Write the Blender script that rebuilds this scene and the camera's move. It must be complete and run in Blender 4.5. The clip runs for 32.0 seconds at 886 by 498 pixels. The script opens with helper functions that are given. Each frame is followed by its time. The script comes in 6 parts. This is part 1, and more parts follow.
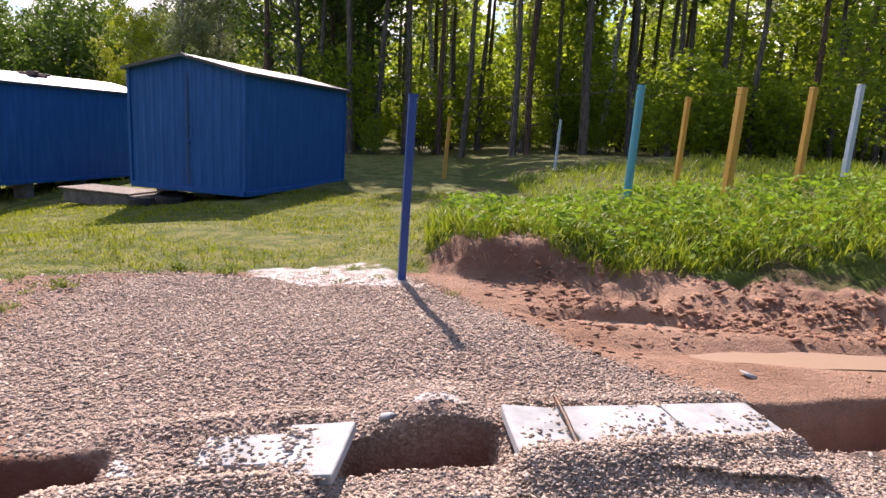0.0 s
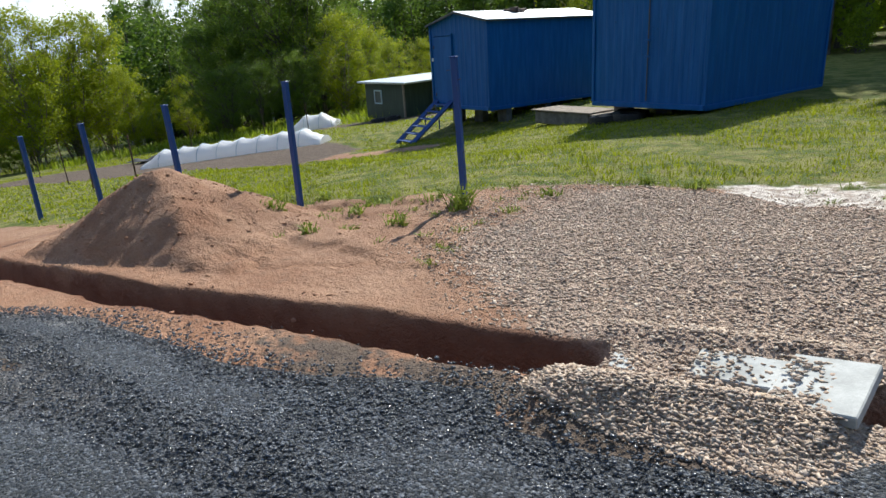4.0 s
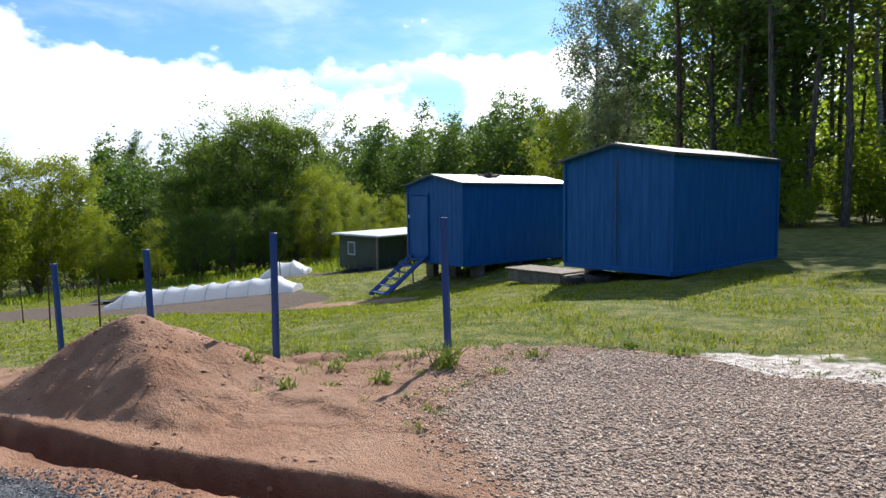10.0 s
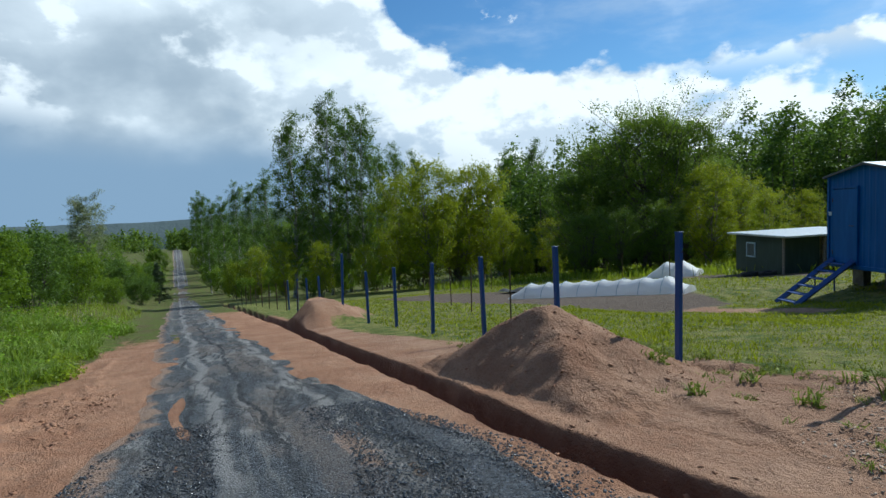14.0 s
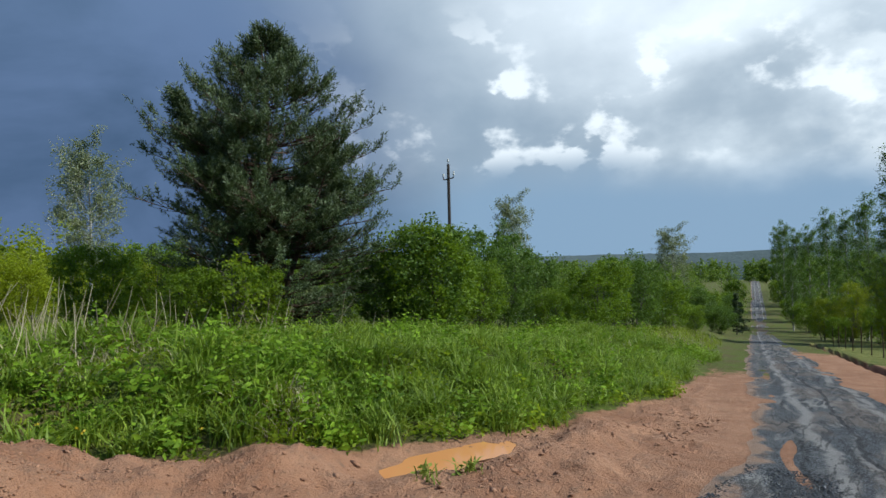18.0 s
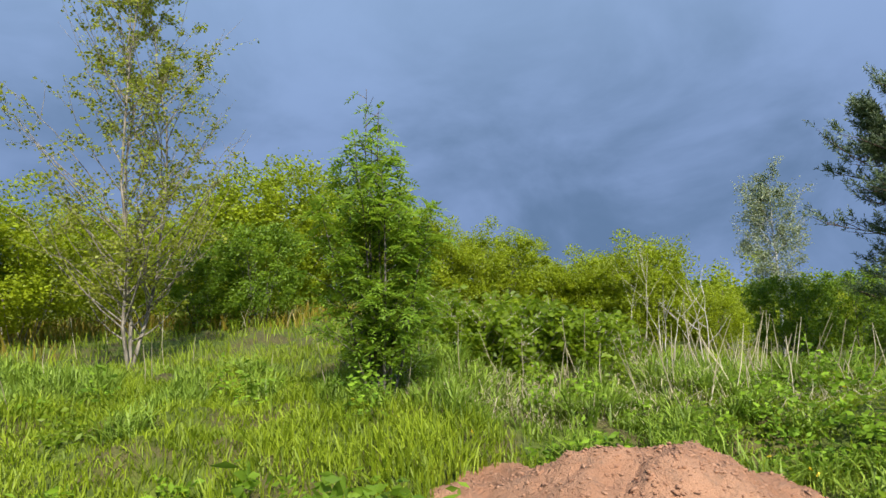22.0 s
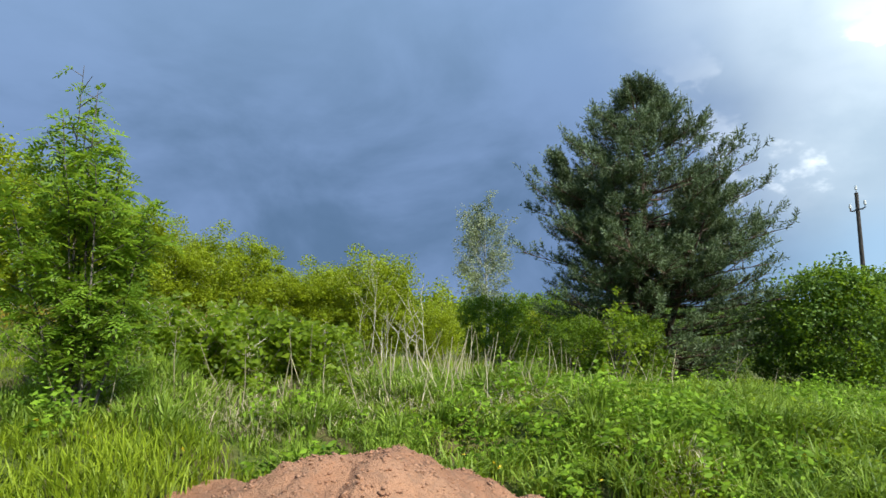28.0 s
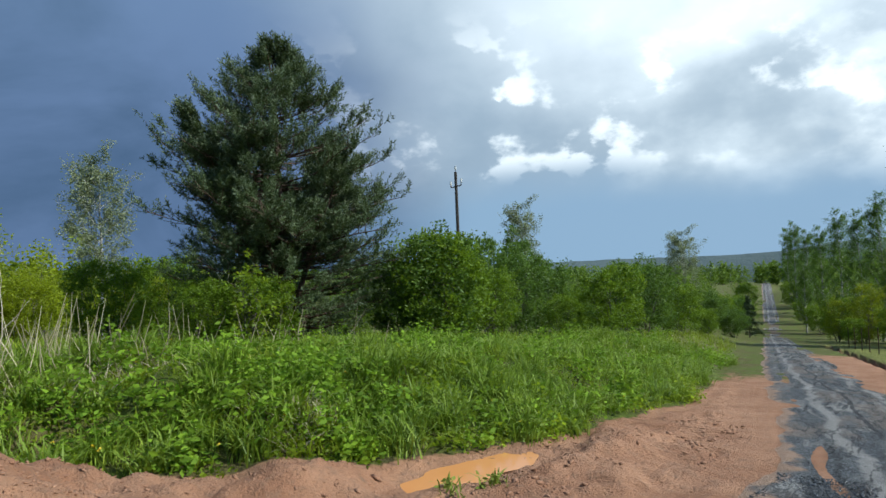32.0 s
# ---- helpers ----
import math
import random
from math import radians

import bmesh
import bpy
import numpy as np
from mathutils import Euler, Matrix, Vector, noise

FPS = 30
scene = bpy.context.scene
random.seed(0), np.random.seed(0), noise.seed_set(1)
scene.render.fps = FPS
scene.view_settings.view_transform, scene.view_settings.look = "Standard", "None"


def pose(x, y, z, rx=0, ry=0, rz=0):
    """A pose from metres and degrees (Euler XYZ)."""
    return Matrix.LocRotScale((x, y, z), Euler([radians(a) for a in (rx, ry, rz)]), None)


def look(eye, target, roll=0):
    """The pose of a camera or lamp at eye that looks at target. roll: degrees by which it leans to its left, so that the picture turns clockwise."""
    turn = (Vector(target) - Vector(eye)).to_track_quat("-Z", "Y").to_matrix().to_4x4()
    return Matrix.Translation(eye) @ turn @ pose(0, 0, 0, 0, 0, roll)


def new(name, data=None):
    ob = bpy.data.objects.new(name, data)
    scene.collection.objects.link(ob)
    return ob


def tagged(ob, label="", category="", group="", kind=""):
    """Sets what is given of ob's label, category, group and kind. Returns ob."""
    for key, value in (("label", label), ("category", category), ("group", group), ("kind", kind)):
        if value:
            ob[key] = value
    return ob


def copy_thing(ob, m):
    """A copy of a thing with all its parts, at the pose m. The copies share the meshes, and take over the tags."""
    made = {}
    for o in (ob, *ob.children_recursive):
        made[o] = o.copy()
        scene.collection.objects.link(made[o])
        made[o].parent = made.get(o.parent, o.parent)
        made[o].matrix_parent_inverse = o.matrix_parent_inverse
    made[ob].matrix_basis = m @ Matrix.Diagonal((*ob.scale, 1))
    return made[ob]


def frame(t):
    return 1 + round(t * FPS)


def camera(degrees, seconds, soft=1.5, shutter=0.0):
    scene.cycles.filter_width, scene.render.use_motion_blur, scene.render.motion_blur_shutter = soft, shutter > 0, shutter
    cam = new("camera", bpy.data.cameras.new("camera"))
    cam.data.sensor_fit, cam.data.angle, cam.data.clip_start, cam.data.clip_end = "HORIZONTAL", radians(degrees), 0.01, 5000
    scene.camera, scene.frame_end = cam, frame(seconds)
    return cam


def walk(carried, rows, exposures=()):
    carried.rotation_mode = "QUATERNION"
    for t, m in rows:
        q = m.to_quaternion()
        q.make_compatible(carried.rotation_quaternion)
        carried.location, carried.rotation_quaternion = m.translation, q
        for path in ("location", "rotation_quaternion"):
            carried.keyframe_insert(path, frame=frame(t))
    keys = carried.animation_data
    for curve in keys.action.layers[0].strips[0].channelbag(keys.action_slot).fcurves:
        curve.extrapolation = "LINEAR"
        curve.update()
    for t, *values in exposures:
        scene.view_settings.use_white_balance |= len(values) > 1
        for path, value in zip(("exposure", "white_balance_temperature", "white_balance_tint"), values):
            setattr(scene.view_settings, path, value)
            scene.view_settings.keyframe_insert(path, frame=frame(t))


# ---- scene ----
cam = camera(71.9, 32.0)
PATH = [
    (0.0, -0.011, -0.038, 1.606, 78.97, -3.48, -0.36),
    (0.5, -0.003, -0.015, 1.571, 74.15, -3.42, -0.03),
    (1.0, -0.045, -0.003, 1.551, 71.24, -2.91, 3.22),
    (1.5, -0.113, -0.024, 1.532, 69.23, -2.25, 12.22),
    (2.0, -0.172, -0.020, 1.514, 67.48, -2.24, 17.80),
    (2.5, -0.231, -0.022, 1.507, 68.07, -0.59, 22.63),
    (3.0, -0.279, -0.027, 1.502, 68.86, 1.50, 28.44),
    (3.5, -0.312, -0.048, 1.507, 70.10, 2.66, 33.61),
    (4.0, -0.326, -0.088, 1.536, 71.51, 3.49, 38.20),
    (4.5, -0.364, -0.062, 1.520, 72.54, 4.07, 42.54),
    (6.5, -0.615, -0.220, 1.586, 84.74, 0.31, 42.33),
    (7.0, -0.592, -0.176, 1.586, 85.53, 0.06, 38.74),
    (7.5, -0.559, -0.146, 1.587, 85.74, 0.81, 35.79),
    (8.0, -0.531, -0.143, 1.594, 86.02, 0.89, 34.84),
    (8.5, -0.541, -0.123, 1.588, 86.24, 0.86, 33.69),
    (9.0, -0.536, -0.132, 1.587, 85.07, 0.92, 34.32),
    (9.5, -0.533, -0.135, 1.585, 85.47, -0.08, 33.31),
    (10.0, -0.539, -0.154, 1.589, 85.52, 0.76, 35.37),
    (10.5, -0.580, -0.196, 1.584, 85.57, 0.71, 40.75),
    (11.0, -0.590, -0.236, 1.598, 85.73, 1.58, 51.16),
    (11.5, -0.606, -0.244, 1.600, 85.94, 1.87, 55.65),
    (12.0, -0.629, -0.248, 1.597, 86.24, 2.04, 57.89),
    (12.5, -0.646, -0.255, 1.594, 86.52, 1.94, 58.77),
    (13.0, -0.655, -0.274, 1.594, 86.16, 2.11, 62.55),
    (13.5, -0.661, -0.296, 1.595, 86.13, 2.17, 66.89),
    (14.0, -0.680, -0.324, 1.589, 86.26, 1.91, 70.22),
    (14.5, -0.688, -0.352, 1.581, 86.82, 1.22, 74.73),
    (15.0, -0.644, -0.361, 1.593, 87.39, 1.74, 83.87),
    (15.5, -0.712, -0.319, 1.594, 88.05, 2.44, 92.64),
    (17.5, -0.568, -0.635, 1.630, 90.67, 1.24, 115.73),
    (18.0, -0.547, -0.667, 1.626, 90.59, 1.33, 120.79),
    (18.5, -0.522, -0.674, 1.632, 90.57, 1.50, 123.72),
    (19.0, -0.457, -0.695, 1.643, 90.67, 1.25, 126.95),
    (19.5, -0.449, -0.727, 1.642, 89.98, 1.51, 132.08),
    (20.0, -0.423, -0.760, 1.639, 90.42, 1.79, 138.30),
    (20.5, -0.415, -0.789, 1.653, 91.14, 1.68, 146.11),
    (21.0, -0.438, -0.830, 1.659, 93.59, 2.20, 157.90),
    (21.5, -0.458, -0.866, 1.667, 94.47, 3.53, 172.01),
    (22.0, -0.387, -0.908, 1.676, 95.70, 2.92, 179.10),
    (22.5, -0.313, -0.878, 1.685, 96.89, 2.42, 186.08),
    (23.0, -0.216, -0.860, 1.690, 97.65, 2.06, 189.81),
    (23.5, -0.146, -0.817, 1.686, 98.28, 1.76, 193.76),
    (24.0, -0.106, -0.835, 1.693, 98.52, 1.19, 197.55),
    (24.5, -0.123, -0.788, 1.681, 98.31, 0.70, 197.64),
    (25.0, -0.148, -0.831, 1.673, 97.37, 0.44, 192.38),
    (25.5, -0.205, -0.819, 1.671, 97.38, 0.32, 183.86),
    (27.5, -0.360, -0.800, 1.690, 96.29, 1.18, 161.59),
    (28.0, -0.405, -0.782, 1.690, 95.75, 1.33, 154.51),
    (28.5, -0.432, -0.769, 1.705, 95.56, 1.21, 148.80),
    (29.0, -0.462, -0.797, 1.674, 95.45, 1.28, 145.82),
    (29.5, -0.462, -0.782, 1.679, 94.85, 1.55, 144.92),
    (30.0, -0.494, -0.815, 1.662, 95.29, 2.62, 144.21),
    (30.5, -0.554, -0.864, 1.641, 95.19, 1.71, 141.73),
    (31.0, -0.568, -0.854, 1.612, 95.43, 2.06, 140.21),
    (31.5, -0.597, -0.840, 1.590, 93.83, 2.22, 134.13),
    (32.0, -0.588, -0.794, 1.627, 91.36, 2.40, 121.52),
]
walk(cam, [(t, pose(*p)) for t, *p in PATH], exposures=[(0.0, 1.0, 6700, 30), (2.0, 0.62, 6300, 8), (4.5, 0.64, 6200, 7), (7.0, 0.68, 5950, 9), (10.0, 0.68, 6100, 11), (11.5, 0.18, 5850, 2), (15.5, -0.05, 5700, 1), (17.5, -0.02, 5900, 4), (19.0, 0.20, 6000, 4), (20.0, 0.60, 6100, 6), (22.0, 0.85, 6400, 9), (25.5, 1.0, 6500, 10), (28.0, 0.75, 6200, 4), (30.2, 0.72, 6000, 2), (31.2, 0.65, 6000, 2), (32.0, 0.18, 5900, 2)])

# ---- world and sun ----
SUN_AZ, SUN_EL = radians(-15.0), radians(43.0)   # from north (+y), clockwise; height
sun_way = Vector((math.sin(SUN_AZ) * math.cos(SUN_EL), math.cos(SUN_AZ) * math.cos(SUN_EL), math.sin(SUN_EL)))
sun = new("sun", bpy.data.lights.new("sun", "SUN"))
sun.data.energy, sun.data.angle, sun.data.color = 4.6, radians(0.6), (1.0, 0.94, 0.84)
sun.matrix_world = look(sun_way * 60, (0, 0, 0))


class Nodes:
    """Short-hand for building node trees."""

    def __init__(self, tree):
        self.t = tree

    def add(self, kind, ins=None):
        n = self.t.nodes.new(kind)
        for k, v in (ins or {}).items():
            self.put(n.inputs[k], v)
        return n

    def put(self, socket, v):
        if isinstance(v, bpy.types.NodeSocket):
            self.t.links.new(v, socket)
        elif isinstance(v, bpy.types.Node):
            self.t.links.new(v.outputs[0], socket)
        else:
            socket.default_value = v

    def math(self, op, a, b=0.0, clamp=False):
        n = self.t.nodes.new("ShaderNodeMath")
        n.operation, n.use_clamp = op, clamp
        self.put(n.inputs[0], a)
        self.put(n.inputs[1], b)
        return n.outputs[0]

    def vmath(self, op, a, b=(0, 0, 0)):
        n = self.t.nodes.new("ShaderNodeVectorMath")
        n.operation = op
        self.put(n.inputs[0], a)
        self.put(n.inputs[1], b)
        return n

    def mix(self, f, a, b, blend="MIX"):
        n = self.t.nodes.new("ShaderNodeMix")
        n.data_type, n.blend_type = "RGBA", blend
        self.put(n.inputs[0], f)
        for s, v in ((n.inputs[6], a), (n.inputs[7], b)):
            self.put(s, (*v, 1.0) if isinstance(v, tuple) and len(v) == 3 else v)
        return n.outputs[2]

    def noise(self, vec, scale, detail=4.0, rough=0.55, distort=0.0):
        n = self.add("ShaderNodeTexNoise", {"Scale": scale, "Detail": detail, "Roughness": rough, "Distortion": distort})
        if vec is not None:
            self.put(n.inputs["Vector"], vec)
        return n.outputs[0]

    def attribute(self, name):
        n = self.t.nodes.new("ShaderNodeAttribute")
        n.attribute_name = name
        return n

    def ramp(self, f, lo, hi, smooth=True):
        n = self.add("ShaderNodeMapRange", {0: f, 1: lo, 2: hi, 3: 0.0, 4: 1.0})
        n.interpolation_type = "SMOOTHSTEP" if smooth else "LINEAR"
        return n.outputs[0]


world = bpy.data.worlds.new("sky")
scene.world = world
world.use_nodes = True
N = Nodes(world.node_tree)
N.t.nodes.clear()
sky_way = N.vmath("NORMALIZE", N.add("ShaderNodeTexCoord").outputs["Generated"]).outputs[0]
sx, sy, sz = N.add("ShaderNodeSeparateXYZ", {0: sky_way}).outputs
clear = N.add("ShaderNodeTexSky")
clear.sky_type, clear.sun_disc, clear.sun_elevation, clear.sun_rotation = "NISHITA", False, SUN_EL, SUN_AZ
clear.air_density, clear.dust_density, clear.ozone_density = 1.0, 0.6, 2.0
clear_sky = N.vmath("SCALE", clear.outputs[0])
clear_sky.inputs["Scale"].default_value = 0.075
up = N.math("MAXIMUM", sz, 0.0)
blue = N.mix(1.0, clear_sky.outputs[0], (0.76, 1.10, 1.36), "MULTIPLY")
# bearing from north, counter-clockwise, and height over the horizon, both in degrees
bearing = N.math("DEGREES", N.math("ARCTAN2", N.math("MULTIPLY", sx, -1.0), sy))
lofty = N.math("DEGREES", N.math("ARCSINE", sz))
puff_way = N.vmath("MULTIPLY", sky_way, (1.0, 1.0, 1.6)).outputs[0]
sun_step = (-0.010, 0.030, 0.042)
puff = N.noise(puff_way, 7.0, 9.0, 0.52)
sunward = N.noise(N.vmath("ADD", puff_way, sun_step).outputs[0], 7.0, 9.0, 0.52)
fluff = N.noise(puff_way, 17.0, 7.0, 0.55)
broad = N.noise(N.vmath("ADD", puff_way, (5.3, 2.2, 0.7)).outputs[0], 2.4, 4.0, 0.48)
west = N.ramp(bearing, 70.0, 92.0)
# a white bank of cumulus along the north-west, its top at about thirteen degrees; the cover closes over the west
top = N.math("ADD", 13.0, N.math("MULTIPLY", N.ramp(bearing, 66.0, 100.0), 26.0))
wobble = N.math("ADD", N.math("MULTIPLY", N.math("SUBTRACT", puff, 0.5), 11.0), N.math("MULTIPLY", N.math("SUBTRACT", fluff, 0.5), 5.0))
bank = N.ramp(N.math("ADD", N.math("SUBTRACT", top, lofty), wobble), -0.35, 1.1)
gap = N.math("MULTIPLY", N.ramp(N.math("ADD", N.math("MULTIPLY", broad, 0.6), N.math("MULTIPLY", puff, 0.4)), 0.455, 0.42), N.math("MULTIPLY", N.ramp(lofty, 5.0, 7.5), N.ramp(lofty, 13.0, 10.0)))
bank = N.math("MULTIPLY", bank, N.math("SUBTRACT", 1.0, N.math("MULTIPLY", N.math("MULTIPLY", gap, N.math("SUBTRACT", 1.0, west)), 0.85)))
# loose puffs and thin veil over the bank
loose = N.math("MULTIPLY", N.ramp(N.math("ADD", N.math("MULTIPLY", fluff, 0.55), N.math("MULTIPLY", puff, 0.45)), 0.605, 0.665), N.ramp(lofty, 24.0, 15.0))
veil = N.math("MULTIPLY", N.ramp(N.noise(N.vmath("MULTIPLY", sky_way, (1.0, 1.0, 3.2)).outputs[0], 3.0, 6.0, 0.6), 0.45, 0.75), 0.35)
cloud = N.math("MAXIMUM", N.math("MAXIMUM", bank, loose), veil)
lit_side = N.ramp(N.math("SUBTRACT", puff, sunward), -0.075, 0.035)
cloud_tint = N.mix(lit_side, N.mix(west, (0.70, 0.76, 0.84), (0.40, 0.46, 0.54)), (1.08, 1.08, 1.08))
# the western deck: grey undersides, bright thin parts high up, a slate-blue band below
deck_form = N.math("ADD", N.math("ADD", N.math("MULTIPLY", broad, 0.65), N.math("MULTIPLY", puff, 0.35)), N.math("MULTIPLY", N.math("SUBTRACT", lofty, 14.0), 0.010))
deck = N.mix(N.ramp(deck_form, 0.33, 0.56), (0.42, 0.485, 0.56), (0.92, 0.96, 1.0))
deck = N.mix(N.math("MULTIPLY", N.ramp(bearing, 96.0, 118.0), 0.66), deck, (0.27, 0.345, 0.44))
crown = N.math("MULTIPLY", N.ramp(N.math("SUBTRACT", puff, sunward), -0.015, 0.05), N.math("MULTIPLY", N.ramp(puff, 0.50, 0.60), N.math("MULTIPLY", N.ramp(lofty, 6.5, 10.0), N.ramp(lofty, 24.0, 15.0))))
deck = N.mix(N.math("MULTIPLY", crown, 0.85), deck, (1.05, 1.06, 1.08))
glare = N.ramp(N.vmath("DOT_PRODUCT", sky_way, (-0.867, -0.24, 0.437)).outputs["Value"], 0.962, 1.000)
deck = N.mix(N.math("MULTIPLY", glare, 0.45), deck, (1.1, 1.12, 1.15))
lit_sky = N.mix(cloud, blue, N.mix(west, cloud_tint, deck))
haze = N.math("MULTIPLY", N.ramp(N.math("ADD", lofty, N.math("MULTIPLY", N.math("SUBTRACT", broad, 0.5), 9.0)), 8.5, 3.0), N.ramp(bearing, 58.0, 86.0))
lit_sky = N.mix(N.math("MULTIPLY", haze, 0.9), lit_sky, (0.27, 0.385, 0.53))
# the rain front over the south, soft at its edge
front = N.math("ADD", N.vmath("DOT_PRODUCT", sky_way, (0.42, -0.90, -0.12)).outputs["Value"], N.math("MULTIPLY", N.math("SUBTRACT", broad, 0.5), 0.32))
rain = N.ramp(front, -0.02, 0.36)
streak = N.noise(N.vmath("MULTIPLY", sky_way, (1.0, 1.0, 1.5)).outputs[0], 2.6, 6.0, 0.55, 0.4)
rain_tint = N.mix(N.ramp(streak, 0.34, 0.68), (0.072, 0.118, 0.205), (0.135, 0.195, 0.335))
rain_tint = N.mix(N.ramp(up, 0.16, 0.75), rain_tint, (0.20, 0.285, 0.44))
final_sky = N.mix(rain, lit_sky, rain_tint)
N.add("ShaderNodeOutputWorld", {0: N.add("ShaderNodeBackground", {0: final_sky, 1: 1.0})})


# ---- materials ----
def material(name):
    m = bpy.data.materials.new(name)
    m.use_nodes = True
    n = Nodes(m.node_tree)
    n.t.nodes.clear()
    return m, n


def finish(n, shader, bump=None, strength=0.3, distance=0.02):
    if bump is not None:
        b = n.add("ShaderNodeBump", {"Height": bump, "Strength": strength, "Distance": distance})
        for s in n.t.nodes:
            if "Normal" in s.inputs and s.type != "BUMP" and s.type != "NORMAL_MAP":
                n.put(s.inputs["Normal"], b)
    n.add("ShaderNodeOutputMaterial", {0: shader})


def coords(n):
    return n.add("ShaderNodeTexCoord").outputs["Object"]


def stone_like(name, dark, light, rough=0.85, scale=6.0, bump=0.4, distance=0.01, fine=60.0):
    """Matt mineral or earthy stuff: two scales of noise between two colours."""
    m, n = material(name)
    p = n.add("ShaderNodeNewGeometry").outputs["Position"]
    a, b = n.noise(p, scale, 6.0, 0.6), n.noise(p, fine, 3.0, 0.6)
    col = n.mix(n.ramp(a, 0.3, 0.7), dark, light)
    col = n.mix(n.math("MULTIPLY", b, 0.5), col, tuple(c * 0.55 for c in dark))
    s = n.add("ShaderNodeBsdfPrincipled", {"Base Color": col, "Roughness": rough})
    finish(n, s, n.math("ADD", n.math("MULTIPLY", a, 0.6), b), bump, distance)
    return m


def island_stone(name, cols, rough=0.8):
    """Loose stones: each piece of the mesh takes its own tint."""
    m, n = material(name)
    r = n.add("ShaderNodeNewGeometry").outputs["Random Per Island"]
    ramp = n.add("ShaderNodeValToRGB", {0: r})
    e = ramp.color_ramp.elements
    e[0].color, e[1].color = (*cols[0], 1), (*cols[-1], 1)
    for i, c in enumerate(cols[1:-1]):
        x = e.new((i + 1) / (len(cols) - 1))
        x.color = (*c, 1)
    p = n.add("ShaderNodeNewGeometry").outputs["Position"]
    grain = n.noise(p, 140.0, 3.0)
    col = n.mix(n.math("MULTIPLY", grain, 0.6), ramp.outputs[0], (0.05, 0.045, 0.04))
    s = n.add("ShaderNodeBsdfPrincipled", {"Base Color": col, "Roughness": rough})
    finish(n, s, grain, 0.25, 0.004)
    return m


def leafy(name, dark, light, through_tint, glow=0.45, rough=0.5):
    """Leaves: tint by leaf, light passes through them."""
    m, n = material(name)
    g = n.add("ShaderNodeNewGeometry")
    r = g.outputs["Random Per Island"]
    big = n.ramp(n.noise(g.outputs["Position"], 1.1, 4.0, 0.6), 0.33, 0.67)
    col = n.mix(n.math("ADD", n.math("MULTIPLY", r, 0.65), n.math("MULTIPLY", big, 0.35)), tuple(c * 0.62 for c in dark), tuple(c * 1.16 for c in light))
    s = n.add("ShaderNodeBsdfPrincipled", {"Base Color": col, "Roughness": rough, "Specular IOR Level": 0.3})
    t = n.add("ShaderNodeBsdfTranslucent", {"Color": n.mix(r, tuple(c * 0.6 for c in through_tint), tuple(c * 1.1 for c in through_tint))})
    finish(n, n.add("ShaderNodeMixShader", {0: glow, 1: s, 2: t}))
    return m


def painted(name, col, worn, rough=0.5, metal=0.0, wear=0.62, gloss=0.5):
    m, n = material(name)
    p = coords(n)
    st = n.noise(n.vmath("MULTIPLY", p, (3.0, 3.0, 0.35)).outputs[0], 3.0, 6.0, 0.6)
    sp = n.noise(p, 22.0, 5.0, 0.65)
    c = n.mix(n.ramp(st, 0.35, 0.8), col, tuple(min(1.0, k * 1.35 + 0.01) for k in col))
    c = n.mix(n.ramp(sp, wear, wear + 0.08), c, worn)
    s = n.add("ShaderNodeBsdfPrincipled", {"Base Color": c, "Roughness": n.math("ADD", n.math("MULTIPLY", sp, 0.25), rough - 0.12), "Metallic": metal, "Specular IOR Level": gloss})
    finish(n, s, sp, 0.12, 0.003)
    return m


def barky(name, dark, light, stretch=(9.0, 9.0, 1.5), rough=0.9):
    m, n = material(name)
    p = coords(n)
    a = n.noise(n.vmath("MULTIPLY", p, stretch).outputs[0], 2.2, 6.0, 0.65)
    c = n.mix(n.ramp(a, 0.35, 0.68), dark, light)
    s = n.add("ShaderNodeBsdfPrincipled", {"Base Color": c, "Roughness": rough})
    finish(n, s, a, 0.6, 0.02)
    return m


M_BARK_PINE = barky("pine_bark", (0.035, 0.024, 0.018), (0.17, 0.10, 0.065))
M_BARK_DARK = barky("dark_bark", (0.045, 0.039, 0.033), (0.18, 0.155, 0.125))
M_BARK_BIRCH = barky("birch_bark", (0.06, 0.055, 0.05), (0.62, 0.60, 0.55), (1.2, 1.2, 9.0))
M_BARK_GREY = barky("grey_bark", (0.09, 0.075, 0.055), (0.30, 0.26, 0.20))
M_BARK_DEAD = barky("bleached_wood", (0.28, 0.24, 0.18), (0.60, 0.53, 0.41))
M_LEAF_BIRCH = leafy("birch_leaf", (0.14, 0.175, 0.016), (0.27, 0.285, 0.035), (0.50, 0.55, 0.05))
M_LEAF_SILVER = leafy("silvery_leaf", (0.15, 0.185, 0.085), (0.30, 0.33, 0.19), (0.34, 0.40, 0.16), 0.35)
M_LEAF_YOUNG = leafy("young_leaf", (0.085, 0.150, 0.008), (0.20, 0.27, 0.018), (0.48, 0.62, 0.035), 0.50)
M_LEAF_WILLOW = leafy("willow_leaf", (0.17, 0.23, 0.006), (0.28, 0.34, 0.010), (0.48, 0.55, 0.02), 0.42)
M_LEAF_MID = leafy("valley_leaf", (0.045, 0.100, 0.014), (0.115, 0.185, 0.028), (0.22, 0.36, 0.035), 0.32)
M_LEAF_SCRUB = leafy("scrub_leaf", (0.075, 0.150, 0.007), (0.17, 0.255, 0.016), (0.30, 0.44, 0.02), 0.38)
M_LEAF_ROWAN = leafy("rowan_leaf", (0.11, 0.21, 0.015), (0.21, 0.32, 0.03), (0.38, 0.54, 0.04))
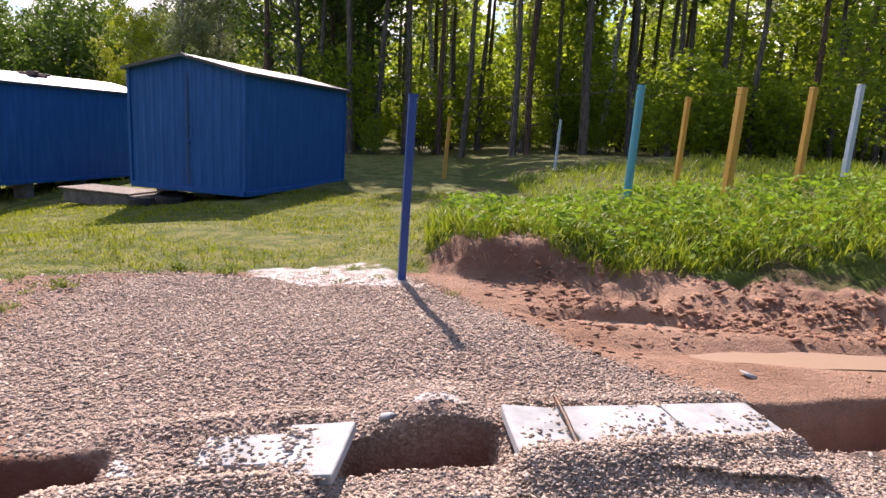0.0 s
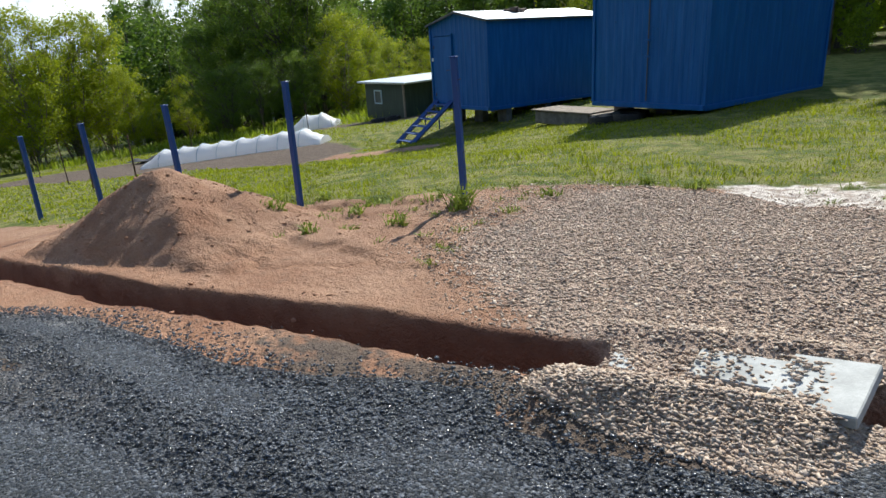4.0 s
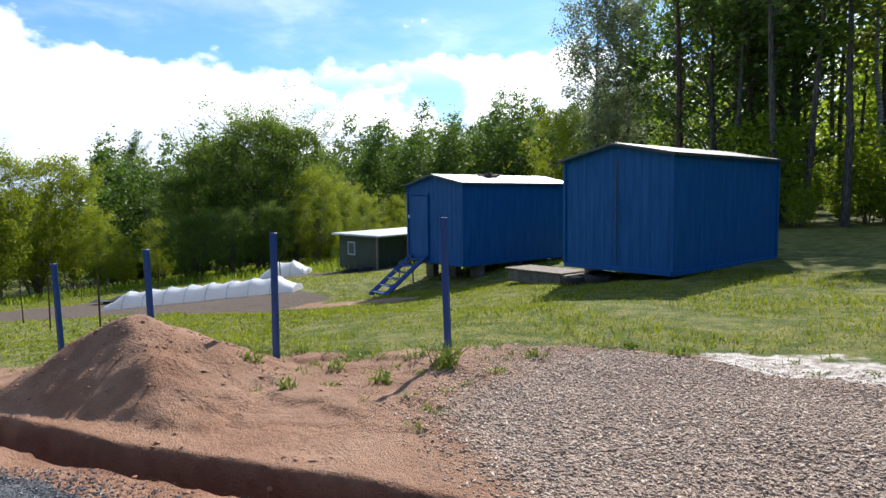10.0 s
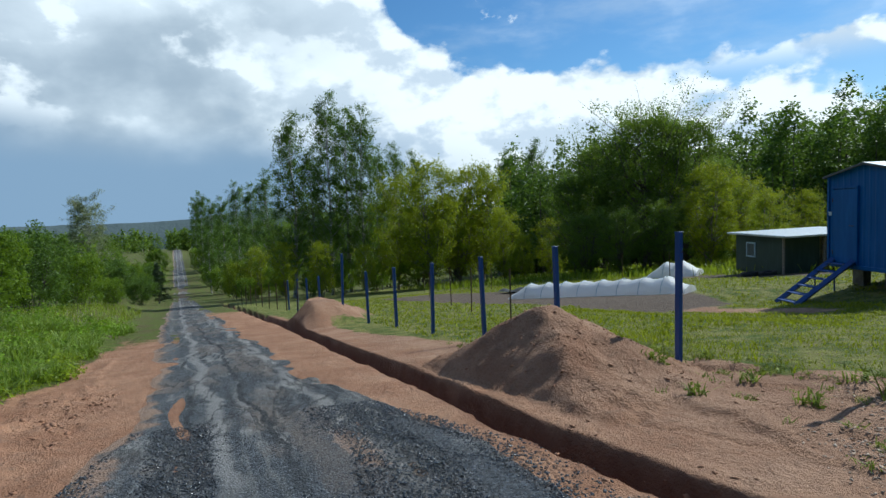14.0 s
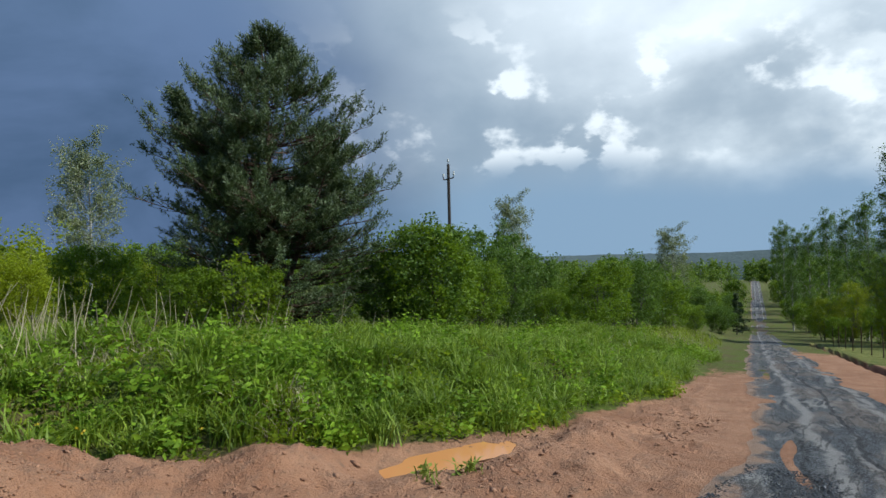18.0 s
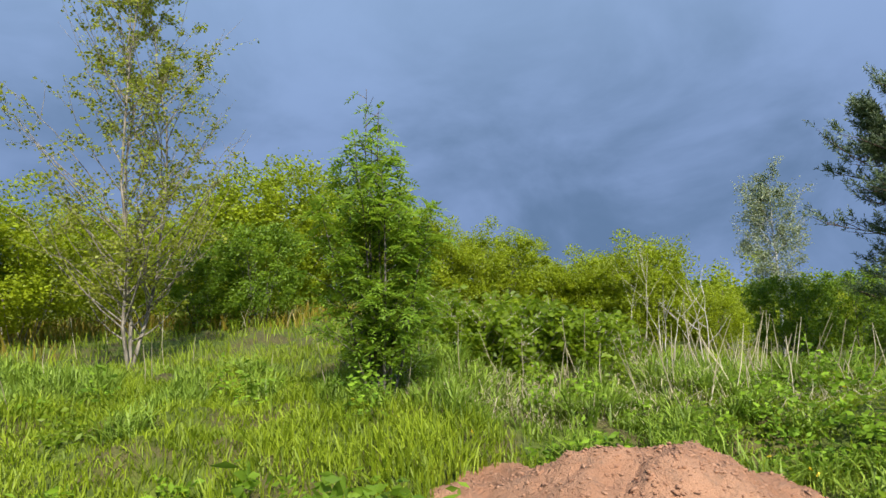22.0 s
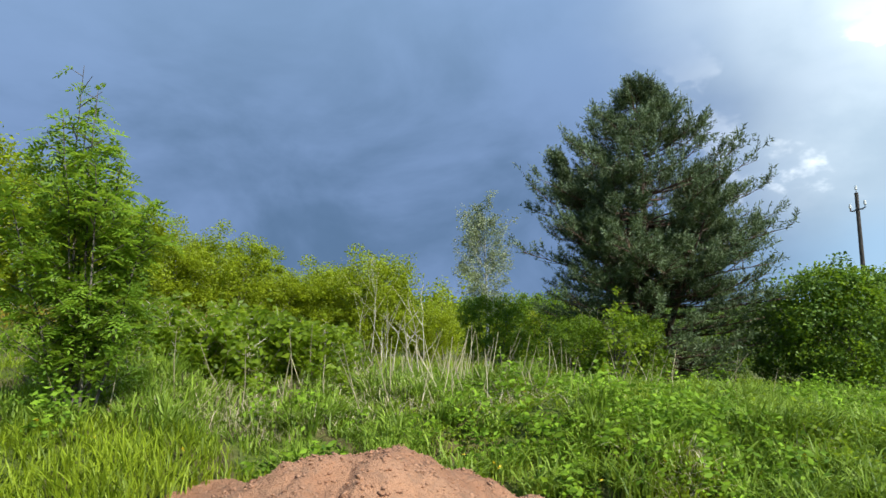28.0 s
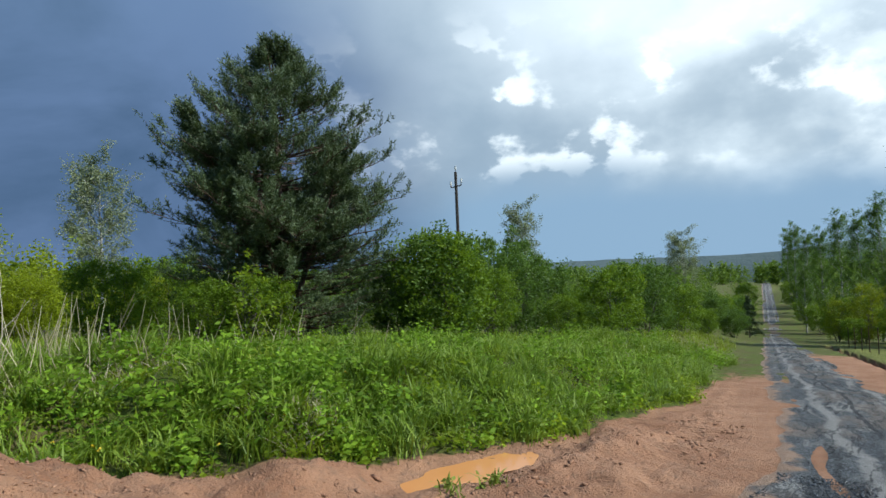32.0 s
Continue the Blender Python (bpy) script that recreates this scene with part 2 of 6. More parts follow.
M_LEAF_DARK = leafy("shaded_leaf", (0.060, 0.115, 0.016), (0.135, 0.20, 0.028), (0.30, 0.44, 0.04), 0.38)
M_NEEDLE = leafy("pine_needle", (0.050, 0.082, 0.032), (0.125, 0.165, 0.070), (0.13, 0.18, 0.05), 0.22)
M_NEEDLE_TIP = leafy("pine_shoot", (0.14, 0.19, 0.10), (0.27, 0.33, 0.20), (0.18, 0.22, 0.09), 0.2)
M_NEEDLE_FAR = leafy("far_conifer", (0.06, 0.095, 0.024), (0.13, 0.17, 0.042), (0.42, 0.52, 0.12), 0.52)
M_GRASS = leafy("tall_grass", (0.12, 0.19, 0.006), (0.27, 0.335, 0.016), (0.38, 0.48, 0.025), 0.35, 0.55)
M_GRASS_BLUE = leafy("broad_grass", (0.105, 0.190, 0.012), (0.27, 0.36, 0.045), (0.32, 0.46, 0.04), 0.32, 0.52)
M_LAWN = leafy("lawn_grass", (0.13, 0.175, 0.004), (0.29, 0.305, 0.008), (0.38, 0.44, 0.015), 0.40, 0.8)
M_WEED = leafy("weed_leaf", (0.075, 0.17, 0.008), (0.24, 0.37, 0.020), (0.30, 0.48, 0.03), 0.34, 0.72)
M_WEED_DRY = leafy("olive_weed", (0.095, 0.14, 0.015), (0.25, 0.30, 0.05), (0.32, 0.40, 0.05), 0.3, 0.7)
M_STRAW = leafy("dry_stalk", (0.30, 0.25, 0.15), (0.55, 0.47, 0.31), (0.40, 0.33, 0.20), 0.15)
M_RUSTY = leafy("rusty_grass", (0.20, 0.17, 0.02), (0.34, 0.25, 0.035), (0.40, 0.32, 0.03), 0.35)
M_BLUE = painted("blue_paint", (0.002, 0.080, 0.265), (0.008, 0.06, 0.16), 0.5, gloss=0.25)
M_BLUE_POST = painted("blue_post_paint", (0.010, 0.055, 0.22), (0.05, 0.06, 0.10), 0.45)
M_ROOF = painted("zinc_roof", (0.55, 0.57, 0.58), (0.26, 0.25, 0.24), 0.40, 0.35, 0.58)
M_ROOF_DARK = painted("roof_edge", (0.045, 0.05, 0.055), (0.14, 0.13, 0.12), 0.5)
M_GREEN = painted("green_paint", (0.022, 0.042, 0.030), (0.06, 0.06, 0.05), 0.6)
M_TEAL = painted("teal_paint", (0.05, 0.30, 0.38), (0.20, 0.16, 0.12), 0.55, 0.0, 0.58)
M_YELLOW = painted("ochre_wood", (0.50, 0.27, 0.035), (0.25, 0.16, 0.07), 0.65)
M_PALE = painted("pale_blue_paint", (0.38, 0.47, 0.52), (0.25, 0.22, 0.18), 0.6)
M_STEEL = painted("rusty_steel", (0.055, 0.04, 0.032), (0.16, 0.08, 0.04), 0.6, 0.4, 0.5)
M_CONCRETE = stone_like("concrete", (0.33, 0.33, 0.31), (0.56, 0.56, 0.53), 0.85, 5.0, 0.25, 0.006, 90.0)
# concrete with the shade under the cabins put into its colour
M_BLOCK = stone_like("shade_dark_concrete", (0.10, 0.095, 0.085), (0.22, 0.21, 0.19), 0.9, 6.0, 0.3, 0.006, 80.0)
M_TIMBER = barky("weathered_timber", (0.14, 0.11, 0.085), (0.36, 0.30, 0.23), (2.0, 12.0, 12.0))
M_RUBBER = stone_like("rubber", (0.012, 0.012, 0.013), (0.035, 0.035, 0.036), 0.7, 14.0, 0.2, 0.004)
M_POLE = barky("creosoted_pole", (0.020, 0.017, 0.015), (0.075, 0.06, 0.05))
M_PORCELAIN = painted("porcelain", (0.55, 0.55, 0.52), (0.3, 0.3, 0.28), 0.25)
M_GLASS = painted("dusty_glass", (0.10, 0.11, 0.11), (0.30, 0.30, 0.28), 0.2)
M_DANDELION = leafy("dandelion", (0.62, 0.42, 0.01), (0.75, 0.55, 0.02), (0.5, 0.4, 0.02), 0.2)
M_CLOD = stone_like("earth_clod", (0.31, 0.150, 0.083), (0.42, 0.235, 0.142), 0.95, 9.0, 0.5, 0.02, 55.0)

film_m, n = material("white_film")
pl = coords(n)
wr = n.noise(n.vmath("MULTIPLY", pl, (2.0, 5.0, 5.0)).outputs[0], 3.0, 5.0, 0.6)
film_s = n.add("ShaderNodeBsdfPrincipled", {"Base Color": n.mix(wr, (0.90, 0.90, 0.91), (0.95, 0.95, 0.95)), "Roughness": 0.45})
film_t = n.add("ShaderNodeBsdfTranslucent", {"Color": (0.92, 0.92, 0.93, 1)})
finish(n, n.add("ShaderNodeMixShader", {0: 0.45, 1: film_s, 2: film_t}), wr, 0.5, 0.05)
M_FILM = film_m

M_PEBBLE = island_stone("gravel_stone", [(0.26, 0.18, 0.12), (0.50, 0.35, 0.245), (0.64, 0.48, 0.35), (0.38, 0.275, 0.205), (0.72, 0.585, 0.46), (0.55, 0.39, 0.25)])
M_CHIP = island_stone("asphalt_chip", [(0.016, 0.018, 0.022), (0.045, 0.050, 0.060), (0.085, 0.092, 0.108), (0.035, 0.039, 0.046), (0.17, 0.18, 0.20)], 0.24)


def ground_material():
    m, n = material("ground_cover")
    g = n.add("ShaderNodeNewGeometry")
    p = g.outputs["Position"]
    ma = n.add("ShaderNodeSeparateColor", {0: n.attribute("cover_a").outputs["Color"]}).outputs
    mb = n.add("ShaderNodeSeparateColor", {0: n.attribute("cover_b").outputs["Color"]}).outputs
    n1, n2, n3 = n.noise(p, 1.3, 6.0, 0.6), n.noise(p, 9.0, 6.0, 0.65), n.noise(p, 70.0, 4.0, 0.6)
    edge = n.math("MULTIPLY", n.math("SUBTRACT", n.math("ADD", n.math("MULTIPLY", n1, 0.5), n.math("MULTIPLY", n2, 0.5)), 0.5), 1.6)

    def mask(s, lo=0.40, hi=0.60):
        return n.ramp(n.math("ADD", s, edge), lo, hi)
    turf = n.mix(n.ramp(n2, 0.3, 0.7), (0.06, 0.085, 0.012), (0.13, 0.17, 0.022))
    turf = n.mix(n.math("MULTIPLY", n.ramp(n1, 0.42, 0.58), 0.7), turf, (0.115, 0.08, 0.04))
    lawn = n.mix(n.ramp(n.noise(p, 2.6, 6.0, 0.65), 0.38, 0.62), (0.085, 0.125, 0.012), (0.27, 0.255, 0.07))
    lawn = n.mix(n.ramp(n2, 0.52, 0.70), lawn, (0.20, 0.155, 0.07))
    lawn = n.mix(n.math("MULTIPLY", n.ramp(n3, 0.35, 0.75), 0.7), lawn, (0.06, 0.07, 0.015))
    sand = n.mix(n.ramp(n1, 0.3, 0.7), (0.31, 0.150, 0.083), (0.44, 0.240, 0.142))
    dry = n.mix(n.ramp(n1, 0.3, 0.7), (0.265, 0.19, 0.128), (0.405, 0.305, 0.22))
    yy = n.add("ShaderNodeSeparateXYZ", {0: p}).outputs[1]
    sand = n.mix(n.math("MULTIPLY", n.ramp(n.math("ADD", yy, n.math("MULTIPLY", n1, 3.0)), 2.4, 4.8), 0.28), sand, dry)
    sand = n.mix(n.ramp(n2, 0.45, 0.8), sand, (0.26, 0.155, 0.10))
    sand = n.mix(n.math("MULTIPLY", n.ramp(n3, 0.5, 0.75), 0.5), sand, (0.16, 0.09, 0.055))
    clay = n.mix(n2, (0.11, 0.045, 0.027), (0.22, 0.10, 0.06))
    bit = n.add("ShaderNodeSeparateColor", {0: n.add("ShaderNodeTexVoronoi", {"Vector": p, "Scale": 62.0}).outputs["Color"]}).outputs
    grav = n.mix(bit[0], (0.25, 0.175, 0.13), (0.54, 0.40, 0.305))
    lime = n.mix(n.ramp(n2, 0.35, 0.6), (0.40, 0.31, 0.245), (0.74, 0.67, 0.59))
    soil = n.mix(n2, (0.07, 0.053, 0.042), (0.19, 0.140, 0.105))
    c = n.mix(mask(mb[2]), turf, lawn)
    c = n.mix(mask(ma[0]), c, sand)
    c = n.mix(mask(mb[1]), c, soil)
    c = n.mix(mask(ma[1], 0.3, 0.8), c, grav)
    c = n.mix(mask(ma[2], 0.3, 0.9), c, lime)
    c = n.mix(mb[0], c, clay)
    s = n.add("ShaderNodeBsdfPrincipled", {"Base Color": c, "Roughness": 0.93, "Specular IOR Level": 0.25})
    finish(n, s, n.math("ADD", n.math("MULTIPLY", n2, 1.0), n.math("ADD", n.math("MULTIPLY", n3, 0.5), n.math("MULTIPLY", n.noise(p, 26.0, 4.0, 0.6), 0.5))), 0.9, 0.06)
    return m


def road_material():
    m, n = material("asphalt_millings")
    p = n.add("ShaderNodeNewGeometry").outputs["Position"]
    n1, n2, n3 = n.noise(p, 0.8, 5.0, 0.6), n.noise(p, 60.0, 4.0, 0.65), n.noise(p, 170.0, 2.0, 0.6)
    vein = n.noise(n.vmath("MULTIPLY", p, (0.22, 1.5, 1.0)).outputs[0], 0.9, 7.0, 0.60, 0.5)
    band = n.math("ABSOLUTE", n.math("SUBTRACT", vein, 0.5))
    dry = n.ramp(band, 0.046, 0.0)
    crack = n.ramp(n.math("ABSOLUTE", n.math("SUBTRACT", n.noise(n.vmath("MULTIPLY", p, (0.28, 1.3, 1.0)).outputs[0], 1.25, 6.0, 0.58, 0.4), 0.5)), 0.017, 0.007)
    chip = n.add("ShaderNodeTexVoronoi", {"Vector": p, "Scale": 78.0})
    tone = n.add("ShaderNodeSeparateColor", {0: chip.outputs["Color"]}).outputs
    old = n.ramp(n.math("ADD", n.add("ShaderNodeSeparateXYZ", {0: p}).outputs[0], n.math("MULTIPLY", n1, 3.0)), -1.6, -4.2)
    c = n.mix(n.math("POWER", tone[0], 3.0), (0.018, 0.020, 0.024), (0.17, 0.185, 0.21))
    c = n.mix(n.ramp(n2, 0.55, 0.8), c, (0.02, 0.02, 0.022))
    c = n.mix(n.math("MULTIPLY", n.ramp(n1, 0.45, 0.75), 0.4), c, (0.035, 0.036, 0.038))
    c = n.mix(n.math("MULTIPLY", n.math("MULTIPLY", n.math("MULTIPLY", dry, n.ramp(n1, 0.33, 0.64)), 0.85), old), c, (0.33, 0.31, 0.28))
    wash = n.noise(n.vmath("MULTIPLY", p, (0.35, 1.0, 1.0)).outputs[0], 1.1, 7.0, 0.62, 0.3)
    c = n.mix(n.math("MULTIPLY", n.ramp(n.math("ADD", wash, n.math("MULTIPLY", n.math("SUBTRACT", n2, 0.5), 0.25)), 0.50, 0.58), n.math("MULTIPLY", old, 0.6)), c, (0.19, 0.140, 0.105))
    lane = n.attribute("lane").outputs["Fac"]
    px = n.add("ShaderNodeSeparateXYZ", {0: p}).outputs[0]

    def line(seed, centre, sway, jag, wide, soft, keep):
        """A ragged line along the lane, broken here and there."""
        along = n.add("ShaderNodeCombineXYZ", {0: px, 1: seed, 2: 0.0}).outputs[0]
        bend = n.math("ADD", n.math("MULTIPLY", n.math("SUBTRACT", n.noise(along, 0.45, 2.0), 0.5), sway), n.math("MULTIPLY", n.math("SUBTRACT", n.noise(along, 3.2, 5.0, 0.65), 0.5), jag))
        off = n.math("ABSOLUTE", n.math("SUBTRACT", n.math("SUBTRACT", lane, centre), bend))
        grit = n.math("MULTIPLY", n.math("SUBTRACT", n2, 0.5), wide * 1.6)
        return n.math("MULTIPLY", n.math("MULTIPLY", n.ramp(n.math("ADD", off, grit), wide + soft, wide), n.ramp(n.noise(along, 0.8, 4.0), keep - 0.06, keep + 0.06)), old)
    worn = n.math("MULTIPLY", n.attribute("track").outputs["Fac"], n.ramp(n.noise(n.vmath("MULTIPLY", p, (0.3, 1.6, 1.0)).outputs[0], 1.6, 7.0, 0.65), 0.44, 0.66))
    c = n.mix(n.math("MULTIPLY", worn, 0.4), c, (0.15, 0.147, 0.142))
    for seed, centre, sway, jag, wide, soft, keep, much in ((3.0, -0.40, 0.5, 0.26, 0.035, 0.07, 0.36, 0.85), (9.0, 0.62, 0.6, 0.12, 0.040, 0.07, 0.42, 0.75), (15.0, -0.05, 0.9, 0.5, 0.018, 0.03, 0.50, 0.7)):
        c = n.mix(n.math("MULTIPLY", line(seed, centre, sway, jag, wide, soft, keep), much), c, (0.31, 0.29, 0.27))
    sandy = n.math("SUBTRACT", 1.0, n.math("ADD", n.math("POWER", n.math("MULTIPLY", n.math("ADD", px, 5.0), 1.5), 2.0), n.math("POWER", n.math("MULTIPLY", n.math("SUBTRACT", lane, 0.5), 7.0), 2.0)))
    c = n.mix(n.math("MULTIPLY", n.ramp(n.math("ADD", sandy, n.math("MULTIPLY", n.math("SUBTRACT", n.noise(p, 5.0, 5.0, 0.65), 0.5), 2.6)), 0.1, 0.7), 0.8), c, (0.34, 0.215, 0.145))
    for seed, centre, sway, jag, wide, keep in ((21.0, 0.02, 0.5, 0.22, 0.020, 0.36), (27.0, 0.30, 0.6, 0.30, 0.012, 0.48), (33.0, -0.62, 0.4, 0.30, 0.012, 0.48), (39.0, 0.92, 0.4, 0.18, 0.022, 0.42)):
        c = n.mix(n.math("MULTIPLY", line(seed, centre, sway, jag, wide, 0.02, keep), 0.95), c, (0.005, 0.005, 0.006))
    c = n.mix(n.math("MULTIPLY", n.math("MULTIPLY", crack, old), 0.7), c, (0.006, 0.006, 0.007))
    rim = n.attribute("rim").outputs["Fac"]
    c = n.mix(n.ramp(n.math("ADD", rim, n.math("MULTIPLY", n.math("SUBTRACT", n.noise(p, 2.2, 6.0, 0.65), 0.5), 1.7)), 0.55, 0.85), c, (0.34, 0.21, 0.135))
    rough = n.math("ADD", n.math("ADD", 0.16, n.math("MULTIPLY", old, 0.26)), n.math("MULTIPLY", tone[1], 0.5))
    s = n.add("ShaderNodeBsdfPrincipled", {"Base Color": c, "Roughness": rough})
    finish(n, s, n.math("ADD", n.math("MULTIPLY", n.noise(p, 9.0, 5.0, 0.65), 1.0), n.math("ADD", n.math("MULTIPLY", n3, 0.4), n.math("MULTIPLY", n.math("SUBTRACT", tone[2], chip.outputs["Distance"]), 0.55))), 1.0, 0.03)
    return m


def water_material(name, dark, light, rough):
    m, n = material(name)
    p = n.add("ShaderNodeNewGeometry").outputs["Position"]
    c = n.mix(n.noise(p, 2.0, 4.0), dark, light)
    s = n.add("ShaderNodeBsdfPrincipled", {"Base Color": c, "Roughness": rough, "Specular IOR Level": 0.3})
    finish(n, s, n.noise(p, 14.0, 2.0), 0.03, 0.01)
    return m


M_GROUND, M_ROAD = ground_material(), road_material()
M_WATER = water_material("muddy_water", (0.56, 0.235, 0.075), (0.64, 0.30, 0.12), 0.12)
M_SILT = water_material("wet_silt", (0.36, 0.235, 0.155), (0.43, 0.29, 0.20), 0.22)


# ---- mesh helpers ----
def mesh_from(name, verts, faces, mat, smooth=False):
    """One mesh from arrays: faces is a list of (k, 3) or (k, 4) index arrays."""
    me = bpy.data.meshes.new(name)
    verts = np.asarray(verts, np.float32)
    faces = [np.asarray(f, np.int32) for f in (faces if isinstance(faces, list) else [faces]) if len(f)]
    me.vertices.add(len(verts))
    me.vertices.foreach_set("co", verts.ravel())
    loops = np.concatenate([f.ravel() for f in faces])
    sizes = np.concatenate([np.full(len(f), f.shape[1]) for f in faces])
    me.loops.add(len(loops))
    me.loops.foreach_set("vertex_index", loops)
    me.polygons.add(len(sizes))
    me.polygons.foreach_set("loop_start", np.concatenate([[0], np.cumsum(sizes)[:-1]]).astype(np.int32))
    if smooth:
        me.polygons.foreach_set("use_smooth", np.ones(len(sizes), bool))
    me.update(calc_edges=True)
    me.materials.append(mat)
    return me


def thing(name, place, label, category, group="", turn=0.0, kind=""):
    ob = new(name)
    ob.matrix_basis = pose(*place, 0, 0, turn)
    return tagged(ob, label, category, group, kind)


def part(name, bm, mat, parent, label=""):
    """Links a bmesh, or a mesh, as one part under parent."""
    if isinstance(bm, bpy.types.Mesh):
        me = bm
    else:
        me = bpy.data.meshes.new(name)
        bm.to_mesh(me)
        bm.free()
        me.materials.append(mat)
    ob = new(name, me)
    ob.parent = parent
    return tagged(ob, label)


def box(size, at=(0, 0, 0), turn=None, bevel=0.0):
    bm = bmesh.new()
    m = Matrix.Translation(at)
    if turn is not None:
        m = m @ turn
    bmesh.ops.create_cube(bm, size=1.0, matrix=m @ Matrix.Diagonal((*size, 1)))
    if bevel:
        bmesh.ops.bevel(bm, geom=bm.edges[:], offset=bevel, segments=1, affect="EDGES")
    return bm


def join(*bms):
    out = bmesh.new()
    for b in bms:
        tmp = bpy.data.meshes.new("tmp")
        b.to_mesh(tmp)
        b.free()
        out.from_mesh(tmp)
        bpy.data.meshes.remove(tmp)
    return out


def rod(a, b, r0, r1=None, sides=8):
    a, b = Vector(a), Vector(b)
    bm = bmesh.new()
    m = Matrix.Translation((a + b) / 2) @ (b - a).to_track_quat("Z", "Y").to_matrix().to_4x4()
    bmesh.ops.create_cone(bm, cap_ends=True, segments=sides, radius1=r0, radius2=r0 if r1 is None else r1, depth=(b - a).length, matrix=m)
    return bm


def tubes(paths, sides=6):
    """Vertices and quads of tapered tubes along paths: (points, radii) each."""
    V, F, k = [], [], 0
    ang = np.arange(sides) / sides * 2 * np.pi
    for pts, rad in paths:
        pts, rad = np.asarray(pts, float), np.asarray(rad, float)
        d = np.gradient(pts, axis=0)
        d /= np.linalg.norm(d, axis=1)[:, None] + 1e-9
        ref = np.where(np.abs(d[:, 2:3]) > 0.9, [[1.0, 0, 0]], [[0, 0, 1.0]])
        u = np.cross(d, ref)
        u /= np.linalg.norm(u, axis=1)[:, None] + 1e-9
        w = np.cross(d, u)
        ring = pts[:, None] + rad[:, None, None] * (np.cos(ang)[None, :, None] * u[:, None] + np.sin(ang)[None, :, None] * w[:, None])
        V.append(ring.reshape(-1, 3))
        for i in range(len(pts) - 1):
            a = k + i * sides + np.arange(sides)
            b = k + i * sides + (np.arange(sides) + 1) % sides
            F.append(np.stack([a, b, b + sides, a + sides], 1))
        k += len(pts) * sides
    return np.concatenate(V), np.concatenate(F)


def leaves(rng, pts, size, long=1.5, droop=0.3, vary=0.4, flatness=0.5):
    """A pointed, folded leaf (two triangles over its midrib) at each point."""
    k = len(pts)
    d = rng.normal(size=(k, 3))
    d[:, 2] = d[:, 2] * flatness - droop
    d /= np.linalg.norm(d, axis=1)[:, None]
    u = np.cross(d, rng.normal(size=(k, 3)))
    u /= np.linalg.norm(u, axis=1)[:, None] + 1e-9
    w = np.cross(d, u)
    s = size * (1 + vary * rng.uniform(-1, 1, (k, 1)))
    a, tip = pts, pts + d * s * long
    mid = pts + d * s * long * 0.45
    v = np.stack([a, mid + u * s * 0.42 + w * s * 0.12, tip, mid - u * s * 0.42 + w * s * 0.12], 1).reshape(-1, 3)
    i = np.arange(k)[:, None] * 4
    return v, np.concatenate([i + [[0, 1, 2]], i + [[0, 2, 3]]])


def blades(rng, feet, height, width, lean=0.35, bend=0.5):
    """Grass blades: three segments each, bending over."""
    k = len(feet)
    h = height * (0.55 + 0.75 * rng.random((k, 1)))
    a = rng.uniform(0, 2 * np.pi, k)
    out = np.stack([np.cos(a), np.sin(a), np.zeros(k)], 1)
    side = np.stack([-np.sin(a), np.cos(a), np.zeros(k)], 1)
    tw = rng.uniform(-0.8, 0.8, (k, 1))
    side = side * np.cos(tw) + out * np.sin(tw)
    ln = lean * rng.random((k, 1))
    bd = bend * rng.random((k, 1))
    wd = width * (0.6 + 0.8 * rng.random((k, 1)))
    z = np.array([[0, 0, 1.0]])
    rows = []
    for f, ww in ((0.0, 0.8), (0.45, 1.0), (0.8, 0.7)):
        c = feet + z * h * (f - 0.35 * bd * f ** 3) + out * h * (ln * f + bd * f ** 2.4)
        rows += [c - side * wd * ww / 2, c + side * wd * ww / 2]
    rows.append(feet + z * h * (1 - 0.45 * bd) + out * h * (ln + bd))
    v = np.stack(rows, 1).reshape(-1, 3)
    i = np.arange(k)[:, None] * 7
    return v, [np.concatenate([i + [[0, 1, 3, 2]], i + [[2, 3, 5, 4]]]), i + [[4, 5, 6]]]


def stones(rng, at, size, flat=0.65, long=0.5):
    """Small rough stones: a bent octahedron with a split belt, 12 faces each."""
    k = len(at)
    ang = np.arange(5) / 5 * 2 * np.pi
    base = np.concatenate([np.stack([np.cos(ang), np.sin(ang), np.zeros(5)], 1), [[0.15, 0.1, 0.75], [-0.1, 0.0, -0.7]]])
    s = size[:, None, None] if np.ndim(size) else size
    v = base[None] * (1 + 0.35 * rng.uniform(-1, 1, (k, 7, 1)))
    v[:, :, 2] *= flat
    v[:, :, 0] *= 1 + long * rng.random((k, 1))
    q = rng.uniform(0, 2 * np.pi, k)
    tilt = rng.uniform(-0.6, 0.6, k)
    ct, st = np.cos(tilt)[:, None], np.sin(tilt)[:, None]
    x, y, z = v[:, :, 0], v[:, :, 1], v[:, :, 2]
    x, z = x * ct + z * st, -x * st + z * ct
    cq, sq = np.cos(q)[:, None], np.sin(q)[:, None]
    v = np.stack([x * cq - y * sq, x * sq + y * cq, z], 2) * s + at[:, None]
    i = np.arange(k)[:, None] * 7
    f = [i + [[j, (j + 1) % 5, 5]] for j in range(5)] + [i + [[(j + 1) % 5, j, 6]] for j in range(5)]
    return v.reshape(-1, 3), np.concatenate(f)


def fuse(chunks):
    """Joins (vertices, faces) chunks into one pair; faces stay grouped by their number of corners."""
    V, F, k = [], {}, 0
    for v, f in chunks:
        for g in (f if isinstance(f, list) else [f]):
            F.setdefault(g.shape[1], []).append(g + k)
        V.append(v)
        k += len(v)
    return np.concatenate(V), [np.concatenate(g) for g in F.values()]


